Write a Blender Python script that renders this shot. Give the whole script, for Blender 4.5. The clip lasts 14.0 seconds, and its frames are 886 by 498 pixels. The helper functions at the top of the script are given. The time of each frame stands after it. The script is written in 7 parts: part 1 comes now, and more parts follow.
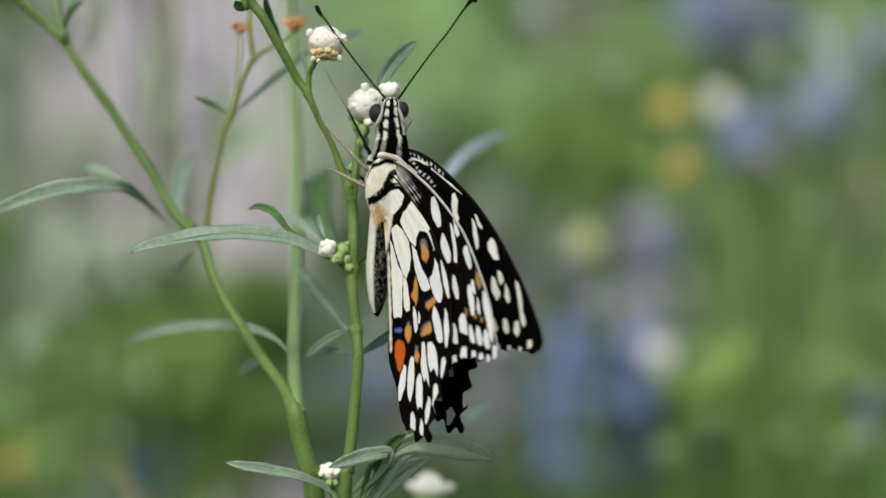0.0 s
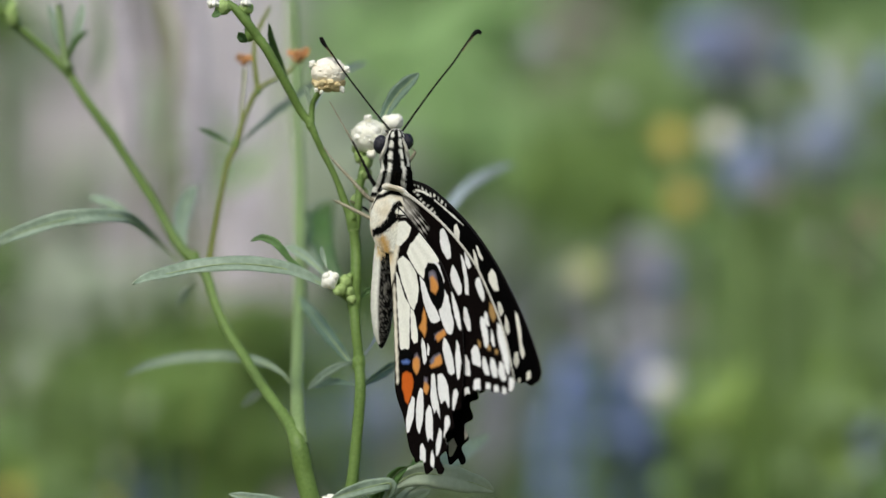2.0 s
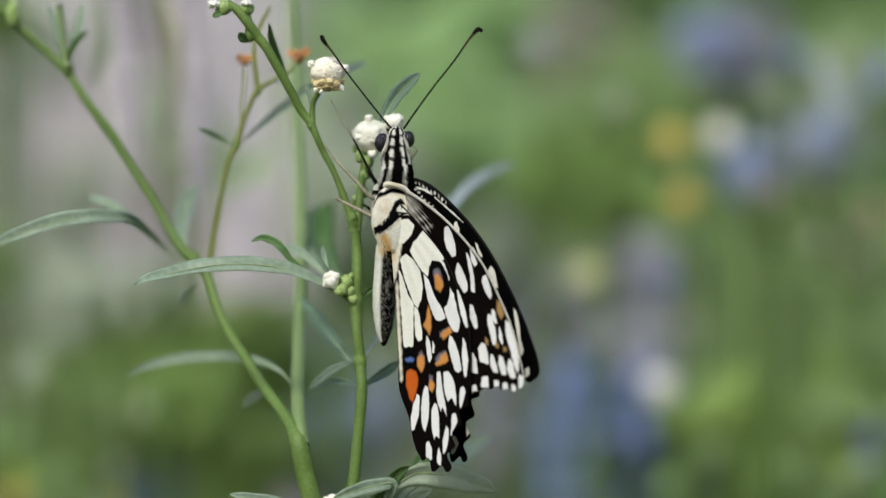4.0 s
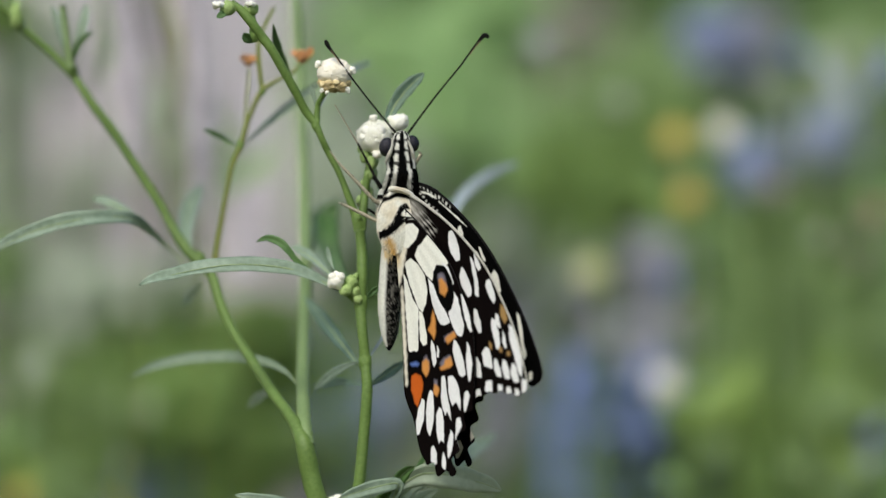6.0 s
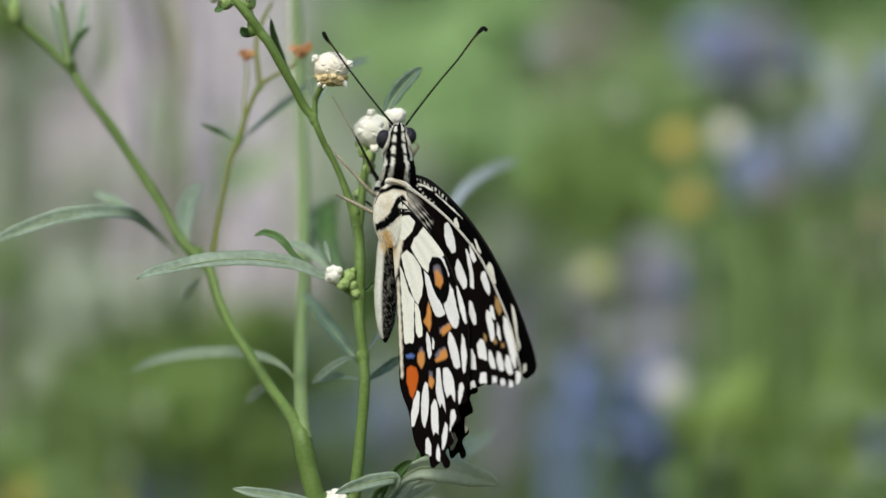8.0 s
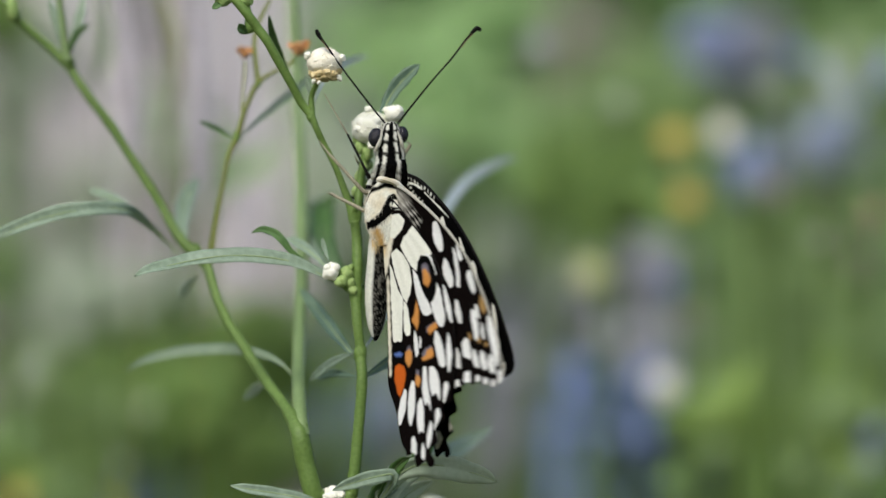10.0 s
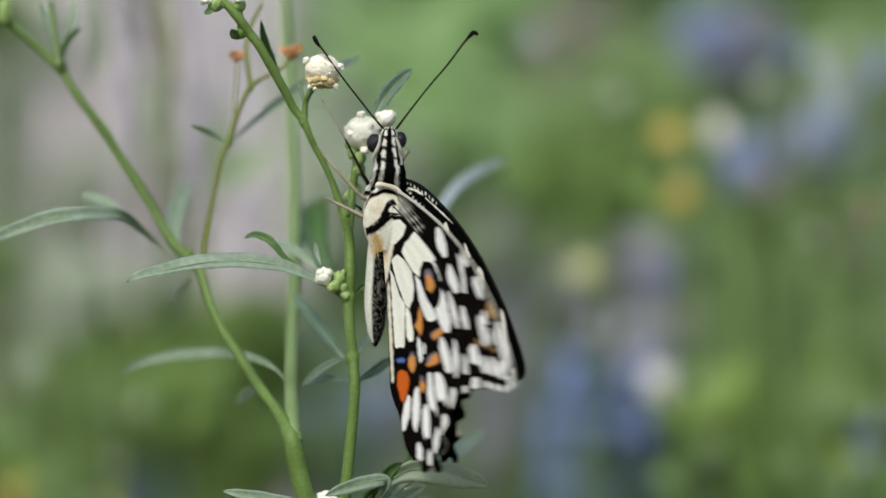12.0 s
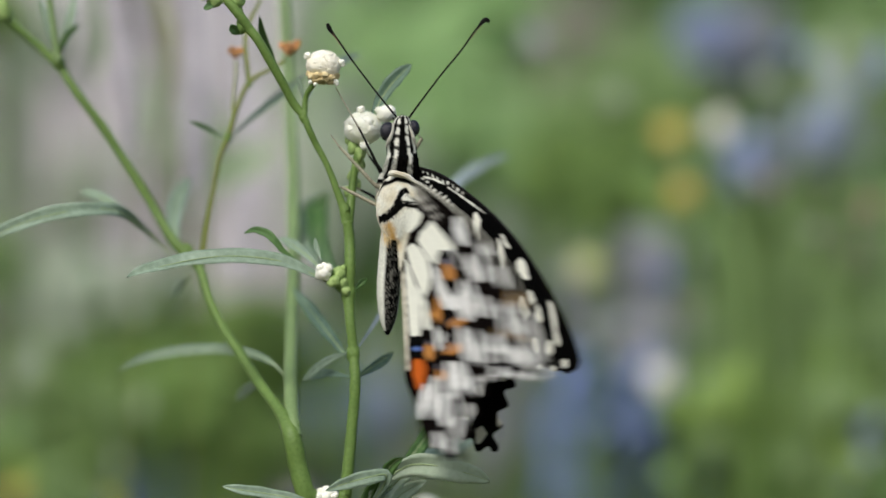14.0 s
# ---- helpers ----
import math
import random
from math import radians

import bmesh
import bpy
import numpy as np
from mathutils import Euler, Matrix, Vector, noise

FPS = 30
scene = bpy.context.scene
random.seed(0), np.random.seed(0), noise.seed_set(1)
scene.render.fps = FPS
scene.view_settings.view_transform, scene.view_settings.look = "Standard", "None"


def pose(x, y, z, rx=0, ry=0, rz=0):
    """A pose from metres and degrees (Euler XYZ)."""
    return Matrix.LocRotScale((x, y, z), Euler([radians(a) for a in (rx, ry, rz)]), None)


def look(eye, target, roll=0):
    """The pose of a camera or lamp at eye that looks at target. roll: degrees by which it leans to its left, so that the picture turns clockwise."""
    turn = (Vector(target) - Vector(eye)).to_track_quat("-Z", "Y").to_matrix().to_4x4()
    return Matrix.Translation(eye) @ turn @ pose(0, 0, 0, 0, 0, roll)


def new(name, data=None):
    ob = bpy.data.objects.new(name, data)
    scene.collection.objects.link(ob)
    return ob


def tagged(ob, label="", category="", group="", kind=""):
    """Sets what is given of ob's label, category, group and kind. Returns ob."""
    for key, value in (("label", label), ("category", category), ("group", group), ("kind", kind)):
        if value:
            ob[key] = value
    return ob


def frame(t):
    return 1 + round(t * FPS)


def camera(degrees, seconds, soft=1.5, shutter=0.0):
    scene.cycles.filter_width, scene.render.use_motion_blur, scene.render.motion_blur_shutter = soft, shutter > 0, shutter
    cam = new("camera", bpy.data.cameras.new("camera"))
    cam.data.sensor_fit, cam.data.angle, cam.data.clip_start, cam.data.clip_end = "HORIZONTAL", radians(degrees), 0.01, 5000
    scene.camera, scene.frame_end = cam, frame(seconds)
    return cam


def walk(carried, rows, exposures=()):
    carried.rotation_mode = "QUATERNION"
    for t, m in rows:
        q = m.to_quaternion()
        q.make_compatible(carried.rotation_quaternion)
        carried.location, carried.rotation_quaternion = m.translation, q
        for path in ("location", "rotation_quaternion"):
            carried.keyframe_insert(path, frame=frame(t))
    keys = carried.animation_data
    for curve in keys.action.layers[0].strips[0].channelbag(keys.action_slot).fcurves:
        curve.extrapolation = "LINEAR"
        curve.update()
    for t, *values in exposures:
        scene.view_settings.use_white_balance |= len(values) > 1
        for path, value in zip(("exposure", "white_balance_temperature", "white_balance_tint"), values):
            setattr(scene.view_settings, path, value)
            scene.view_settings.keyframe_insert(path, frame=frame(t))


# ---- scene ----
EYE = 0.62           # height of the lens over the ground
REACH = 0.7545        # from the lens to the butterfly


def V(x, y, z):
    """A place by the plant, in millimetres from the point ahead of the lens at rest."""
    return Vector((x / 1000, REACH + y / 1000, EYE + z / 1000))


def held(x, z, yaw, pitch, roll):
    """A hand-held camera: shift in millimetres, turn in degrees."""
    return (pose(x / 1000, 0, EYE + z / 1000, 0, 0, yaw) @ pose(0, 0, 0, pitch) @ pose(0, 0, 0, 0, roll) @ pose(0, 0, 0, 90))


cam = camera(12.0, 14.0, soft=1.35, shutter=0.5)
cam.data.dof.use_dof = True
cam.data.dof.focus_distance = 0.745
cam.data.dof.aperture_fstop = 8.5
# seconds, right mm, up mm, yaw, pitch, roll
PATH = [
    (0, 1.34, 1.278, 0.043, -0.242, 0.155),
    (0.5, -0.391, 0.498, -0.117, -0.07, 0.074),
    (1, -2.256, 3.306, -0.185, -0.136, -0.104),
    (1.5, -0.111, 0.787, -0.095, 0.218, 0.128),
    (2, 0.418, 1.524, 0.012, 0.174, -0.03),
    (2.5, -0.224, 0.772, -0.055, 0.056, 0.066),
    (3, 0, 0, 0, 0, 0),
    (3.5, 1.556, -1.527, 0.039, 0.266, 0.107),
    (3.7, 0.2, 0.8, 0, 0.226, 0.06),
    (6, -0.182, 1.96, 0.047, 0.137, 0.234),
    (6.5, -2.463, 2.049, -0.056, 0.124, -0.016),
    (7, -2.186, 0.59, -0.028, 0.215, -0.144),
    (7.5, -1.768, -0.712, -0.023, 0.28, 0.101),
    (8, 2.167, -2.099, 0.192, 0.366, 0.217),
    (10.5, 1.367, -3, 0.078, 0.374, 0.208),
    (11, 1.933, -3.356, 0.084, 0.395, 0.332),
    (11.5, 2.761, -0.285, 0.099, 0.226, 0.357),
    (12, 1.759, 1.29, 0.053, 0.136, 0.218),
    (12.5, 1.137, -1.871, 0.059, 0.272, -0.043),
    (13, 0.55, -4.373, 0.032, 0.394, 0.318),
    (13.5, -0.575, -1.548, -0.089, 0.251, 0.407),
    (14, 2.834, -0.2, 0.122, 0.18, 0.363),
]
walk(cam, [(t, held(x, z, yaw, pitch, roll)) for t, x, z, yaw, pitch, roll in PATH])

# ---- light: a bright overcast sky ----
world = bpy.data.worlds.new("world")
scene.world = world
world.use_nodes = True
wn = world.node_tree
sky = wn.nodes.new("ShaderNodeTexSky")
sky.sky_type = "NISHITA"
sky.sun_disc = False
sky.sun_elevation = radians(48)
sky.sun_rotation = radians(203)
sky.air_density = 1.0
sky.dust_density = 3.0
wn.links.new(sky.outputs["Color"], wn.nodes["Background"].inputs["Color"])
wn.nodes["Background"].inputs["Strength"].default_value = 0.14
sun_data = bpy.data.lights.new("sun", "SUN")
sun_data.energy = 2.15
sun_data.angle = radians(14)
sun_data.color = (1.0, 0.975, 0.93)
sun = new("sun", sun_data)
sun.matrix_world = look((-1.3, -2.4, 4.4), (0, 0.75, 0.6))
scene.view_settings.exposure = 0.04


# ---- materials ----
def material(name, rough=0.6, spec=0.4):
    m = bpy.data.materials.new(name)
    m.use_nodes = True
    nt = m.node_tree
    p = nt.nodes["Principled BSDF"]
    p.inputs["Roughness"].default_value = rough
    p.inputs["Specular IOR Level"].default_value = spec
    return m, nt, p


def two_scale(name, dark, light, fine, coarse, rough=0.6, spec=0.4, bump=0.0, spread=0.25, through_light=0.0, stretch=(1, 1, 1)):
    """Base colour from two noises and each object's own random shift; sizes in 1/metre."""
    m, nt, p = material(name, rough, spec)
    n, l = nt.nodes.new, nt.links.new
    co = n("ShaderNodeTexCoord")
    a, b = n("ShaderNodeTexNoise"), n("ShaderNodeTexNoise")
    a.inputs["Scale"].default_value, b.inputs["Scale"].default_value = fine, coarse
    a.inputs["Detail"].default_value, b.inputs["Detail"].default_value = 4, 2
    geo, info = n("ShaderNodeNewGeometry"), n("ShaderNodeObjectInfo")
    mp = n("ShaderNodeMapping")
    mp.inputs["Scale"].default_value = stretch
    l(co.outputs["Object"], mp.inputs["Vector"])
    for t in (a, b):
        l(mp.outputs["Vector"], t.inputs["Vector"])
    mix = n("ShaderNodeMath")
    mix.operation = "MULTIPLY_ADD"
    mix.inputs[1].default_value = 0.55
    l(a.outputs["Fac"], mix.inputs[0])
    half = n("ShaderNodeMath")
    half.operation = "MULTIPLY"
    half.inputs[1].default_value = 0.45
    l(b.outputs["Fac"], half.inputs[0])
    l(half.outputs[0], mix.inputs[2])
    add = n("ShaderNodeMath")
    add.operation = "MULTIPLY_ADD"
    add.inputs[1].default_value = spread
    l(geo.outputs["Random Per Island"], add.inputs[0])
    l(mix.outputs[0], add.inputs[2])
    own = n("ShaderNodeMath")
    own.operation = "MULTIPLY_ADD"
    own.inputs[1].default_value = spread * 0.6
    l(info.outputs["Random"], own.inputs[0])
    l(add.outputs[0], own.inputs[2])
    ramp = n("ShaderNodeValToRGB")
    ramp.color_ramp.elements[0].position, ramp.color_ramp.elements[1].position = 0.3, 0.72 + spread * 0.6
    ramp.color_ramp.elements[0].color, ramp.color_ramp.elements[1].color = (*dark, 1), (*light, 1)
    l(own.outputs[0], ramp.inputs["Fac"])
    l(ramp.outputs["Color"], p.inputs["Base Color"])
    if bump:
        bm_ = n("ShaderNodeBump")
        bm_.inputs["Strength"].default_value = bump
        bm_.inputs["Distance"].default_value = 0.0004
        l(a.outputs["Fac"], bm_.inputs["Height"])
        l(bm_.outputs["Normal"], p.inputs["Normal"])
    if through_light:
        tr, ms = n("ShaderNodeBsdfTranslucent"), n("ShaderNodeMixShader")
        ms.inputs["Fac"].default_value = through_light
        l(ramp.outputs["Color"], tr.inputs["Color"])
        l(p.outputs["BSDF"], ms.inputs[1])
        l(tr.outputs["BSDF"], ms.inputs[2])
        l(ms.outputs["Shader"], nt.nodes["Material Output"].inputs["Surface"])
    return m


def scales(name, rough, spec, grain, bump):
    """Colour carried by the mesh (wing scales, body hair), broken up by fine grain."""
    m, nt, p = material(name, rough, spec)
    n, l = nt.nodes.new, nt.links.new
    at, co, no = n("ShaderNodeAttribute"), n("ShaderNodeTexCoord"), n("ShaderNodeTexNoise")
    at.attribute_name = "pattern"
    no.inputs["Scale"].default_value, no.inputs["Detail"].default_value = 2600, 3
    l(co.outputs["Object"], no.inputs["Vector"])
    rng = n("ShaderNodeMapRange")
    rng.inputs["To Min"].default_value, rng.inputs["To Max"].default_value = 1 - grain, 1 + grain * 0.4
    l(no.outputs["Fac"], rng.inputs["Value"])
    mul = n("ShaderNodeVectorMath")
    mul.operation = "SCALE"
    l(at.outputs["Color"], mul.inputs[0])
    l(rng.outputs["Result"], mul.inputs["Scale"])
    l(mul.outputs["Vector"], p.inputs["Base Color"])
    bm_ = n("ShaderNodeBump")
    bm_.inputs["Strength"].default_value, bm_.inputs["Distance"].default_value = bump, 0.0001
    l(no.outputs["Fac"], bm_.inputs["Height"])
    l(bm_.outputs["Normal"], p.inputs["Normal"])
    return m


WING = scales("wing_scales", 0.85, 0.006, 0.2, 0.2)
BODY = scales("body_hair", 0.9, 0.008, 0.35, 0.6)
LEAF = two_scale("leaf_grey_green", (0.135, 0.2, 0.13), (0.3, 0.395, 0.295), 900, 120, 0.55, 0.35, 0.35, 0.1, 0.12)
LEAF_DARK = two_scale("leaf_deep_green", (0.045, 0.115, 0.03), (0.11, 0.21, 0.06), 900, 120, 0.5, 0.35, 0.35, 0.1, 0.15)
STEM_PALE = two_scale("stem_pale", (0.15, 0.235, 0.085), (0.235, 0.335, 0.135), 1400, 60, 0.5, 0.35, 0.15, 0.1, 0.1)
STEM = two_scale("stem_green", (0.082, 0.148, 0.028), (0.165, 0.268, 0.064), 1400, 90, 0.5, 0.35, 0.3, 0.1, 0.1)
STEM_OLIVE = two_scale("stem_olive", (0.11, 0.14, 0.025), (0.22, 0.25, 0.06), 1400, 60, 0.55, 0.35, 0.4, 0.1)
LEAF_PALE = two_scale("leaf_blue_grey", (0.26, 0.33, 0.34), (0.46, 0.54, 0.56), 900, 120, 0.55, 0.35, 0.35, 0.1, 0.12)
# lighter leaf copy: brightness painted in for low leaves that lie in shadow
LEAF_BRIGHTENED = two_scale("leaf_brightened", (0.34, 0.43, 0.3), (0.5, 0.6, 0.46), 900, 120, 0.6, 0.3, 0.35, 0.1, 0.2)
LEAF_SLATE = two_scale("leaf_slate_green", (0.06, 0.115, 0.075), (0.15, 0.235, 0.165), 900, 120, 0.55, 0.35, 0.35, 0.1, 0.12)
RIB = two_scale('leaf_rib', (0.16, 0.24, 0.1), (0.34, 0.42, 0.22), 1400, 60, 0.55, 0.3, 0.3, 0.1)
PETAL = two_scale("white_floret", (0.74, 0.75, 0.6), (0.92, 0.92, 0.82), 1500, 300, 0.6, 0.3, 0.5, 0.1)
CREAM = two_scale("cream_floret", (0.72, 0.67, 0.5), (0.92, 0.9, 0.79), 1500, 300, 0.7, 0.25, 0.6, 0.15)
BRACT = two_scale("tan_bract", (0.42, 0.31, 0.13), (0.72, 0.61, 0.35), 1500, 300, 0.7, 0.25, 0.5, 0.2)
CALYX = two_scale("green_calyx", (0.14, 0.25, 0.05), (0.36, 0.48, 0.18), 1500, 300, 0.6, 0.3, 0.5, 0.1)
GREEN_CREAM = two_scale("greenish_cream_floret", (0.86, 0.88, 0.68), (0.97, 0.97, 0.9), 1500, 300, 0.7, 0.25, 0.2, 0.15, 0.25)
WITHERED = two_scale("withered_orange", (0.34, 0.15, 0.055), (0.64, 0.34, 0.15), 1500, 300, 0.8, 0.15, 0.6, 0.15)
SHELL = two_scale("antenna_black", (0.002, 0.002, 0.002), (0.009, 0.008, 0.007), 5000, 500, 0.6, 0.08, 0.2, 0.05)
CLUB = two_scale("antenna_tan", (0.2, 0.13, 0.06), (0.42, 0.3, 0.16), 5000, 500, 0.5, 0.3, 0.2, 0.05)
LEGPALE = two_scale("leg_cream", (0.1, 0.09, 0.055), (0.42, 0.395, 0.28), 3000, 400, 0.6, 0.3, 0.3, 0.05)
COSTA = two_scale('costa_ivory', (0.26, 0.255, 0.2), (0.56, 0.55, 0.465), 3000, 400, 0.6, 0.3, 0.3, 0.05)
EYEBALL = two_scale("compound_eye", (0.004, 0.004, 0.006), (0.02, 0.019, 0.028), 9000, 700, 0.22, 0.35, 0.4, 0.03)
GROUND = two_scale("soil", (0.06, 0.06, 0.03), (0.19, 0.17, 0.1), 60, 4, 0.95, 0.1, 0.6, 0.05)
GRASS = two_scale("grass_blade", (0.07, 0.13, 0.03), (0.2, 0.3, 0.08), 40, 3, 0.6, 0.3, 0.0, 0.5, 0.2)
BUSH = two_scale("bush_leaf", (0.115, 0.195, 0.06), (0.3, 0.435, 0.18), 40, 3, 0.6, 0.3, 0.0, 0.5, 0.35)
# darker copy of the bush leaf, with shade put into its base colour
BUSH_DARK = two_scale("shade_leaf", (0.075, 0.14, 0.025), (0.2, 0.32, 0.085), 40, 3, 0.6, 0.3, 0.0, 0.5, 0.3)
BRIGHT_LEAF = two_scale("bright_leaf", (0.17, 0.29, 0.1), (0.38, 0.58, 0.25), 40, 3, 0.6, 0.3, 0.0, 0.5, 0.35)
# darkest leaf green: deep shade between bushes, painted as base colour
DEEP_SHADE_LEAF = two_scale("deep_shade_leaf", (0.03, 0.065, 0.015), (0.1, 0.175, 0.045), 40, 3, 0.6, 0.2, 0.0, 0.5, 0.2)
PALE_LEAF = two_scale("pale_leaf", (0.25, 0.31, 0.22), (0.48, 0.56, 0.42), 40, 3, 0.6, 0.3, 0.0, 0.4, 0.3)
DRY = two_scale("dry_seed", (0.22, 0.18, 0.17), (0.42, 0.36, 0.35), 40, 3, 0.8, 0.1, 0.0, 0.4, 0.2)
RUST = two_scale("rust_leaf", (0.2, 0.14, 0.09), (0.36, 0.26, 0.18), 40, 3, 0.8, 0.1, 0.0, 0.4, 0.2)
FADED = two_scale("faded_floret", (0.36, 0.4, 0.17), (0.6, 0.64, 0.32), 200, 20, 0.7, 0.2, 0.0, 0.3)
BLUE = two_scale("blue_floret", (0.095, 0.13, 0.28), (0.2, 0.26, 0.47), 200, 20, 0.8, 0.1, 0.0, 0.4)
SOFT_BLUE = two_scale("soft_blue_floret", (0.17, 0.21, 0.33), (0.31, 0.37, 0.53), 200, 20, 0.8, 0.1, 0.0, 0.4)
YELLOW = two_scale("yellow_floret", (0.4, 0.3, 0.06), (0.6, 0.47, 0.13), 200, 20, 0.7, 0.2, 0.0, 0.3)
PALEBARK = two_scale("pale_bark", (0.46, 0.43, 0.45), (0.78, 0.73, 0.76), 30, 5, 0.85, 0.15, 0.6, 0.1)
PLASTER = two_scale("weathered_plaster", (0.2, 0.18, 0.165), (0.62, 0.58, 0.6), 55, 14, 0.9, 0.15, 0.5, 0.05, stretch=(1, 1, 0.12))
MAUVE = two_scale("mauve_floret", (0.25, 0.265, 0.3), (0.43, 0.445, 0.48), 200, 20, 0.8, 0.1, 0.0, 0.4, 0.2)
STRAW = two_scale("pale_plume", (0.54, 0.51, 0.54), (0.8, 0.77, 0.8), 200, 20, 0.85, 0.1, 0.0, 0.4, 0.2)
YELLOW_LEAF = two_scale("yellow_green_leaf", (0.16, 0.26, 0.05), (0.36, 0.52, 0.14), 40, 3, 0.6, 0.3, 0.0, 0.5, 0.35)


# ---- small tools ----
def smooth(values, n):
    """Catmull-Rom through a few rows of numbers, n rows in all."""
    v = np.asarray(values, float)
    v = np.vstack([2 * v[0] - v[1], v, 2 * v[-1] - v[-2]])
    s = np.linspace(0, len(v) - 3 - 1e-9, n)
    i = s.astype(int)
    f = (s - i)[:, None]
    a, b, c, d = v[i], v[i + 1], v[i + 2], v[i + 3]
    return 0.5 * (2 * b + (c - a) * f + (2 * a - 5 * b + 4 * c - d) * f ** 2 + (3 * b - a - 3 * c + d) * f ** 3)


def mesh_from(name, verts, faces, mat, colours=None, shade=True):
    me = bpy.data.meshes.new(name)
    me.from_pydata([tuple(v) for v in verts], [], [tuple(int(k) for k in f) for f in faces])
    me.materials.append(mat)
    if colours is not None:
        at = me.color_attributes.new("pattern", "FLOAT_COLOR", "POINT")
        at.data.foreach_set("color", np.hstack([colours, np.ones((len(colours), 1))]).astype(np.float32).ravel())
    if shade:
        me.polygons.foreach_set("use_smooth", np.ones(len(me.polygons), bool))
    me.update()
    return me


def under(ob, parent):
    if parent is not None:
        ob.parent = parent
        ob.matrix_parent_inverse = Matrix.Identity(4)
    return ob


def part(name, bm, mat, parent, label=""):
    """A bmesh as ONE mesh object under a thing or a part."""
    me = bpy.data.meshes.new(name)
    bm.to_mesh(me)
    bm.free()
    me.materials.append(mat)
    me.polygons.foreach_set("use_smooth", np.ones(len(me.polygons), bool))
    ob = under(new(name, me), parent)
    return tagged(ob, label) if label else ob


def empty(name, place):
    ob = new(name)
    ob.empty_display_size = 0.01
    ob.matrix_world = Matrix.Translation(place)
    return ob


def tube_arrays(points, radii, sides=10, rings=None, wobble=0.0):
    """A closed, tapered, slightly uneven tube along points (metres)."""
    rings = rings or max(6, 5 * len(points))
    rad = smooth([[r] for r in radii], rings)[:, 0] if len(radii) == len(points) else np.interp(np.linspace(0, 1, rings), np.linspace(0, 1, len(radii)), radii)
    c = smooth([tuple(p) for p in points], rings)
    tan = np.gradient(c, axis=0)
    tan /= np.linalg.norm(tan, axis=1)[:, None] + 1e-12
    ref = np.array([0.13, -0.97, 0.2])
    verts, faces = [], []
    for i in range(rings):
        a = np.cross(tan[i], ref)
        a /= np.linalg.norm(a) + 1e-12
        b = np.cross(tan[i], a)
        for k in range(sides):
            w = 2 * math.pi * k / sides
            r = rad[i] * (1 + wobble * (noise.noise((c[i][0] * 300, c[i][2] * 300, k * 1.7))))
            verts.append(c[i] + r * (a * math.cos(w) + b * math.sin(w)))
    for i in range(rings - 1):
        for k in range(sides):
            k2 = (k + 1) % sides
            faces.append((i * sides + k, i * sides + k2, (i + 1) * sides + k2, (i + 1) * sides + k))
    for i, flip in ((0, 1), (rings - 1, 0)):
        verts.append(c[i])
        e = len(verts) - 1
        for k in range(sides):
            q = (i * sides + k, i * sides + (k + 1) % sides, e)
            faces.append(q[::-1] if not flip else q)
    return verts, faces


def tube(name, points, radii, mat, parent, label="", sides=10, rings=None, wobble=0.0):
    origin = parent.matrix_world.translation if parent is not None and parent.parent is None else Vector((0, 0, 0))
    pts = [Vector(p) - origin for p in points]
    v, f = tube_arrays(pts, radii, sides, rings, wobble)
    ob = under(new(name, mesh_from(name, v, f, mat)), parent)
    return tagged(ob, label) if label else ob


def leaf_arrays(spine, width, tilt, fold=0.25, teeth=0.06, n=26, thick=0.00022, base_narrow=0.35, phase=0.0):
    """A lance-shaped blade along spine (tip first, stalk last): folded along the midrib, with a thickness."""
    c = smooth([tuple(p) for p in spine], n)
    tan = np.gradient(c, axis=0)
    tan /= np.linalg.norm(tan, axis=1)[:, None]
    verts = []
    across = (-1, -0.55, -0.08, 0.08, 0.55, 1)
    t = np.linspace(0, 1, n)
    w = width * np.sin(np.pi * np.clip(t, 0, 1) ** 0.72)
    w = np.where(t > 1 - base_narrow, np.minimum(w, width * (0.10 + 0.9 * ((1 - t) / base_narrow) ** 1.6)), w)
    w = np.maximum(w, width * 0.05)
    for side in (1, -1):
        for i in range(n):
            flat = np.cross(tan[i], (0, -1, 0))
            flat /= np.linalg.norm(flat) + 1e-9
            deep = np.cross(flat, tan[i])
            wide = flat * math.cos(tilt) + deep * math.sin(tilt)
            norm = np.cross(wide, tan[i])
            for a in across:
                rag = 1 + teeth * math.sin(t[i] * 31 + a * 5 + phase) * abs(a)
                rib = (0.00018 if abs(a) < 0.2 else 0)
                p = c[i] + wide * (a * 0.5 * w[i] * rag) + norm * (abs(a) * fold * 0.5 * w[i] - rib + 0.06 * w[i] * math.sin(t[i] * 9 + a * 2 + phase))
                verts.append(p + norm * (side * thick / 2 * (1 - 0.7 * abs(a))))
    m = len(across)
    faces, off = [], n * m
    for i in range(n - 1):
        for k in range(m - 1):
            q = (i * m + k, i * m + k + 1, (i + 1) * m + k + 1, (i + 1) * m + k)
            faces.append(q)
            faces.append(tuple(off + j for j in q[::-1]))
        for k, r in ((0, 0), (m - 1, 1)):
            q = (i * m + k, (i + 1) * m + k, off + (i + 1) * m + k, off + i * m + k)
            faces.append(q if not r else q[::-1])
    for i in (0, n - 1):
        for k in range(m - 1):
            q = (i * m + k, i * m + k + 1, off + i * m + k + 1, off + i * m + k)
            faces.append(q if i else q[::-1])
    return verts, faces


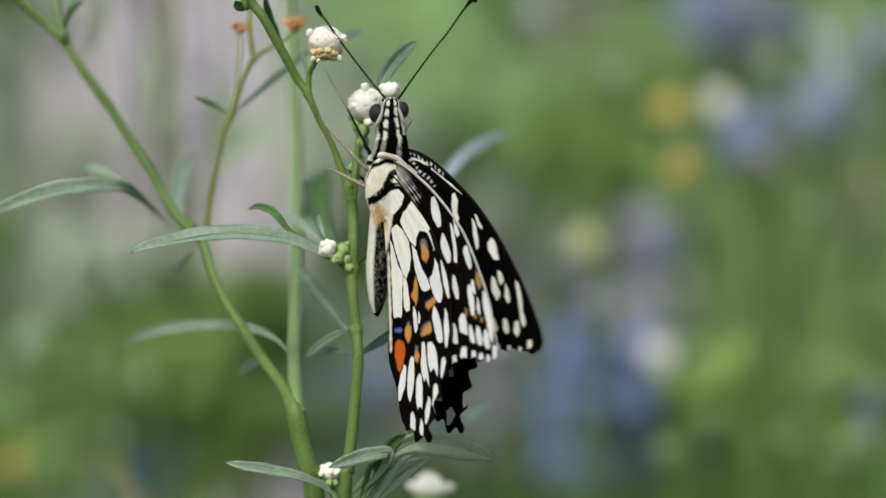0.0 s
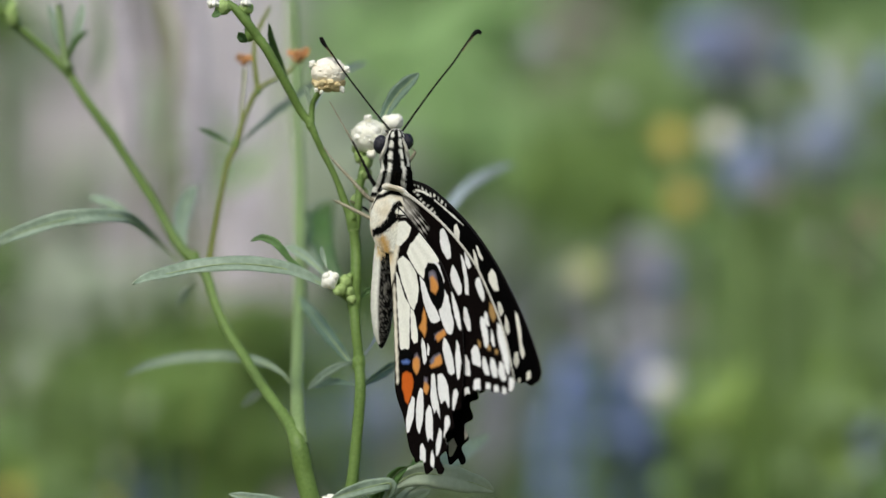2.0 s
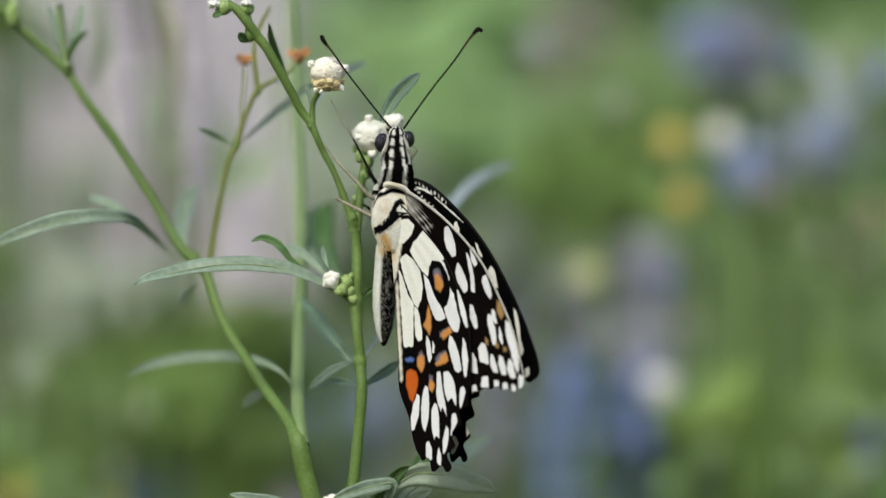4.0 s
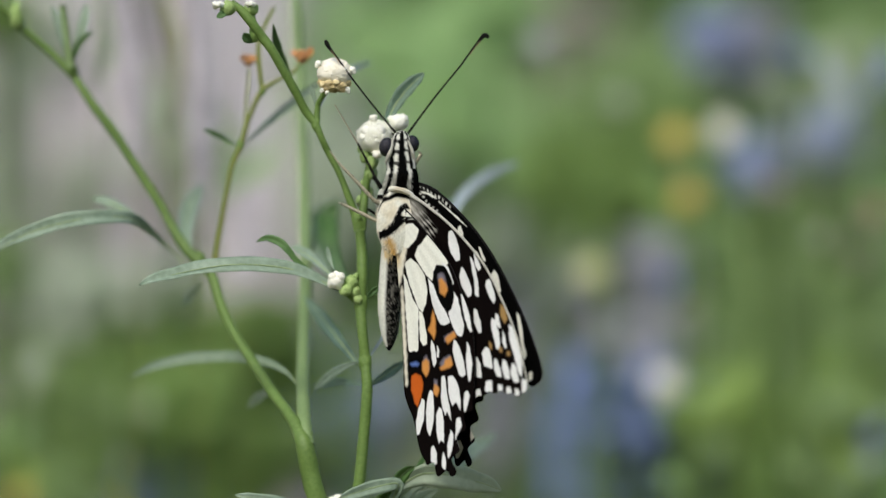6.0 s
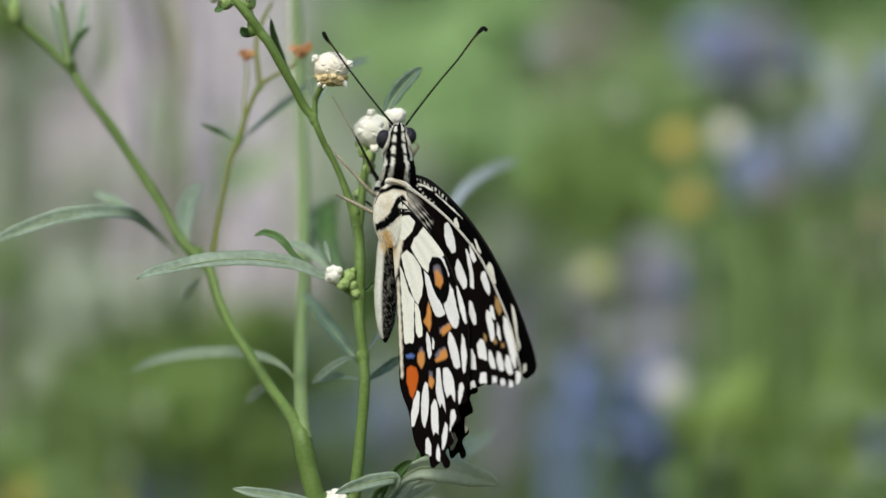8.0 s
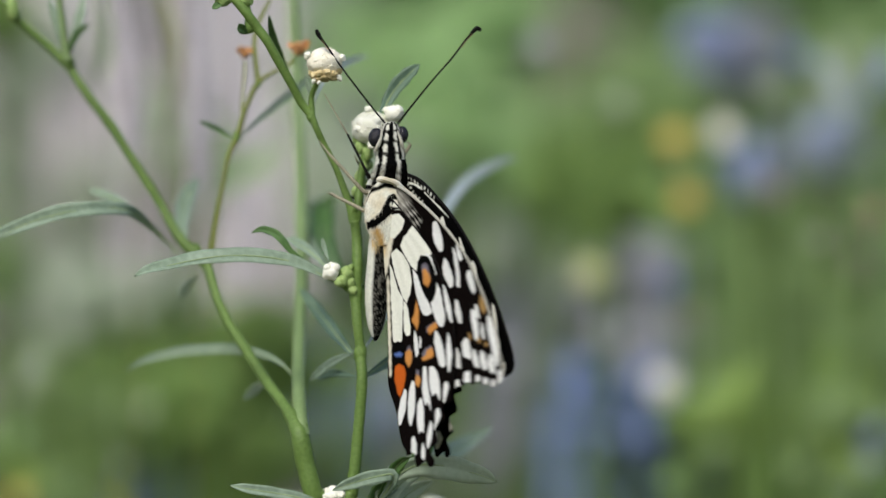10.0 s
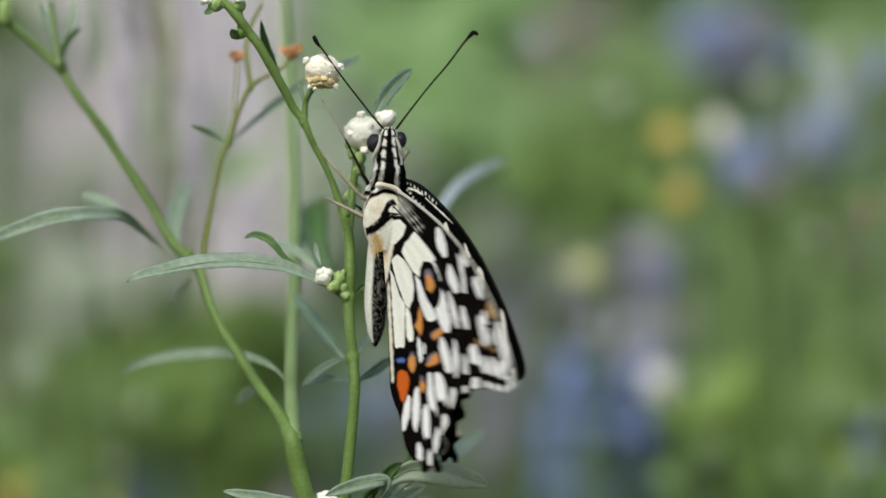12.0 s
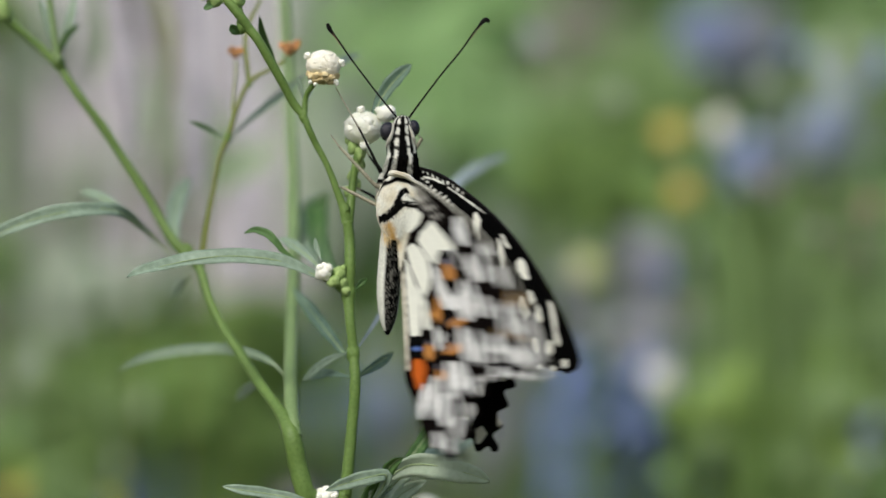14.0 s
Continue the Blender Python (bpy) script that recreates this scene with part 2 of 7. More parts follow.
def leaf(spine, width, parent, mat=None, tilt=0.0, fold=0.25, label="", **kw):
    origin = parent.matrix_world.translation
    v, f = leaf_arrays([Vector(p) - origin for p in spine], width / 1000, tilt, fold, phase=len(bpy.data.objects) * 1.3, **kw)
    ob = under(new("leaf", mesh_from("leaf", v, f, mat or LEAF)), parent)
    if width >= 1.8:
        n = kw.get("n", 26)
        rib = [(Vector(v[i * 6 + 2]) + Vector(v[i * 6 + 3])) / 2 for i in range(0, n, 5)]
        rv, rf = tube_arrays(rib, [0.00005, 0.00022], 6, 26)
        under(new("midrib", mesh_from("midrib", rv, rf, RIB)), ob)
    return tagged(ob, label) if label else ob


def knob(bm, place, r, stretch=(1, 1, 1), rough=0.12, sub=2, seed=0.0):
    """A lumpy ball added to bm."""
    got = bmesh.ops.create_icosphere(bm, subdivisions=sub, radius=1)["verts"]
    for v in got:
        d = v.co.copy()
        k = 1 + rough * noise.noise(d * 2.3 + Vector((seed, seed * 1.7, 0)))
        v.co = Vector(place) + Vector((d.x * stretch[0], d.y * stretch[1], d.z * stretch[2])) * r * k


# ---- ground ----
def make_ground():
    n, size = 90, 60.0
    s = np.linspace(-1, 1, n)
    s = np.sign(s) * np.abs(s) ** 2.2 * size
    verts, faces = [], []
    for y in s:
        for x in s:
            verts.append((x, y + 1.5, 0.03 * noise.noise((x * 0.9, y * 0.9, 0)) + 0.012 * noise.noise((x * 5, y * 5, 3)) - 0.03))
    for j in range(n - 1):
        for i in range(n - 1):
            faces.append((j * n + i, j * n + i + 1, (j + 1) * n + i + 1, (j + 1) * n + i))
    ob = new("ground", mesh_from("ground", verts, faces, GROUND))
    tagged(ob, "brown weedy soil reaching to the horizon", "ground", kind="structure")


make_ground()


# ---- the flowering weed, in front ----
def flower_head(place, r, parent, origin, seed=1.0, fresh=True, bumps=5, calyx=True, label="white button flower head with tiny ray florets"):
    """A domed disc of small florets with ray bumps round it and a calyx below; a part with its own pieces."""
    p = Vector(place) - origin
    rnd = random.Random(int(seed * 100))
    bm = bmesh.new()
    knob(bm, p, r * 0.82, (1, 1, 0.82), 0.1, 3, seed)
    for i in range(26):
        a, e = rnd.uniform(0, 6.283), rnd.uniform(-0.25, 1.45)
        d = Vector((math.cos(a) * math.cos(e), math.sin(a) * math.cos(e), math.sin(e) * 0.85))
        knob(bm, p + d * r * 0.7, r * rnd.uniform(0.16, 0.24), (1, 1, 1), 0.12, 2, seed + i)
    head = part("flower_head", bm, PETAL if fresh else CREAM, parent, label)
    for i in range(bumps):
        a = 6.283 * i / bumps + seed
        bm = bmesh.new()
        q = p + Vector((math.cos(a) * r * 1.0, math.sin(a) * r * 1.0, -r * 0.1 + r * 0.2 * rnd.random()))
        knob(bm, q, r * 0.27, (1, 1, 0.9), 0.25, 2, seed + i)
        knob(bm, q + Vector((math.cos(a) * r * 0.14, math.sin(a) * r * 0.14, r * 0.1)), r * 0.17, (1, 1, 1), 0.3, 2, seed + i + 9)
        part("ray_floret", bm, PETAL, head)
    if calyx:
        for i in range(7):
            a = 6.283 * i / 7 + seed * 2
            bm = bmesh.new()
            knob(bm, p + Vector((math.cos(a) * r * 0.62, math.sin(a) * r * 0.62, -r * 0.72)), r * 0.36, (0.9, 0.9, 0.9), 0.3, 2, seed + i * 3)
            part("bract", bm, CALYX if fresh else BRACT, head)
    return head


def plant(name, place, label):
    return tagged(empty(name, place), label, "plant", "flowering weeds in front")


weed_left = plant("flowering_weed", V(-24.5, 0, -620), "branching green weed with narrow grey-green leaves rooted in soil")
O = weed_left.matrix_world.translation
tube("stem", [V(-24.5, 6, -625), V(-26, 5, -300), V(-21.5, 4, -90), V(-22.37, 4, -47.18), V(-23.46, 3, -41.53), V(-24.68, 3, -36.46), V(-25.69, 3, -31.58), V(-26.88, 5, -28.81), V(-28.72, 8, -25.96), V(-32.35, 14, -21.53), V(-35.88, 19, -16.49), V(-39.45, 24, -11.38), V(-41.96, 28, -6.19), V(-43.49, 31, -1.58), V(-44.92, 32, 0.53)], [0.0032, 0.0028, 0.0021, 0.00185, 0.00178, 0.00175, 0.0017, 0.00135, 0.00108, 0.001, 0.00095, 0.0009, 0.00085, 0.0009, 0.00085], STEM, weed_left, "slanting green stem, thicker below its fork", sides=14, rings=150, wobble=0.1)
tube("branch", [V(-44.5, 32, -0.32), V(-47.09, 33, 2.43), V(-49.26, 34, 4.76), V(-52.35, 36, 9.86), V(-55.39, 37, 14.96), V(-58.86, 38, 20.29), V(-62.23, 39, 25.64), V(-66.36, 40, 30.99), V(-69.11, 41, 35.09), V(-70.8, 42, 37.48), V(-75.05, 43, 41.59), V(-78.69, 43, 44.8), V(-81.47, 43, 47.58), V(-84.68, 43, 50.78)], [0.0009, 0.00105, 0.00095, 0.0009, 0.0009, 0.00085, 0.0009, 0.0009, 0.00085, 0.00095, 0.00085, 0.00075, 0.0007, 0.0005], STEM, weed_left, "straight green branch leaning away from the joint", sides=12, rings=90, wobble=0.1)
tube("branch", [V(-25.08, 3, -31.58), V(-25.79, 6, -27.94), V(-26.51, 18, -21.64), V(-26.92, 36, -12.61), V(-27.34, 58, -0.98), V(-27.74, 70, 6.74), V(-28.44, 84, 16.97), V(-29.27, 95, 27.45), V(-30.27, 104, 39.25), V(-30.87, 108, 50.99), V(-31.18, 110, 55.75)], [0.0013, 0.00135, 0.00125, 0.0012, 0.0012, 0.00135, 0.00115, 0.0011, 0.0011, 0.0011, 0.001], STEM_PALE, weed_left, "upright pale green branch", sides=12, rings=80, wobble=0.1)
tube("twig", [V(-43.76, 32, -1.16), V(-43.23, 32, 1.69), V(-42.6, 32, 5.9), V(-41.75, 32, 10.65), V(-40.91, 32, 15.08), V(-39.96, 32, 19.61), V(-38.27, 32, 23.51), V(-37.22, 32, 27.31), V(-35.74, 32, 31.1), V(-34.27, 32, 33.64), V(-31.84, 32, 35.32), V(-29.1, 32, 36.69), V(-27.52, 32, 38.06)], [0.00075, 0.0006, 0.00055, 0.00052, 0.0005, 0.0005, 0.0006, 0.0005, 0.00048, 0.0005, 0.00036, 0.00033, 0.0003], STEM_OLIVE, weed_left, "thin olive flower stalk", sides=9, rings=60)
tube("twig", [V(-34.37, 32, 33.42), V(-34.69, 32, 36.48), V(-35.01, 32, 40.17), V(-34.73, 33, 43.6), V(-33.61, 34, 46.41), V(-32.18, 35, 49.22)], [0.0005, 0.00045, 0.00042, 0.0004, 0.00036, 0.0003], STEM_OLIVE, weed_left, sides=8)
tube("twig", [V(-37.43, 32, 26.47), V(-37.42, 34, 30.76), V(-37.04, 35, 34.82), V(-36.99, 36, 37.83)], [0.0003, 0.00028, 0.00025, 0.00025], STEM_OLIVE, weed_left, sides=8)
tube("twig", [V(-70.51, 40, 38.45), V(-71.04, 40, 40.58), V(-71.58, 40, 44.84), V(-72.22, 40, 50.17)], [0.0009, 0.00075, 0.0007, 0.0006], STEM_PALE, weed_left, sides=9)
leaf([V(-85.11, 16, 2.17), V(-80.98, 16, 5.06), V(-75.72, 15, 7.22), V(-70.56, 15, 8.87), V(-65.4, 15, 9.7), V(-60.48, 18, 9.84), V(-57.46, 22, 9.47), V(-54.76, 28, 7.03), V(-51.88, 32, 4.11), V(-49.41, 33, 1.79)], 3, weed_left, tilt=0.3, fold=0.35, base_narrow=0.42)
leaf([V(-67.18, 46, 13.84), V(-64.04, 43, 12.94), V(-60.61, 40, 11.4), V(-57.5, 34, 9.62)], 2, weed_left, tilt=0.4)
leaf([V(-47.29, 62, 16.53), V(-49.61, 57, 12.08), V(-49.7, 48, 7.42), V(-47.57, 34, 2.85)], 3.6, weed_left, tilt=0.3)
leaf([V(-60.87, 52, -20.54), V(-56.44, 49, -18.42), V(-52.01, 47, -17.3), V(-46.52, 45, -16.51), V(-41, 42, -16.34), V(-36.55, 38, -16.68), V(-32.26, 32, -17.71), V(-29.51, 26, -19.15), V(-27.62, 20, -20.87)], 2.1, weed_left, tilt=0.3, base_narrow=0.3)
leaf([V(-45.43, 30, 26.4), V(-43.18, 31, 25.48), V(-40.91, 32, 24.36), V(-38.38, 32, 22.88)], 0.95, weed_left, LEAF_DARK, tilt=0.2)
leaf([V(-24, 52, 36), V(-27.51, 47, 33.2), V(-31.89, 41, 29.43), V(-35.18, 36, 26.18), V(-37.96, 32, 23.09)], 1.5, weed_left, tilt=0.4)
leaf([V(-66.3, 38, 45.15), V(-68.63, 38, 43.24), V(-69.8, 38, 41.01), V(-70.51, 40, 38.66)], 1.4, weed_left, LEAF_DARK, tilt=0.4)
leaf([V(-68.04, 46, 50.98), V(-68.51, 44, 47.21), V(-69.41, 42, 42.82), V(-70.39, 41, 38.93)], 1.9, weed_left, tilt=0.2)
leaf([V(-74.51, 44, 50.42), V(-73.34, 43, 47.15), V(-72.18, 42, 42.82), V(-71.03, 41, 39.35)], 1.5, weed_left, tilt=0.3)
leaf([V(-81.9, 43, 51.85), V(-81.15, 42, 49.65), V(-80.09, 42, 46.88), V(-79.54, 43, 45.01)], 1.9, weed_left, LEAF_DARK, tilt=0.2, base_narrow=0.2)
leaf([V(-50.01, 46, -6.55), V(-48.26, 42, -4.59), V(-45.67, 34, -2.22)], 2, weed_left, tilt=0.4)
leaf([V(-37.9, 44, -26.01), V(-35.79, 40, -24.18), V(-33.44, 30, -22.82), V(-31.61, 16, -23.03)], 1.8, weed_left, tilt=0.3)
leaf([V(-37.93, -4, -39.84), V(-34.61, -4, -40.45), V(-29.62, -3, -41.31), V(-24.62, -2, -42.47), V(-20.13, 0, -44.61), V(-18.64, 1, -46.49)], 2.1, weed_left, tilt=0.35, base_narrow=0.3)
leaf([V(-31.12, 4, 44.44), V(-30.67, 8, 40.99), V(-29.59, 12, 37.51), V(-28.27, 15, 34.15), V(-27.23, 15, 31.46)], 1.5, weed_left, LEAF_DARK, tilt=0.2)
for i, (a, r) in enumerate(((V(-26.78, 32, 39.75), 1.5), (V(-37.09, 36, 39.32), 1.15))):
    rnd = random.Random(i + 2)
    bm = bmesh.new()
    knob(bm, a - O, r * 0.00075, (1, 1, 1.1), 0.5, 3, i)
    dried = part("withered_flower", bm, WITHERED, weed_left, "dried orange-brown flower remnant")
    for k in range(7):
        w = 6.283 * k / 7 + rnd.random()
        tip = a - O + Vector((math.cos(w) * 1.5, math.sin(w) * 1.2, rnd.uniform(-0.2, 1.4))) * r * 0.001
        mid = a - O + Vector((math.cos(w) * 0.9, math.sin(w) * 0.8, rnd.uniform(0.0, 0.6))) * r * 0.001
        v, f = leaf_arrays([tip, mid, a - O], 0.0009 * r, rnd.uniform(-0.8, 0.8), 0.4, n=10, base_narrow=0.2, thick=0.00012)
        under(new("dry_petal", mesh_from("dry_petal", v, f, WITHERED)), dried)
for q, r in ((V(-46.24, 33, 1.79), 1.3), (V(-70.39, 41, 37.86), 1.0), (V(-38.27, 32, 23.51), 0.75), (V(-34.37, 32, 33.42), 0.6), (V(-25.62, 4, -30.61), 1.6)):
    bm = bmesh.new()
    knob(bm, q - O, r / 1000, (1, 0.9, 1.4), 0.25, 3, r)
    part("stem_node", bm, STEM, weed_left, "swollen green joint of the stem")
bm = bmesh.new()
knob(bm, V(-81.15, 42, 48.37) - O, 0.0016, (0.8, 0.8, 1.7), 0.3, 3, 4.4)
part("flower_bud", bm, CALYX, weed_left, "closed dark green bud at the branch tip")

weed_mid = plant("flowering_weed", V(-17.2, 0, -620), "upright green weed with white button flowers rooted in soil")
O = weed_mid.matrix_world.translation
tube("stem", [V(-15, -2, -625), V(-16.5, -1, -300), V(-17.6, 1, -80), V(-16.89, 0, -45.42), V(-16.39, 0, -41.37), V(-15.88, 0, -36.31), V(-15.37, 0, -31.26), V(-14.87, 0, -26.2), V(-14.57, 0, -21.14), V(-14.89, 1, -16.1), V(-15.4, 1, -11.04), V(-15.72, 2, -5.98), V(-15.42, 2, -0.91), V(-15.54, 3, 4.16), V(-16.15, 3, 9.24)], [0.0025, 0.002, 0.0014, 0.0011, 0.0011, 0.00108, 0.00104, 0.001, 0.00098, 0.00095, 0.00095, 0.00105, 0.001, 0.00095, 0.0009], STEM, weed_mid, sides=12, rings=110, wobble=0.1)
tube("branch", [V(-16.05, 3, 7.01), V(-16.76, 3, 10.26), V(-17.57, 3, 12.49), V(-18.69, 3, 15.54), V(-19.9, 3, 18.38), V(-21.33, 3, 21.02), V(-22.62, 2, 23.83), V(-23.63, 2, 26.27), V(-25.35, 2, 28.5), V(-27.04, 1, 31.7), V(-28.83, 0, 35), V(-31.21, -1, 39.29), V(-33.03, -1, 41.72), V(-34.7, -2, 44.09), V(-36.72, -2, 46.51), V(-38.54, -2, 47.92)], [0.0009, 0.00075, 0.00068, 0.0006, 0.00058, 0.00058, 0.0006, 0.00068, 0.00072, 0.0008, 0.00082, 0.00085, 0.0009, 0.00085, 0.0008, 0.0006], STEM, weed_mid, sides=10, rings=90, wobble=0.1)
tube("branch", [V(-15.64, 3, 7.01), V(-15.25, 4, 10.27), V(-14.87, 5, 14.36), V(-14.25, 5, 18.23), V(-13.44, 5, 22.3)], [0.0009, 0.0008, 0.00075, 0.0007, 0.0007], STEM, weed_mid, sides=10, wobble=0.1)
tube("flower_stalk", [V(-15.72, 2, -5.78), V(-16.84, 2, -4.97), V(-18.23, 1, -3.75), V(-18.81, 0, -2.73)], [0.0009, 0.0008, 0.00075, 0.0007], STEM, weed_mid, sides=9)
leaf([V(-55.04, -4, -2.52), V(-52.52, -4, -1.41), V(-48.76, -3, -0.5), V(-43.78, -2, 0.5), V(-38.74, -2, 1.01), V(-33.74, -1, 0.91), V(-28.73, 0, 0.4), V(-25.19, 0, -0.71), V(-21.67, 1, -2.33), V(-18.46, 2, -4.26), V(-16.02, 2, -5.78)], 3.3, weed_mid, tilt=0.6, fold=0.3, base_narrow=0.3)
leaf([V(-34.47, 4, 5.19), V(-32.74, 4, 5.8), V(-30.71, 4, 5.29), V(-29.04, 3, 3.96), V(-27.62, 3, 2.13), V(-25.18, 3, 0.3), V(-21.7, 2, -1.72)], 1.5, weed_mid, LEAF_DARK, tilt=0.3, fold=0.4)
leaf([V(-29.04, 22, 4.48), V(-26.3, 18, 3.21), V(-23.43, 12, 1.13), V(-19.73, 4, -2.14)], 1.9, weed_mid, tilt=0.4)
leaf([V(-26.85, 34, -4.97), V(-23.98, 30, -8.31), V(-20.66, 20, -12.15), V(-17.63, 10, -15.48), V(-15.42, 2, -17.95)], 2.5, weed_mid, LEAF_SLATE, tilt=0.2)
leaf([V(-21.81, 84, 13.83), V(-24, 82, 9.98), V(-23.43, 70, 4.97), V(-20.66, 40, 0.32), V(-16.45, 3, -4.16)], 4.4, weed_mid, LEAF_DARK, tilt=0.25, fold=0.5)
leaf([V(-24.68, 90, 13.7), V(-26.88, 88, 9.6), V(-26.66, 74, 4.78), V(-23.22, 40, 0.11), V(-18.76, 6, -3.36)], 2.6, weed_mid, tilt=0.3)
leaf([V(-21.7, 2, 4.36), V(-21.3, 2, 2.33), V(-20.46, 1, 0.1)], 0.9, weed_mid, tilt=0.2)
leaf([V(-12.29, 3, -2.94), V(-13.61, 3, -3.96), V(-15.01, 2, -5.38)], 1.2, weed_mid, LEAF_DARK, tilt=0.3)
leaf([V(-4.08, 6, 35.58), V(-5.71, 6, 34.15), V(-7.75, 6, 32.12), V(-9.58, 6, 29.46), V(-11, 5, 26.17), V(-12.22, 5, 23.32)], 2.7, weed_mid, LEAF_SLATE, tilt=-0.15, fold=0.5)
leaf([V(14.98, 105, 21.66), V(11, 100, 20.28), V(7.06, 95, 18.11), V(2.47, 84, 13.83), V(-3.92, 58, 2.29), V(-10.8, 20, -10.28), V(-15.21, 2, -17.14)], 2.1, weed_mid, LEAF_PALE, tilt=0.0)
leaf([V(-7.85, 16, -16.63), V(-10.29, 13, -18.21), V(-12.68, 8, -19.73), V(-14.99, 1, -21.17)], 1.9, weed_mid, LEAF_SLATE, tilt=0.4)
leaf([V(-24.65, 18, -21.85), V(-21.87, 15, -19.5), V(-18.86, 10, -17.53), V(-15.21, 2, -16.13)], 1.7, weed_mid, tilt=0.4)
leaf([V(-23.73, 22, -21.55), V(-20.04, 16, -20.35), V(-14.99, 1, -20.76)], 1.6, weed_mid, LEAF_SLATE, tilt=0.4)
leaf([V(9.47, -3, -39.39), V(6.85, -3, -38.18), V(2.82, -2, -37.23), V(-1.21, 0, -36.51), V(-4.86, 1, -36.66), V(-8.31, 1, -38.18), V(-12.54, 0, -42.18), V(-15.98, 0, -45.42)], 4.6, weed_mid, LEAF_BRIGHTENED, tilt=0.25, fold=0.2, base_narrow=0.4)
leaf([V(-19.77, -6, -40.64), V(-17.08, -5, -39.69), V(-13.68, -4, -38.74), V(-10.48, -3, -38.18), V(-8.88, -2, -38.64), V(-11.31, -1, -42.53), V(-15.37, 0, -46.43)], 2.6, weed_mid, tilt=0.1, base_narrow=0.4)
leaf([V(-6.04, -3, -34.96), V(-7.87, -2, -36.01), V(-9.5, -1, -38.28), V(-11.33, 0, -42.18), V(-14.57, 0, -46.43)], 2.4, weed_mid, LEAF_DARK, tilt=0.25, fold=0.6)
leaf([V(-10.3, -1, -39.5), V(-11.73, 0, -41.37), V(-12.95, 0, -44.4), V(-14.57, 0, -47.94)], 3.4, weed_mid, LEAF_DARK, tilt=0.2, fold=0.6)
leaf([V(-3.66, 4, -37.73), V(-6.91, 3, -39.3), V(-9.53, 2, -42.09), V(-12.15, 1, -46.49), V(-14.57, 0, -49.46)], 2.8, weed_mid, LEAF_BRIGHTENED, tilt=0.2)
leaf([V(-2.04, 6, -39.66), V(-5.7, 5, -41.44), V(-9.14, 3, -44.58), V(-12.56, 1, -48.51)], 2.6, weed_mid, LEAF_BRIGHTENED, tilt=0.2)
leaf([V(9.39, 60, -31.78), V(5.19, 52, -34.27), V(0.64, 38, -36.23), V(-5.14, 12, -37.71), V(-9.53, 2, -41.48), V(-14.57, 0, -46.43)], 3.8, weed_mid, tilt=-0.6)
leaf([V(1.03, 14, -28.95), V(-1.44, 12, -30.93), V(-3.88, 8, -34.45), V(-7.92, 3, -38.89), V(-13.55, 0, -45.62)], 2.6, weed_mid, LEAF_DARK, tilt=0.1, fold=0.4)
leaf([V(-36.22, -4, 42.36), V(-35.66, -3, 41.41), V(-34.75, -1, 40.71)], 1.7, weed_mid, LEAF_DARK, tilt=0.2, base_narrow=0.2)
leaf([V(-24.75, 2, 33.37), V(-23.93, 2, 31.14), V(-23.53, 2, 28.7)], 0.9, weed_mid, tilt=0.2)
for q, r in ((V(-16.25, 3, 9.04), 1.0), (V(-15.72, 2, -5.78), 1.3), (V(-23.63, 2, 26.27), 0.8), (V(-14.89, 1, -16.51), 1.2), (V(-34.35, -1, 42.53), 1.0)):
    bm = bmesh.new()
    knob(bm, q - O, r / 1000, (1, 0.9, 1.7), 0.2, 3, r)
    part("stem_node", bm, STEM, weed_mid, "swollen green joint of the stem")
leaf([V(-14.41, 60, 40.18), V(-17.58, 55, 38.85), V(-20.58, 45, 36.55), V(-21.95, 25, 33.54), V(-23.15, 3, 28.54)], 1.2, weed_mid, LEAF_PALE, tilt=0.2)
# flower heads of the weed
rnd_f = random.Random(77)
c_f = V(-12.93, 5, 24.03) - O
bm = bmesh.new()
knob(bm, c_f, 0.0033, (1.05, 1, 0.92), 0.07, 4, 2.1)
for i in range(9):
    a, e = rnd_f.uniform(0, 6.283), rnd_f.uniform(-0.2, 1.1)
    d = Vector((math.cos(a) * math.cos(e), math.sin(a) * math.cos(e), 0.9 * math.sin(e)))
    knob(bm, c_f + d * 0.0027, 0.00095 * rnd_f.uniform(0.7, 1.2), (1, 1, 0.9), 0.15, 3, i + 40)
for i in range(260):
    a, e = rnd_f.uniform(0, 6.283), rnd_f.uniform(-0.4, 1.5)
    d = Vector((1.05 * math.cos(a) * math.cos(e), math.sin(a) * math.cos(e), 0.92 * math.sin(e)))
    knob(bm, c_f + d * 0.00322, 0.00022 * rnd_f.uniform(0.6, 1.3), (1, 1, 1), 0.2, 1, i)
h2 = part("flower_head", bm, GREEN_CREAM, weed_mid, "greenish-cream domed flower head under the butterfly's face")
for i, (q, r) in enumerate(((V(-8.74, 4, 26.54), 1.75), (V(-13.32, 4, 27.35), 0.75), (V(-15.03, 3, 23.86), 0.75), (V(-10.2, 6, 27.22), 1.0), (V(-12.69, 3, 20.82), 0.85), (V(-15.9, 6, 24.98), 0.6))):
    bm = bmesh.new()
    knob(bm, q - O, r / 1000, (1, 1, 0.88), 0.16, 3, i * 2.2)
    knob(bm, q - O + Vector((0.4, -0.3, 0.35)) * r / 1000, r * 0.62 / 1000, (1, 1, 0.9), 0.25, 2, i * 2.2 + 5)
    knob(bm, q - O + Vector((-0.45, -0.2, 0.3)) * r / 1000, r * 0.58 / 1000, (1, 1, 0.9), 0.25, 2, i * 2.2 + 7)
    part("ray_floret", bm, PETAL, h2)
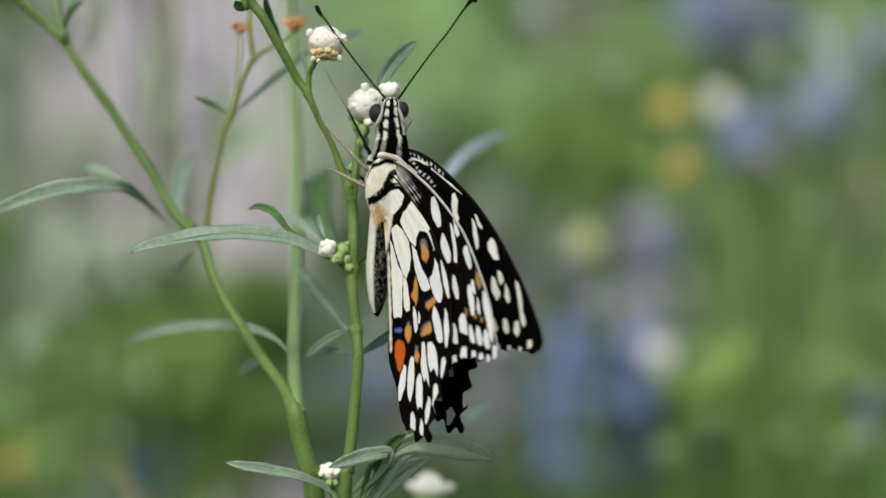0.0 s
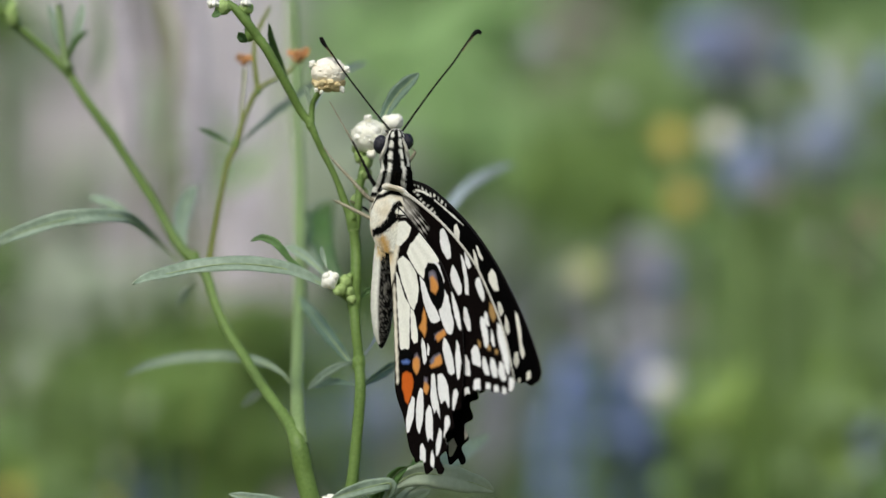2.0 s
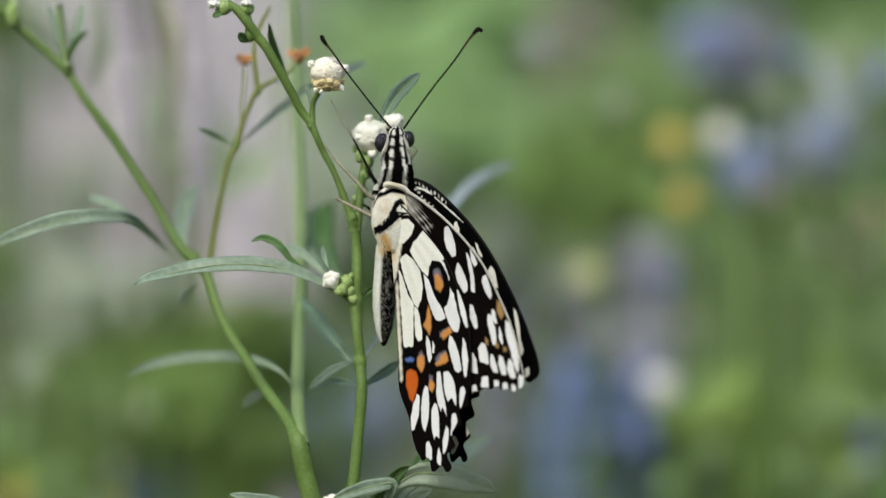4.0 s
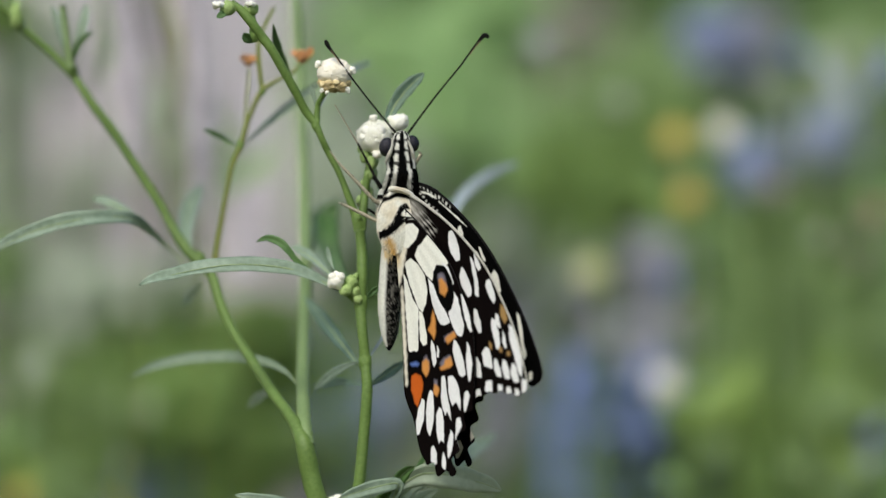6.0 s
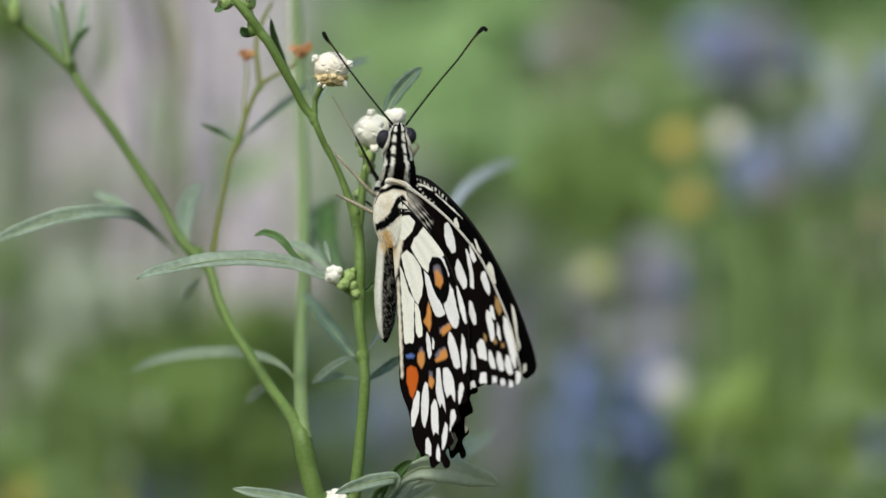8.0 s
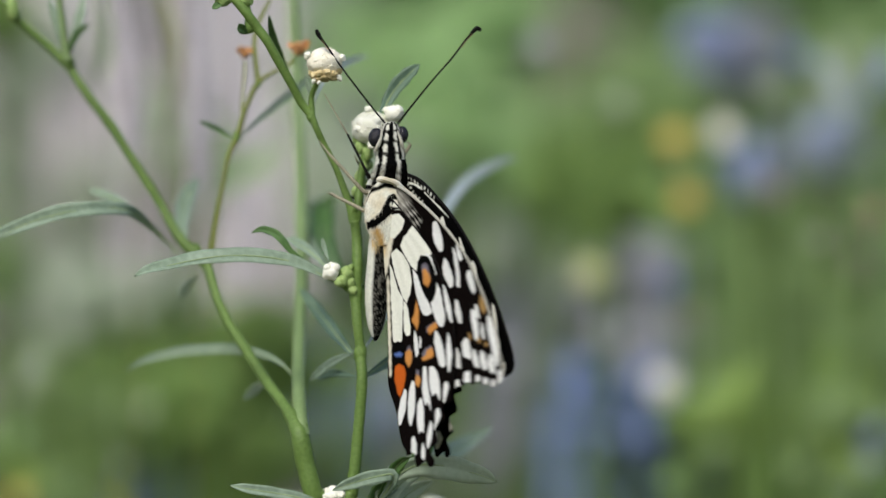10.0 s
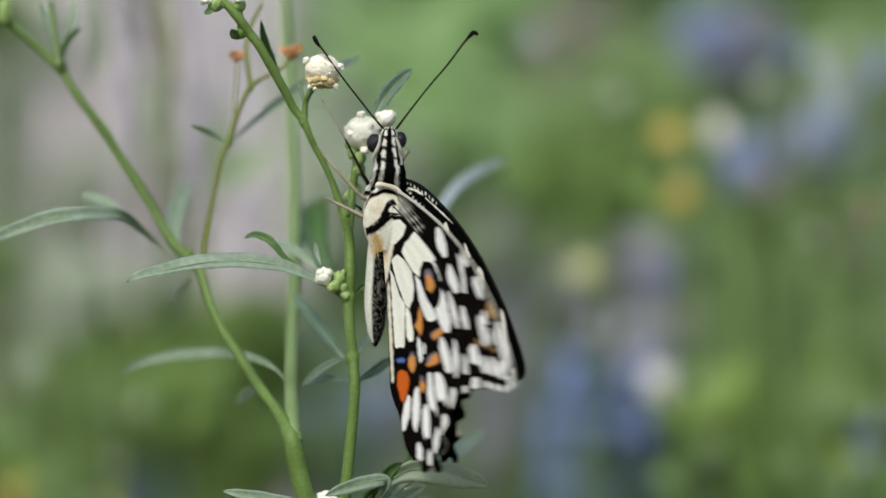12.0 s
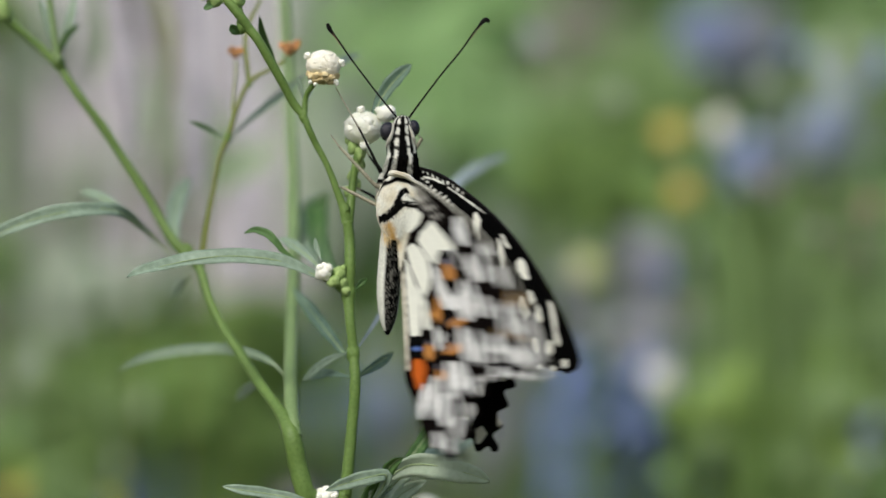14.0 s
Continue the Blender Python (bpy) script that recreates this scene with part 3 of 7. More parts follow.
for i, (q, r) in enumerate(((V(-14.87, 5, 20.67), 1.1), (V(-13.64, 5, 19.65), 1.2), (V(-15.5, 6, 22.33), 0.9), (V(-14.25, 5, 17.21), 0.9), (V(-15.09, 6, 15.4), 0.9), (V(-13.46, 6, 17.64), 0.9), (V(-15.9, 6, 12.54), 0.8), (V(-14.07, 6, 13.97), 0.8))):
    bm = bmesh.new()
    knob(bm, q - O, r / 1000, (0.9, 0.9, 1.3), 0.4, 2, i * 3.1)
    part("calyx_scale", bm, CALYX, h2, "green calyx scale below the flower")
bm = bmesh.new()
for i, (q, r) in enumerate(((V(-20.13, 0, -1.92), 1.45), (V(-20.62, -0.6, -1.11), 0.8), (V(-19.31, -0.4, -1.11), 0.9), (V(-20.94, 0, -2.53), 0.7), (V(-19.62, 0, -2.93), 0.6), (V(-20.03, 0, -0.51), 0.5))):
    knob(bm, q - O, r / 1000, (1, 1, 0.95), 0.12, 3, i * 1.9)
part("flower_bud", bm, PETAL, weed_mid, "small white flower bud on a short stalk")
bm = bmesh.new()
for i, (q, r) in enumerate(((V(-17.42, 1, -2.13), 1.3), (V(-16.71, 1, -3.75), 1.0), (V(-18, 0, -3.34), 1.0), (V(-18.61, 0, -3.64), 0.9), (V(-16.61, 1, -1.11), 0.6), (V(-16.21, 1, -5.17), 0.9))):
    knob(bm, q - O, r / 1000, (1, 1, 1.1), 0.4, 2, i * 4.1)
part("calyx", bm, CALYX, weed_mid, "green calyx beside the small bud")
flower_head(V(-20.03, 4, -42.2), 0.0024, weed_mid, O, 4.2, label="white flower head beside the lower leaves")
tube("flower_stalk", [V(-16.61, 1, -52.57), V(-18.69, 3, -47.12), V(-19.52, 4, -45.05)], [0.0008, 0.0007, 0.0007], STEM, weed_mid, sides=8)
flower_head(V(-2.21, 70, -48.97), 0.0038, weed_mid, O, 5.2, label="white flower head low behind the leaves")
tube("flower_stalk", [V(-16.43, 2, -61.76), V(-8.77, 24, -56.25), V(-2.65, 70, -52.39)], [0.0009, 0.0008, 0.0008], STEM, weed_mid, sides=8)
for s_, (q, tip, r) in enumerate(((V(-39.04, -2, 46.91), V(-40.8, -3, 47.45), 1.5), (V(-35.05, -1, 46.77), V(-35.11, -2, 47.62), 1.3))):
    bm = bmesh.new()
    knob(bm, q - O, r / 1000, (1, 0.95, 0.9), 0.35, 3, s_ * 3.7)
    bud = part("flower_bud", bm, CALYX, weed_mid, "green bud opening white at the branch tip")
    for i in range(5):
        bm = bmesh.new()
        a = 6.283 * i / 5
        knob(bm, tip - O + Vector((0.6 * math.cos(a), 0.5 * math.sin(a), 0.25 * math.sin(2.3 * i))) * r / 1500, r * 0.4 / 1000, (1, 1, 0.9), 0.3, 2, i + s_)
        part("ray_floret", bm, PETAL, bud)
leaf([V(-41.1, -3, 45.24), V(-39.9, -3, 45.84), V(-38.74, -2, 46.91)], 1.3, weed_mid, LEAF_DARK, tilt=0.3, base_narrow=0.2)
tube("flower_stalk", [V(-34.35, -1, 43.74), V(-34.75, -1, 45.36), V(-35.05, -1, 46.57)], [0.0006, 0.0005, 0.0006], STEM, weed_mid, sides=8)
# the flower head on a thin stalk that the butterfly pulls at
STALK_BASE = V(-23.43, 2, 26.67) - O
v, f = tube_arrays([V(-23.43, 2, 26.67) - O - STALK_BASE, V(-23.33, 2, 29.51) - O - STALK_BASE, V(-22.48, 1, 31.3) - O - STALK_BASE, V(-21.04, 0, 33.28) - O - STALK_BASE], [0.0006, 0.0005, 0.0005, 0.0006], 9, 20)
stalk = under(new("flower_stalk", mesh_from("flower_stalk", v, f, STEM)), weed_mid)
stalk.location = STALK_BASE


def pulled_head():
    c = V(-20.43, 0, 35.5) - O - STALK_BASE
    rnd = random.Random(5)
    bm = bmesh.new()
    knob(bm, c, 0.0027, (1.16, 1.1, 0.95), 0.08, 4, 8)
    for i in range(260):
        a, e = rnd.uniform(0, 6.283), rnd.uniform(-0.5, 1.5)
        d = Vector((1.16 * math.cos(a) * math.cos(e), 1.1 * math.sin(a) * math.cos(e), math.sin(e) * 0.95))
        knob(bm, c + d * 0.00262, 0.00019 * rnd.uniform(0.6, 1.4), (1, 1, 1), 0.2, 1, i)
    part("flower_head", bm, CREAM, stalk, "old cream flower head gone to seed")
    for i, (x, y, z, r) in enumerate(((-2.9, -1, 1.5, 0.62), (3.3, -0.8, 0.6, 0.62), (-2.1, -1.4, -3.2, 0.42), (2.4, -1.2, -3.0, 0.55), (0.4, 2.6, 1, 0.7), (-1.2, -1.8, -3.6, 0.35))):
        bm = bmesh.new()
        knob(bm, c + Vector((x, y, z)) / 1000, r / 1000, (1, 1, 0.9), 0.3, 2, i + 3)
        knob(bm, c + Vector((x + 0.35 * (1 if x > 0 else -1) * r, y, z - 0.7 * r)) / 1000, 0.7 * r / 1000, (1, 1, 0.9), 0.3, 2, i + 13)
        knob(bm, c + Vector((x * 0.9, y, z + 0.5 * r)) / 1000, 0.5 * r / 1000, (1, 1, 0.9), 0.3, 2, i + 23)
        part("ray_floret", bm, PETAL, stalk)
    for i in range(11):
        a = 6.283 * i / 11 + 0.3
        bm = bmesh.new()
        drop = 0.35 * math.sin(i * 2.7)
        knob(bm, c + Vector((2.25 * math.cos(a), 2.1 * math.sin(a), -2.0 + drop)) / 1000, 0.00075, (1.05, 1.05, 0.8), 0.5, 3, i * 2)
        knob(bm, c + Vector((1.75 * math.cos(a + 0.2), 1.7 * math.sin(a + 0.2), -2.75 + drop)) / 1000, 0.0007, (1.1, 1.1, 0.75), 0.5, 3, i * 2 + 7)
        part("bract", bm, BRACT, stalk)


pulled_head()

# ---- the butterfly ----
fly = empty("butterfly", V(-9.31, 0, 13.05))
tagged(fly, "black and cream swallowtail butterfly with orange eyespots clinging to a flower", "butterfly")
BLACK = np.array((0.003, 0.003, 0.003))
BROWN = np.array((0.0045, 0.0032, 0.003))
IVORY = np.array((0.755, 0.765, 0.665))
WHITE = np.array((0.735, 0.745, 0.715))
ORANGE = np.array((0.56, 0.25, 0.065))
RED = np.array((0.49, 0.105, 0.015))
LILAC = np.array((0.17, 0.16, 0.19))
SKYBLUE = np.array((0.1, 0.17, 0.42))
TAN = np.array((0.36, 0.22, 0.08))
BEIGE = np.array((0.66, 0.595, 0.43))

# wing outlines in millimetres: away from the hinge, and down along the body
FORE_OUTLINE = [(0.36, -1.5), (5.78, -0.42), (11.75, 2.31), (17.81, 5.91), (23.87, 10.65), (29.11, 16.39), (33.36, 22.03), (36.53, 27.7), (37.74, 30.53), (37.07, 32.14), (34.84, 32.7), (31.87, 32.43), (28.5, 32.68), (25.56, 33.59), (23.08, 35.16), (20.89, 33.73), (15.04, 24.17), (7.76, 12.59), (1.51, 1.88)]
HIND_OUTLINE = [(1.53, 0.13), (4.81, 1.99), (9.95, 5.75), (15.73, 10.63), (19.32, 15.4), (22.76, 21.15), (24.16, 27.19), (24.89, 32.28), (24.41, 35.48), (23.24, 38.14), (22.42, 40.98), (21.81, 43.31), (21.62, 45.61), (20.99, 47.74), (18.58, 47.46), (15.7, 46.52), (13.43, 45.22), (11.95, 43.25), (9.84, 38.81), (6.71, 34.32), (5.54, 27.86), (4.5, 21.89), (3.27, 14.92), (2.24, 7.94)]

# cells of the wing pattern as small closed curves, in the same millimetres
HIND_CELLS_ROOT = [
    [(2.7, 5.4), (4.1, 4.5), (6.3, 4.2), (7.9, 5.2), (7.3, 6.9), (5.5, 8.5), (4.2, 8.3), (2.9, 6.9)],
    [(9.1, 7.2), (10.3, 5.9), (11.7, 6.3), (13.8, 8.3), (15.6, 10.8), (14.5, 11.5), (12.7, 11.2), (12.0, 12.9), (11.8, 14.1), (9.8, 12.6), (7.2, 9.8), (8.0, 8.2)],
    [(4.8, 11.4), (6.2, 10.4), (7.8, 11.2), (9.8, 13.1), (10.6, 15.5), (10.6, 18.0), (9.7, 19.7), (8.4, 18.6), (6.1, 14.8)],
    [(4.5, 13.4), (5.6, 14.6), (7.3, 17.7), (8.6, 19.2), (9.0, 22.6), (9.3, 26.5), (8.0, 27.0), (6.9, 26.6), (5.7, 20.8)],
    [(8.9, 19.6), (9.9, 20.3), (11.0, 23.0), (11.4, 25.1), (10.6, 25.6), (9.7, 24.6)],
    [(4.4, 2.4), (5.7, 2.0), (7.2, 3.1), (8.1, 3.8), (6.3, 3.4), (4.8, 3.4)],
]
HIND_CELLS_MID = [
    [(10.8, 13.7), (12.2, 14.7), (15.2, 18.5), (17.1, 21.1), (15.6, 21.7), (14.4, 21.6), (12.5, 18.9), (11.5, 16.5)],
    [(17.1, 15.4), (18.6, 16.8), (19.8, 19.4), (20.8, 21.4), (20.4, 23.3), (19.2, 23.3), (17.7, 21.8), (16.4, 19.6), (16.8, 17.6)],
    [(14.1, 10.7), (15.7, 11.3), (17.4, 14.1), (16.7, 14.8), (15.5, 12.7)],
    [(19.3, 16.1), (20.2, 16.4), (22.0, 19.8), (22.9, 22.3), (22.4, 22.6), (20.9, 20.4), (19.8, 18.0)],
    [(12.5, 24.4), (13.4, 25.2), (14.4, 28.1), (13.8, 29.2), (13.2, 28.3), (12.4, 25.9)],
    [(14.2, 25.4), (14.9, 26.2), (14.9, 27.4), (14.3, 27.4)],
    [(18.4, 24.0), (19.4, 24.6), (21.1, 26.8), (22.3, 29.9), (21.4, 30.5), (20.4, 30.0), (19.1, 27.9), (18.2, 26.0)],
    [(21.7, 24.3), (22.6, 25.1), (23.7, 28.1), (23.7, 30.9), (23.2, 31.1), (22.0, 27.7)],
]
HIND_CELLS_RIM = [
    [(11.3, 34.9), (12.2, 35.2), (12.5, 38.4), (11.8, 41.1), (11.0, 41.4), (10.5, 39.1), (10.7, 36.9)],
    [(13.4, 33.2), (14.3, 33.7), (15.1, 37.2), (15.1, 39.8), (14.6, 41.3), (13.6, 40.5), (12.8, 37.4), (12.9, 34.8)],
    [(16.2, 36.0), (17.2, 36.9), (18.1, 39.9), (18.5, 42.2), (17.7, 41.9), (17.2, 42.6), (16.2, 40.6), (15.6, 37.7)],
    [(15.9, 30.8), (16.9, 30.5), (17.9, 33.5), (19.0, 35.9), (19.8, 38.4), (18.4, 36.8), (17.9, 37.6), (16.4, 35.1)],
    [(17.7, 30.7), (19.0, 30.3), (20.8, 32.3), (21.7, 34.9), (21.8, 36.3), (20.5, 35.0), (19.6, 35.8), (18.2, 33.5)],
    [(21.0, 37.8), (22.0, 37.5), (22.7, 38.8), (22.1, 40.2), (21.7, 41.3), (21.2, 41.6), (21.1, 39.7)],
]
HIND_CELLS_EDGE = [
    [(19.7, 39.8), (20.6, 40.4), (20.9, 42.5), (20.5, 44.3), (20.0, 44.9), (19.3, 42.8)],
    [(15.2, 43.3), (15.9, 42.8), (16.9, 44.0), (17.3, 45.9), (16.4, 46.4), (15.5, 45.6)],
    [(18.4, 44.6), (18.7, 43.8), (19.6, 45.3), (19.7, 46.9), (18.6, 46.5)],
    [(22.3, 33.1), (23.1, 32.7), (23.9, 33.5), (23.7, 34.7), (23.1, 36.7), (22.4, 35.6)],
]
HIND_ROOT_HAIR = [
    [(0.1, 7.5), (2.8, 6.2), (5.1, 8.6), (4.9, 10.0), (4.2, 13.1), (3.3, 15.9), (2.5, 11.9)],
    [(3.9, 15.9), (4.5, 15.9), (6.7, 28.8), (7.5, 32.8), (6.8, 32.8), (5.1, 24.9)],
    [(-2.1, 0.9), (0.9, -0.4), (2.7, 0.1), (3.1, 1.9), (2.6, 3.7), (0.6, 5.2), (-1.9, 5.3)],
]
HIND_TUFT = [
    [(-0.2, 7.3), (1.0, 6.6), (2.2, 7.9), (3.3, 10.7), (2.8, 11.7), (1.4, 9.5)],
]
HIND_BANDS = [
    [(6.3, 0.8), (4.7, 1.1), (3.4, 2.5), (2.4, 3.9), (-0.6, 5.7), (-1.5, 6.5), (0.4, 6.5), (3.0, 5.1), (4.6, 3.6), (6.3, 3.3), (7.8, 4.3), (9.7, 5.8), (8.4, 4.6), (7.2, 3.1), (4.6, 3.0), (4.8, 2.2)],
]
HIND_RINGS = [
    [(12.1, 12.4), (13.3, 11.2), (15.1, 11.5), (16.8, 13.7), (17.7, 16.6), (17.2, 18.6), (16.2, 19.4), (15.0, 18.6), (13.4, 16.8), (12.2, 14.6)],
    [(7.0, 27.2), (8.4, 26.7), (10.2, 27.3), (10.6, 29.1), (9.0, 30.4), (7.1, 30.0)],
]
HIND_LILAC = [
    [(13.0, 13.0), (14.1, 12.3), (15.4, 13.2), (16.2, 15.2), (15.7, 17.0), (13.8, 16.5), (13.0, 14.6)],
    [(10.6, 27.7), (11.9, 27.2), (12.8, 28.4), (13.1, 30.3), (12.2, 31.4), (10.6, 30.1)],
    [(15.0, 28.8), (16.1, 27.3), (18.0, 26.6), (18.8, 28.0), (18.1, 29.4), (15.6, 30.0)],
    [(13.9, 31.3), (15.3, 31.4), (15.9, 33.1), (15.3, 34.6), (14.1, 33.8)],
    [(15.3, 23.8), (18.4, 22.5), (19.2, 23.6), (16.7, 25.3), (15.8, 25.4)],
]
HIND_ORANGE = [
    [(13.4, 13.9), (14.2, 13.3), (15.4, 14.2), (16.0, 15.6), (15.2, 16.8), (13.9, 16.1)],
    [(12.3, 19.0), (13.1, 20.4), (13.7, 22.8), (13.3, 24.5), (12.3, 23.5), (11.3, 22.8), (12.1, 21.4)],
    [(15.9, 24.0), (17.0, 23.2), (18.3, 22.6), (19.0, 23.5), (18.1, 24.3), (16.7, 25.0)],
    [(10.7, 28.4), (11.6, 27.7), (12.5, 28.5), (12.7, 30.1), (12.0, 31.1), (10.7, 30.0)],
    [(15.2, 29.2), (16.3, 28.6), (16.5, 27.6), (17.9, 27.0), (18.6, 28.5), (17.8, 29.2), (15.9, 29.7)],
    [(14.2, 32.2), (15.1, 32.2), (15.9, 33.1), (15.3, 34.4), (14.3, 33.8)],
]
HIND_RED = [
    [(7.8, 30.9), (9.0, 30.3), (10.8, 30.6), (11.8, 32.4), (11.5, 34.8), (10.7, 36.9), (9.5, 36.2), (8.1, 33.7)],
]
HIND_BLUE = [
    [(7.7, 29.0), (8.7, 28.6), (9.8, 28.8), (9.4, 29.3), (8.2, 29.4)],
]
FORE_CELLS_INNER = [
    [(14.5, 5.3), (15.4, 4.9), (16.7, 6.4), (17.5, 8.6), (17.8, 10.1), (16.6, 10.4), (15.4, 9.2), (14.5, 7.3)],
    [(17.8, 11.8), (18.3, 11.2), (19.5, 12.4), (20.8, 14.4), (21.2, 16.1), (20.2, 16.5), (18.4, 14.8), (17.6, 13.1)],
    [(21.1, 8.7), (22.3, 9.8), (23.2, 11.2), (22.6, 11.9), (21.5, 10.7)],
    [(20.1, 9.3), (21.3, 10.3), (22.4, 12.8), (22.9, 14.8), (23.0, 16.3), (21.9, 16.1), (21.4, 13.4)],
    [(24.7, 13.3), (25.6, 13.0), (26.7, 14.5), (27.6, 16.5), (27.1, 17.3), (25.8, 16.2), (24.6, 14.5)],
    [(22.0, 18.4), (22.9, 18.6), (24.1, 20.6), (24.6, 22.4), (23.7, 22.7), (22.1, 20.7)],
]
FORE_CELLS_DISC = [
    [(26.8, 19.6), (27.8, 20.1), (29.2, 22.3), (29.9, 24.8), (28.9, 25.2), (27.6, 22.9), (26.7, 21.0)],
    [(27.7, 18.8), (28.6, 19.3), (29.5, 21.3), (28.8, 21.4), (27.6, 20.2)],
    [(29.9, 21.7), (30.8, 22.6), (31.6, 24.6), (31.2, 25.0), (30.2, 23.7)],
    [(31.4, 20.6), (32.6, 21.0), (34.1, 23.0), (35.2, 24.8), (36.2, 27.7), (36.3, 29.6), (35.4, 29.0), (33.6, 25.9), (31.8, 23.1)],
    [(35.8, 25.2), (36.5, 25.6), (37.4, 27.6), (37.0, 28.2), (36.3, 27.2)],
]
FORE_CELLS_OUTER = [
    [(25.7, 24.9), (26.9, 25.1), (27.8, 26.8), (28.3, 28.6), (27.0, 28.5), (25.9, 28.2), (25.0, 26.0)],
    [(23.0, 27.0), (23.9, 26.7), (25.1, 28.0), (25.8, 30.3), (24.6, 30.4), (23.2, 29.6)],
    [(28.4, 26.7), (29.2, 26.8), (30.4, 28.3), (30.9, 29.8), (29.7, 29.9), (28.6, 28.7)],
    [(30.8, 26.8), (31.7, 26.9), (32.8, 28.4), (33.3, 30.0), (31.9, 30.1), (30.7, 28.3)],
    [(33.2, 27.3), (34.1, 27.3), (35.2, 28.8), (35.7, 30.3), (34.6, 30.7), (33.2, 29.1)],
]
FORE_CELLS_RIM = [
    [(26.9, 30.8), (28.4, 30.4), (29.1, 32.4), (27.9, 33.0), (26.9, 32.3)],
    [(24.4, 32.5), (25.6, 32.1), (26.3, 33.5), (24.9, 34.3)],
    [(30.0, 31.1), (31.3, 31.0), (31.8, 32.2), (30.5, 32.6)],
    [(32.3, 31.4), (33.7, 31.3), (34.1, 32.7), (32.7, 32.8)],
    [(34.6, 31.5), (35.7, 31.5), (36.1, 32.7), (34.7, 32.9)],
    [(36.3, 29.7), (37.7, 30.1), (37.9, 32.1), (36.5, 32.2)],
]
FORE_TAN = [
    [(28.9, 17.3), (29.9, 17.7), (31.0, 19.7), (30.3, 20.5), (29.1, 19.3)],
    [(26.7, 24.0), (27.5, 24.4), (27.7, 25.2), (27.0, 25.1)],
    [(29.6, 24.6), (30.4, 24.9), (30.5, 25.5), (29.7, 25.4)],
    [(31.7, 25.3), (32.5, 25.4), (32.7, 26.0), (31.9, 26.0)],
]
FORE_GREY = [
    [(2.9, -0.4), (6.2, 0.7), (9.9, 3.4), (13.1, 6.3), (13.8, 8.5), (11.6, 7.6), (8.4, 5.2), (4.8, 2.3)],
]
PLEURON_BANDS = [
    [(-4.0, 2.8), (-3.9, 0.9), (-3.1, -0.3), (-1.6, -0.3), (-0.3, -1.1), (1.3, -1.1), (3.3, -0.3), (5.2, 1.2), (3.4, 0.6), (1.4, -0.3), (-0.2, -0.4), (-1.6, 0.3), (-2.8, 0.9), (-3.4, 2.5)],
    [(2.2, 1.6), (1.5, 0.7), (0.6, 1.1), (-0.0, 2.4), (-0.6, 3.9), (-1.7, 5.2), (-3.0, 6.1), (-2.6, 7.2), (-1.1, 6.5), (0.4, 5.1), (1.3, 4.1), (2.6, 4.0), (4.3, 5.2), (5.8, 6.4), (5.1, 5.1), (3.5, 3.5), (2.1, 3.0), (1.0, 3.0), (0.8, 2.5), (1.3, 1.7)],
]
PLEURON_PALE = [
    [(1.2, 2.2), (2.2, 1.9), (3.3, 2.8), (4.2, 3.7), (2.7, 3.2), (1.5, 2.9)],
    [(0.7, 6.5), (1.6, 4.7), (2.8, 4.4), (3.9, 5.6), (3.4, 7.2), (2.3, 8.5)],
    [(-4.1, -0.9), (-3.1, -2.6), (-1.9, -2.9), (-2.1, -1.0), (-3.1, -0.4), (-3.8, 1.1)],
]
PLEURON_TUFT = [
    [(-1.8, 7.5), (-1.1, 6.8), (0.0, 8.1), (0.9, 10.9), (0.6, 11.9), (-0.6, 9.8)],
]
UPPER_CELLS_INNER = [
    [(14.0, 6.1), (14.8, 5.7), (15.9, 7.2), (15.8, 8.8), (16.7, 10.5), (16.0, 11.2), (14.8, 10.0), (14.0, 7.9)],
    [(16.5, 11.8), (17.5, 11.8), (19.2, 13.8), (20.0, 15.5), (19.3, 16.7), (17.9, 16.6), (16.6, 14.7)],
    [(16.7, 16.7), (17.8, 17.4), (19.2, 20.4), (19.6, 23.2), (19.1, 23.9), (17.6, 21.2), (16.7, 18.8)],
    [(20.0, 18.9), (20.7, 18.6), (21.8, 20.9), (22.0, 22.7), (21.2, 23.1), (20.1, 21.0)],
    [(19.4, 9.9), (20.4, 10.6), (21.7, 13.4), (22.0, 15.0), (21.4, 15.7), (20.7, 14.5), (19.8, 12.0)],
    [(20.0, 9.2), (20.9, 9.5), (22.4, 11.5), (22.1, 12.1), (20.9, 11.2)],
]
UPPER_CELLS_DISC = [
    [(23.6, 14.2), (24.6, 13.1), (25.8, 13.9), (26.9, 16.9), (25.6, 17.2), (24.1, 15.7)],
    [(25.1, 19.8), (26.1, 20.0), (27.7, 22.8), (26.9, 24.4), (25.4, 22.6)],
    [(26.5, 18.9), (27.3, 18.7), (28.4, 20.4), (27.5, 21.6), (26.8, 20.5)],
    [(28.5, 20.8), (29.4, 21.7), (30.1, 23.8), (29.4, 24.6), (28.4, 23.4)],
    [(30.7, 20.1), (31.6, 20.6), (32.6, 22.6), (33.0, 25.6), (33.8, 27.5), (33.1, 28.6), (32.3, 27.1), (31.4, 23.2)],
]
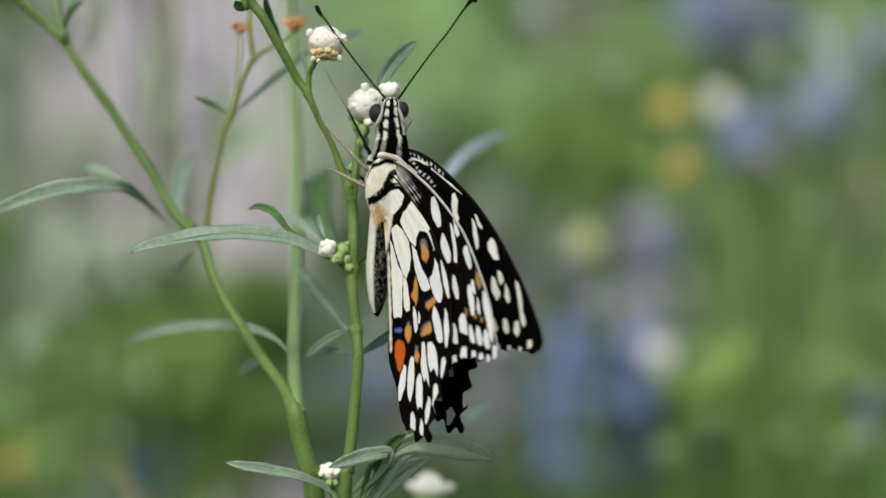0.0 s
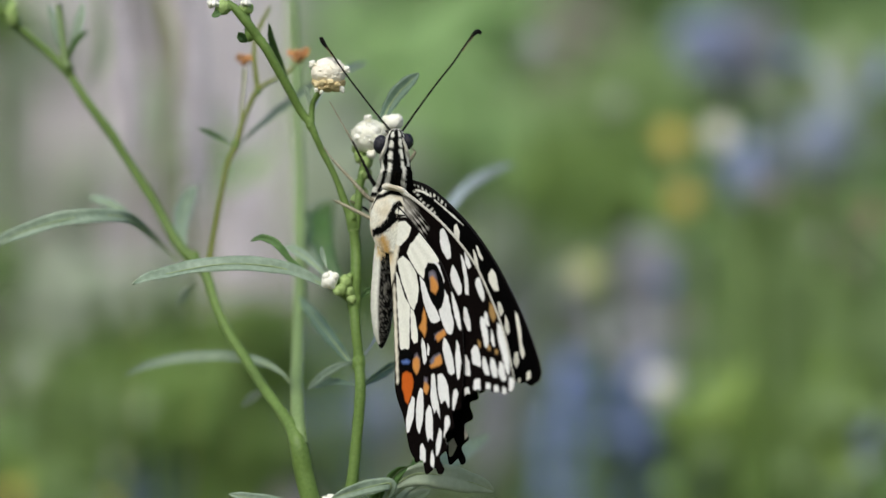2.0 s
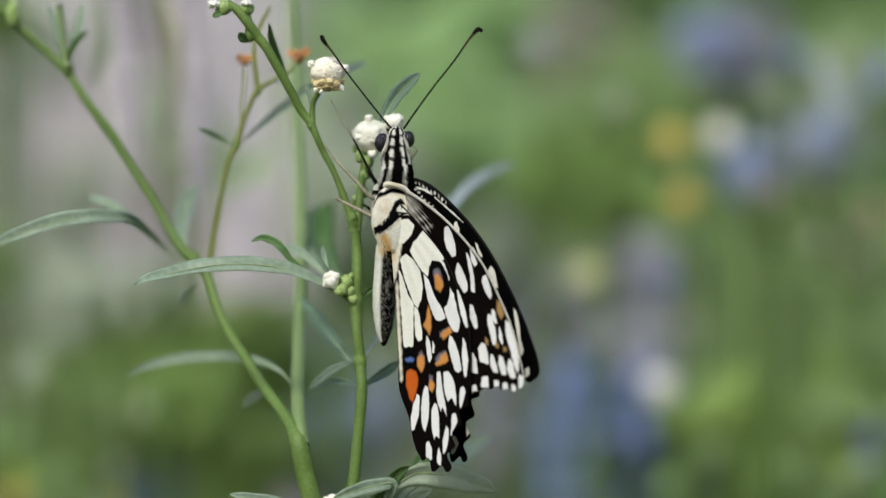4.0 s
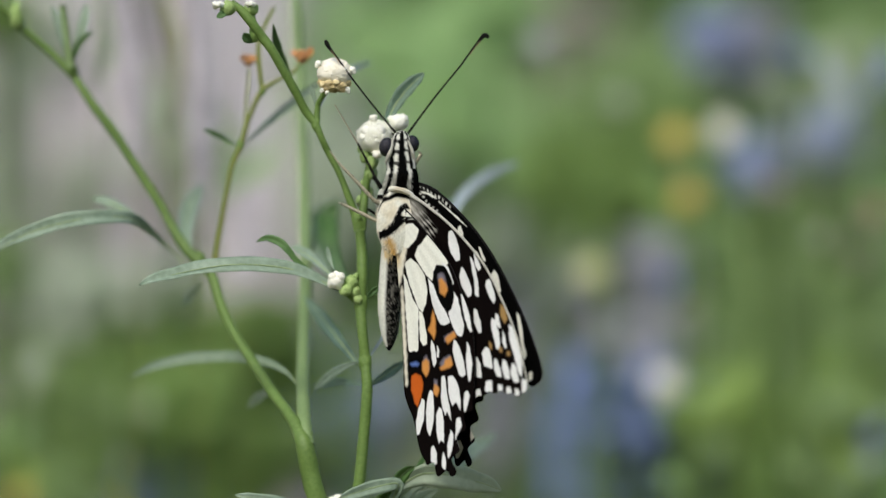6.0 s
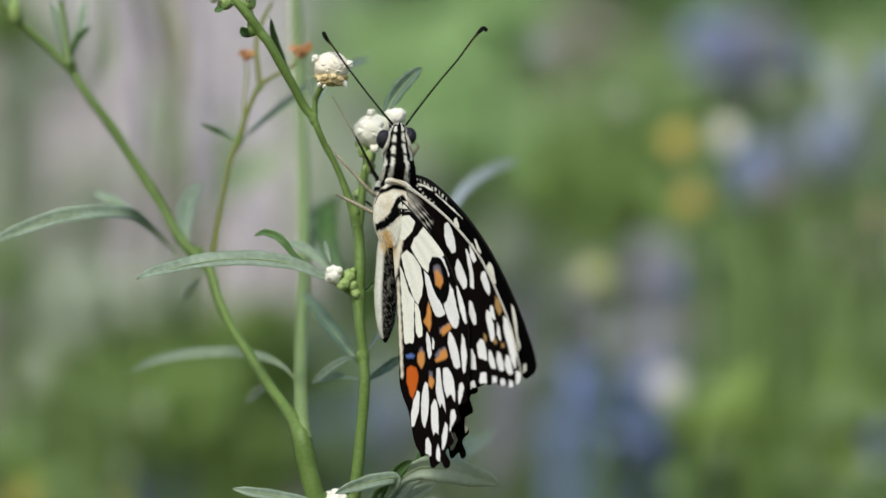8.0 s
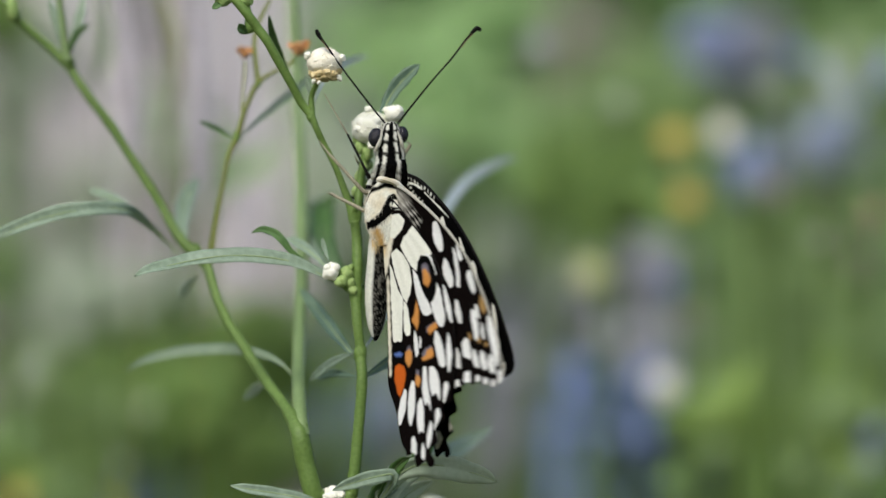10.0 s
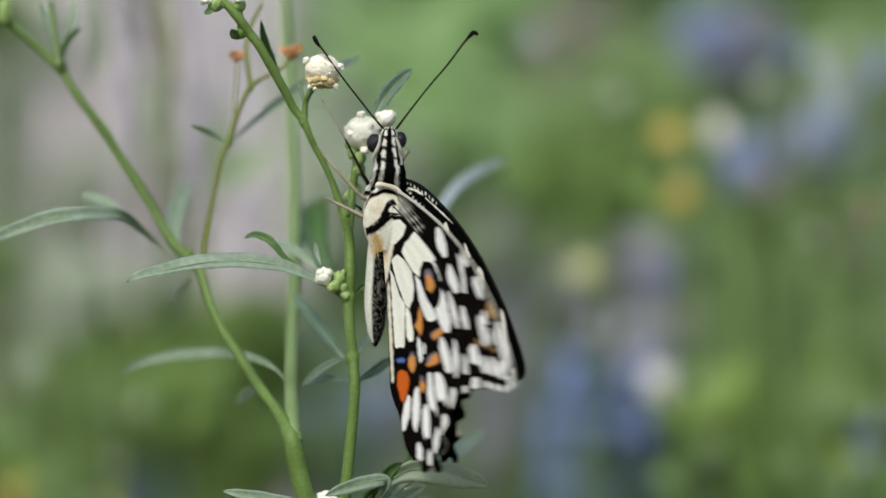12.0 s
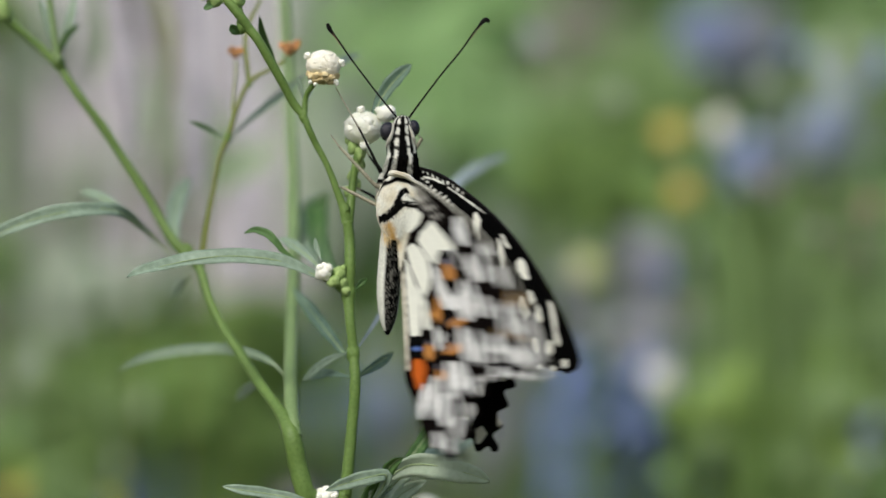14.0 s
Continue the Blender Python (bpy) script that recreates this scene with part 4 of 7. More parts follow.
UPPER_CELLS_OUTER = [
    [(22.4, 25.6), (23.2, 25.2), (24.2, 26.7), (24.7, 28.5), (23.6, 29.2), (22.6, 27.6)],
    [(20.3, 27.9), (21.3, 27.7), (22.4, 29.4), (22.6, 31.0), (21.7, 31.8), (20.7, 30.3)],
    [(25.6, 27.0), (26.6, 27.0), (27.6, 28.8), (27.2, 29.6), (25.8, 29.4)],
    [(28.5, 27.1), (29.4, 27.0), (30.2, 29.3), (29.3, 30.1), (28.4, 28.9)],
    [(31.0, 27.4), (32.0, 27.2), (32.6, 29.1), (31.8, 30.3), (30.9, 29.2)],
]
UPPER_CELLS_RIM = [
    [(24.6, 32.1), (25.5, 31.9), (25.7, 33.2), (24.8, 33.7)],
    [(27.1, 31.6), (28.1, 31.5), (28.1, 33.0), (27.3, 32.8)],
    [(29.6, 31.7), (30.6, 31.4), (30.6, 33.0), (29.7, 32.9)],
    [(32.1, 31.7), (33.1, 31.6), (33.1, 32.8), (32.1, 32.9)],
    [(34.0, 30.6), (35.1, 30.1), (35.5, 31.6), (34.3, 32.3)],
    [(22.3, 34.3), (23.1, 33.9), (23.2, 35.3), (22.4, 35.7)],
]
UPPER_LINE = [
    [(2.3, 0.0), (4.8, 0.3), (7.2, 1.2), (7.1, 1.4), (4.8, 0.7), (2.6, 0.4)],
    [(8.1, 1.7), (12.2, 3.6), (16.3, 5.8), (16.2, 5.9), (12.0, 3.9), (8.0, 1.9)],
]
HIND_UPPER_CELLS = [
    [(23.8, 37.1), (24.5, 36.7), (25.2, 38.3), (24.4, 39.6), (23.8, 38.9)],
    [(21.5, 41.2), (22.3, 40.6), (22.8, 42.4), (21.8, 43.4)],
    [(17.2, 44.3), (18.5, 43.5), (19.5, 44.7), (18.4, 46.4), (17.4, 46.7)],
    [(13.3, 46.9), (14.9, 46.5), (15.8, 48.2), (14.5, 49.8)],
    [(12.4, 39.2), (15.0, 39.0), (15.8, 42.6), (14.1, 42.6), (12.7, 42.4)],
    [(16.0, 37.1), (18.3, 36.2), (18.9, 38.1), (17.2, 38.0)],
]


def mixc(a, b, k):
    k = min(1, max(0, k))
    return np.asarray(a) * (1 - k) + np.asarray(b) * k


def cells(uv, curves):
    """Signed distance (mm) to a set of smooth closed cells."""
    best = np.full(len(uv), 9.0)
    for c in curves:
        c = np.array(c)
        n = len(c)
        ring = np.vstack([c[-1:], c, c[:2]])
        round_ = smooth(ring, 12 * (n + 2) + 1)[12:-12][:-1]
        k = np.arange(12, 12 * (n + 1)) / 12
        straight = np.stack([np.interp(k, np.arange(n + 3), ring[:, j]) for j in (0, 1)], 1)
        poly = 0.35 * round_ + 0.65 * straight
        near = np.nonzero(((uv > poly.min(0) - 0.6) & (uv < poly.max(0) + 0.6)).all(1))[0]
        if not len(near):
            continue
        p = uv[near]
        d = np.full(len(p), 9.0)
        for a, b in zip(poly, np.roll(poly, -1, 0)):
            e = b - a
            h = np.clip(((p - a) @ e) / max(e @ e, 1e-9), 0, 1)
            d = np.minimum(d, np.linalg.norm(p - a - h[:, None] * e, axis=1))
        d = np.where(inside(p, poly), -d, d)
        best[near] = np.minimum(best[near], d)
    return best


def lay(col, dist, colour, edge=0.08):
    k = np.clip(0.5 - dist / (2 * edge), 0, 1)[:, None]
    return col * (1 - k) + np.asarray(colour) * k


def ragged(uv, size=2.2, amp=0.07):
    return amp * (np.sin(uv[:, 0] * size + 1.3 * np.sin(uv[:, 1] * size * 0.7)) * np.sin(uv[:, 1] * size * 1.1 + np.sin(uv[:, 0] * size * 0.9)))


def hind_under(uv):
    col = np.tile(BROWN, (len(uv), 1))
    w = ragged(uv)
    col = lay(col, cells(uv, HIND_ROOT_HAIR) + 2 * w, mixc(BEIGE, IVORY, 0.4), 0.3)
    col = lay(col, cells(uv, HIND_TUFT) + 2 * w, np.array((0.6, 0.43, 0.2)), 0.9)
    for rows, c in ((HIND_CELLS_ROOT, IVORY), (HIND_CELLS_MID, WHITE), (HIND_CELLS_RIM, WHITE), (HIND_CELLS_EDGE, WHITE), (HIND_BANDS, BLACK), (HIND_RINGS, BLACK)):
        col = lay(col, cells(uv, rows) + w + {id(HIND_CELLS_MID): 0.03, id(HIND_CELLS_RIM): 0.06, id(HIND_CELLS_EDGE): 0.06, id(HIND_CELLS_ROOT): -0.03}.get(id(rows), 0), c)
    col = lay(col, cells(uv + (0.1, 0.35), HIND_LILAC) + 2 * w + 0.5, LILAC, 0.3)
    col = lay(col, cells(uv, HIND_ORANGE) + w + 0.1, ORANGE, 0.25)
    col = lay(col, cells(uv, HIND_RED) + w + 0.42, RED, 0.2)
    return lay(col, cells(uv, HIND_BLUE) + w, SKYBLUE, 0.3)


def fore_under(uv):
    col = np.tile(BROWN, (len(uv), 1))
    w = ragged(uv, 2.0)
    fan = np.sin((uv[:, 0] * 0.66 - uv[:, 1] * 0.75) * 8 + 1.5 * np.sin(uv[:, 1] * 0.9)) + 0.7 * np.sin(uv[:, 1] * 3 + uv[:, 0]) + 0.5 * np.sin((uv[:, 0] * 0.66 - uv[:, 1] * 0.75) * 19 + uv[:, 1])
    grey = cells(uv, FORE_GREY)
    far_out = np.hypot(uv[:, 0], uv[:, 1])
    col = lay(col, np.maximum(grey, 0.12 * fan + 0.5 * (far_out - 7.5)), np.array((0.34, 0.33, 0.28)), 0.9)
    col = lay(col, np.maximum(grey + 0.15, np.maximum(0.25 - 0.3 * fan, 0.35 * (far_out - 12))), np.array((0.62, 0.61, 0.54)), 0.35)
    col = lay(col, np.maximum(grey + 0.3, 0.3 - 0.3 * np.sin((uv[:, 0] * 0.66 - uv[:, 1] * 0.75) * 4.3 + 0.8)), BROWN, 0.25)
    for rows in (FORE_CELLS_INNER, FORE_CELLS_DISC, FORE_CELLS_OUTER, FORE_CELLS_RIM):
        col = lay(col, cells(uv, rows) + w + 0.07, WHITE)
    return lay(col, cells(uv, FORE_TAN) + w, TAN, 0.25)


def fore_upper(uv):
    col = np.tile(BLACK * 0.7, (len(uv), 1))
    w = ragged(uv, 1.8)
    for rows in (UPPER_CELLS_INNER, UPPER_CELLS_DISC, UPPER_CELLS_OUTER, UPPER_CELLS_RIM, UPPER_LINE):
        col = lay(col, cells(uv, rows) + w + (0 if rows is UPPER_LINE else 0.16), IVORY)
    # rows of fine pale dashes over the wing root, across the wing
    r = np.hypot(uv[:, 0] + 2.0, uv[:, 1] + 2.0)
    a = np.arctan2(uv[:, 1] + 2.0, uv[:, 0] + 2.0)
    row = np.sin(a * 26 + 0.5 * np.sin(r * 1.3))
    dash = np.sin(r * 5.2 + 2.2 * np.sin(a * 13)) + 0.5 * np.sin(r * 2.1 + a * 40)
    d = np.maximum(0.35 - row * 0.55, 0.1 - dash * 0.35)
    d = np.maximum(d, np.maximum(r - 12.5 - 2.0 * np.sin(a * 5), 4.2 - r))
    return lay(col, d, IVORY * 0.8, 0.18)


def hind_upper(uv):
    col = np.tile(BLACK * 0.7, (len(uv), 1))
    return lay(col, cells(uv, HIND_UPPER_CELLS) + ragged(uv), mixc(IVORY, BEIGE, 0.35) * 0.8)


def fore_lift(uv):
    """Camber of the fore wing, and its pleats between the veins."""
    a = np.arctan2(uv[:, 1], uv[:, 0] + 1e-6)
    r = np.hypot(uv[:, 0], uv[:, 1])
    return 1.6 * np.sin(np.clip(r / 46, 0, 1) * np.pi) * (0.4 + 0.6 * np.sin(np.clip(a, 0, 1.5))) + 0.05 * np.sin(a * 34) * np.clip(r / 20, 0, 1)


def hind_lift(uv):
    a = np.arctan2(uv[:, 0], uv[:, 1] + 1e-6)
    r = np.hypot(uv[:, 0], uv[:, 1])
    return 1.2 * np.sin(np.clip(r / 50, 0, 1) * np.pi) + 0.05 * np.sin(a * 46) * np.clip(r / 20, 0, 1)


def inside(pts, poly):
    hit = np.zeros(len(pts), bool)
    x, y = pts[:, 0], pts[:, 1]
    for (x1, y1), (x2, y2) in zip(poly, np.roll(poly, -1, 0)):
        cross = ((y1 > y) != (y2 > y)) & (x < (x2 - x1) * (y - y1) / (y2 - y1 + 1e-12) + x1)
        hit ^= cross
    return hit


def wing(name, outline, scallop, under_colour, upper_colour, lift, right, base_y, step=0.14):
    """A thin wing of two skins in the hinge's space: x away from the hinge, z up the body, y through the wing."""
    o = np.array(outline)
    poly = smooth(np.vstack([o, o[:1]]), 420)[:-1]
    if scallop:
        lo, hi, amp, period = scallop
        s = np.concatenate([[0], np.cumsum(np.linalg.norm(np.diff(poly, axis=0), axis=1))])
        t = np.arange(len(poly)) / len(poly) * len(o)
        k = np.clip((t - lo) * 2, 0, 1) * np.clip((hi - t) * 2, 0, 1)
        tan = np.gradient(poly, axis=0)
        nor = np.stack([tan[:, 1], -tan[:, 0]], 1) / (np.linalg.norm(tan, axis=1)[:, None] + 1e-9)
        poly = poly + nor * (amp * k * np.sin(2 * np.pi * s / period))[:, None]
    lo_, hi_ = poly.min(0), poly.max(0)
    nx, ny = (np.ceil((hi_ - lo_) / step) + 2).astype(int)
    gx, gy = np.meshgrid(lo_[0] - step * 0.5 + step * np.arange(nx), lo_[1] - step * 0.5 + step * np.arange(ny))
    g = np.stack([gx.ravel(), gy.ravel()], 1)
    ins = inside(g, poly)
    idx = np.arange(nx * ny).reshape(ny, nx)
    quads = np.stack([idx[:-1, :-1], idx[:-1, 1:], idx[1:, 1:], idx[1:, :-1]], -1).reshape(-1, 4)
    quads = quads[ins[quads].sum(1) >= 3]
    used = np.unique(quads)
    remap = np.full(nx * ny, -1)
    remap[used] = np.arange(len(used))
    quads, g = remap[quads], g[used]
    # draw the rim onto the outline
    e = np.concatenate([quads[:, [0, 1]], quads[:, [1, 2]], quads[:, [2, 3]], quads[:, [3, 0]]])
    key = np.sort(e, 1)
    _, first, count = np.unique(key, axis=0, return_index=True, return_counts=True)
    rim = e[first[count == 1]]
    a, b = poly, np.roll(poly, -1, 0)
    for i in np.unique(rim):
        d = b - a
        h = np.clip(((g[i] - a) * d).sum(1) / ((d * d).sum(1) + 1e-12), 0, 1)
        c = a + h[:, None] * d
        g[i] = c[((g[i] - c) ** 2).sum(1).argmin()]
    n = len(g)
    side = 1 if right else -1          # the way the under side faces, along y
    y = base_y * side + side * 0.35 * 0 - lift(g) * side
    t = 0.05
    vu = np.stack([g[:, 0], y + side * t, -g[:, 1]], 1) / 1000
    vo = np.stack([g[:, 0], y - side * t, -g[:, 1]], 1) / 1000
    flip = quads[:, ::-1]
    qu, qo = (quads, flip) if not right else (flip, quads)
    wall = np.stack([rim[:, 1], rim[:, 0], rim[:, 0] + n, rim[:, 1] + n], 1)
    wall = wall if not right else wall[:, ::-1]
    cols = np.vstack([under_colour(g), upper_colour(g)])
    me = mesh_from(name, np.vstack([vu, vo]), np.vstack([qu, qo + n, wall]), WING, cols)
    return under(new(name, me), fly)


def costa(w, right, base_y, lift, first, last, mat_colour, outline, r0, r1, name="vein"):
    """The raised front vein of a wing, as a tapered tube."""
    side = 1 if right else -1
    o = smooth(np.array(outline[first:last]), 40)
    y = base_y * side - lift(o) * side
    pts = [Vector((p[0], yy, -p[1])) / 1000 for p, yy in zip(o, y)]
    v, f = tube_arrays(pts, [r0, r1], 8, 40)
    return under(new(name, mesh_from(name, v, f, mat_colour)), w)


wings = {}
for right in (False, True):
    s = "far" if right else "near"
    fw = wing("fore_wing", FORE_OUTLINE, (9, 14, 0.25, 3.0), fore_under, fore_upper, fore_lift, right, 0.0)
    hw = wing("hind_wing", HIND_OUTLINE, (7.6, 15.7, 0.85, 4.0), hind_under, hind_upper, hind_lift, right, 0.9)
    tagged(fw, "black fore wing with rows of cream spots")
    tagged(hw, "scalloped hind wing with cream streaks and orange eyespots")
    costa(fw, right, 0.0, fore_lift, 0, 9, COSTA if not right else SHELL, FORE_OUTLINE, 0.00030, 0.00012)
    costa(hw, right, 0.9, hind_lift, 0, 8, SHELL, HIND_OUTLINE, 0.00014, 0.00006)
    wings[s] = (fw, hw)


def body_loft(name, rows, paint, parent, label="", rings=70, sides=56, rough=0.05):
    """Rings along the body: centre (x, y, z) mm, radius across and radius in depth; paint(s, angle) with the angle from the camera side."""
    r = smooth(rows, rings)
    verts, cols = [], []
    face = np.array(FACING)
    axis = np.array((0.0, 0.0, 1.0))
    across = np.cross(face, axis)
    across /= np.linalg.norm(across)
    for i in range(rings):
        for k in range(sides):
            w = 2 * math.pi * k / sides
            f_ = 1 + rough * noise.noise((i * 0.33, 3 * math.cos(w), 3 * math.sin(w)))
            verts.append((r[i, :3] + f_ * (face * r[i, 4] * math.cos(w) - across * r[i, 3] * math.sin(w))) / 1000)
            ang = math.degrees(w) if w < math.pi else math.degrees(w) - 360
            cols.append(paint(i / (rings - 1), ang))
    faces = []
    for i in range(rings - 1):
        for k in range(sides):
            k2 = (k + 1) % sides
            faces.append((i * sides + k, (i + 1) * sides + k, (i + 1) * sides + k2, i * sides + k2))
    for i in (0, rings - 1):
        verts.append(r[i, :3] / 1000)
        cols.append(cols[i * sides])
        for k in range(sides):
            faces.append((i * sides + k, i * sides + (k + 1) % sides, len(verts) - 1))
    ob = under(new(name, mesh_from(name, verts, faces, BODY, np.array(cols))), parent)
    return tagged(ob, label) if label else ob


# the body's side that the lens sees, in the butterfly's own space
FACING = (math.sin(radians(48)), -math.cos(radians(48)), 0.0)


def stripe(ang, at, half, soft=4):
    return min(1, max(0, (half - abs(ang - at)) / soft + 0.5))


def paint_head(s, a):
    c = BLACK
    gap = 0.5 + 0.5 * math.sin(s * 30 + (1 if a > 0 else 0))
    a += 6 * noise.noise((s * 14, a * 0.03, 2.0))
    fat = 3.5 * noise.noise((s * 9, 1 if a > 0 else 7, 4.0))
    c = mixc(c, IVORY * 0.9, stripe(a, -26 + 8 * s, 9 + fat) * (1 if gap > 0.2 else 0.1))
    c = mixc(c, IVORY * 0.9, stripe(a, 24 + 6 * s, 8 + fat) * (1 if gap > 0.12 else 0.2))
    c = mixc(c, IVORY * 0.9, stripe(a, -64, 10))
    return mixc(c, IVORY * 0.9, stripe(a, 62, 8))


def paint_thorax(s, a):
    c = BLACK
    a += 7 * noise.noise((s * 18, a * 0.03, 5.0))
    c = mixc(c, IVORY * 0.85, stripe(a, -22 - 14 * s, 8) if s < 0.5 else 0)
    c = mixc(c, IVORY * 0.85, stripe(a, 30 + 8 * s, 7) if s < 0.5 else 0)
    c = mixc(c, IVORY * 0.85, stripe(a, -72, 22))
    if s > 0.54:
        c = mixc(c, mixc(BEIGE * 0.85, IVORY, 0.45 + 1.2 * noise.noise((s * 9, a * 0.035, 0))), stripe(a, -45, 68, 14))
        c = mixc(c, (0.62, 0.45, 0.22), 0.7 * stripe(s, 0.98, 0.05, 0.06))
        c = mixc(c, BLACK, stripe(s, 0.82 - 0.0014 * a, 0.04, 0.02))
        c = mixc(c, BLACK, stripe(s, 0.57, 0.03, 0.02) * stripe(a, -66, 26, 8))
    return c


def paint_abdomen(s, a):
    c = BLACK * 1.2
    speck = noise.noise((s * 60, a * 0.22, 0))
    fine = noise.noise((s * 150, a * 0.5, 3))
    c = mixc(c, (0.2, 0.195, 0.165), min(0.85, max(0, 1.6 * (speck + 0.8 * fine))) if -40 < a < 70 and s < 0.9 else 0)
    c = mixc(c, IVORY * 0.92, stripe(a, -72, 50, 8) * (1 if s < 0.93 else 0))
    c = mixc(c, IVORY * 0.8, stripe(a, 82, 10))
    return c


def L5(p, rx, rd):
    return (*p, rx, rd)


body_loft("head", [L5((-0.06, -0.06, 12.37), 0.5, 0.4), L5((-0.08, -0.09, 11.66), 1.3, 1.2), L5((-0.07, -0.08, 10.14), 1.9, 1.8), L5((-0.04, -0.04, 8.32), 2.3, 2.0), L5((0.07, 0.08, 6.3), 2.7, 2.3), L5((0.23, 0.26, 4.49), 2.7, 2.3)], paint_head, fly, "black head with cream stripes", 44, 56)
body_loft("thorax", [L5((0.08, 0.09, 7.32), 1.2, 1.2), L5((0.17, 0.19, 5.7), 2.6, 2.3), L5((0.26, 0.28, 4.09), 2.95, 2.7), L5((0.15, 0.17, 2.25), 3.3, 3.0), L5((-0.08, -0.09, 0.19), 3.7, 3.4), L5((-0.26, -0.29, -2.67), 3.5, 3.4), L5((-0.32, -0.35, -5.42), 2.7, 2.8), L5((-0.32, -0.35, -7.95), 1.7, 1.9)], paint_thorax, fly, "furry black thorax with cream stripes and beige sides", 70, 64)
body_loft("abdomen", [L5((-0.34, -0.37, -5.11), 1.2, 1.4), L5((-0.33, -0.37, -8.97), 1.9, 2.2), L5((-0.26, -0.29, -14.04), 2.1, 2.4), L5((-0.19, -0.22, -19.1), 2.1, 2.3), L5((-0.04, -0.05, -23.14), 1.7, 1.9), L5((0.01, 0.01, -25.37), 1.1, 1.2), L5((0.1, 0.11, -27.08), 0.25, 0.25)], paint_abdomen, fly, "slender abdomen, black above with cream sides", 80, 48)


def ball(name, c, r, stretch, mat, label=""):
    bm = bmesh.new()
    bmesh.ops.create_uvsphere(bm, u_segments=32, v_segments=20, radius=1)
    for v_ in bm.verts:
        v_.co = Vector([v_.co[i] * stretch[i] * r + c[i] for i in range(3)]) / 1000
    return part(name, bm, mat, fly, label)


def fly_tube(name, pts, radii, mat, label="", sides=8, parent=None):
    v, f = tube_arrays([Vector(p) / 1000 for p in pts], radii, sides, max(12, 8 * len(pts)))
    ob = under(new(name, mesh_from(name, v, f, mat)), parent or fly)
    return tagged(ob, label) if label else ob


ball("eye", (-0.88, -2.77, 9.19), 1.55, (0.9, 0.9, 1.12), EYEBALL, "dark glossy compound eye")
RIGHT = (math.cos(radians(48)), math.sin(radians(48)), 0.0)


def paint_pleuron(uv):
    """Beige hairy flank under the wing root, with its black bands."""
    col = np.array([mixc(BEIGE, IVORY, 0.55 + 1.1 * noise.noise((u * 0.55, v * 0.55, 4.0))) for u, v in uv])
    w = ragged(uv, 2.6)
    col = lay(col, cells(uv, PLEURON_TUFT) + 2 * w, np.array((0.6, 0.38, 0.13)), 0.5)
    col = lay(col, cells(uv, PLEURON_PALE) + w, IVORY, 0.2)
    return lay(col, cells(uv, PLEURON_BANDS) + 0.8 * w - 0.06, BLACK, 0.1)


def pleuron_height(uv):
    c = np.array((0.35, 0.39, -4.02))
    e = np.hypot((uv[:, 0] - c @ RIGHT) / 4.1, (uv[:, 1] + c[2]) / 6.1)
    return e, c @ FACING + 4.6 + 1.6 * np.sqrt(np.clip(1 - e ** 2, 0, 1))


def pleuron():
    c = np.array((0.35, 0.39, -4.02))
    ring, spoke = 44, 96
    uv = [(c @ RIGHT, -c[2])]
    for i in range(1, ring + 1):
        k = math.sin(0.5 * math.pi * i / ring)
        uv += [(c @ RIGHT + 4.1 * k * math.cos(6.2832 * q / spoke), -c[2] + 6.1 * k * math.sin(6.2832 * q / spoke)) for q in range(spoke)]
    uv = np.array(uv)
    h = pleuron_height(uv)[1]
    verts = uv[:, :1] * np.array(RIGHT) - uv[:, 1:] * np.array((0, 0, 1.0)) + h[:, None] * np.array(FACING)
    verts = np.vstack([verts, verts[-spoke:] - 4.5 * np.array(FACING)])
    faces = [(0, 1 + (q + 1) % spoke, 1 + q) for q in range(spoke)]
    for i in range(ring):
        a, b = 1 + i * spoke, 1 + (i + 1) * spoke
        faces += [(a + q, a + (q + 1) % spoke, b + (q + 1) % spoke, b + q) for q in range(spoke)]
    cols = paint_pleuron(uv)
    me = mesh_from("pleuron", verts / 1000, faces, BODY, np.vstack([cols, cols[-spoke:]]))
    tagged(under(new("pleuron", me), fly), "hairy beige flank with black bands")


pleuron()


def tegula():
    v_, f_ = tube_arrays([Vector(p) / 1000 for p in ((3.5, -5.2, 1.3), (3.75, -5.2, 1.62), (4.25, -4.75, 1.7), (5.19, -3.65, 1.46), (5.92, -1.79, 0.72), (7.02, 0.92, -0.96))], [0.0003, 0.00048, 0.0005, 0.00042, 0.0003, 0.0002], 24, 70, 0.35)
    cols = [mixc(BEIGE * 0.85, IVORY * 0.95, 0.45 + 1.3 * noise.noise(Vector(p) * 700)) for p in v_]
    tagged(under(new("tegula", mesh_from("tegula", v_, f_, BODY, np.array(cols))), fly), "cream scale over the wing root")


tegula()
fly_tube("eye_rim", [(0.01, -2.38, 10.77), (0.39, -2.71, 9.54), (0.14, -2.99, 7.89), (-0.79, -2.97, 6.44)], [0.00015, 0.0003, 0.0004, 0.0002], COSTA, "cream rim round the eye")
fly_tube("eye_rim", [(1.31, -0.04, 11), (1.94, 0.21, 9.82), (2.43, 0.6, 8.45), (2.32, 1.38, 7.09)], [0.00012, 0.00025, 0.0003, 0.00015], COSTA, "cream rim round the eye")
ball("eye", (1.07, 1.49, 10.1), 1.4, (0.9, 0.9, 1.12), EYEBALL, "dark glossy compound eye")

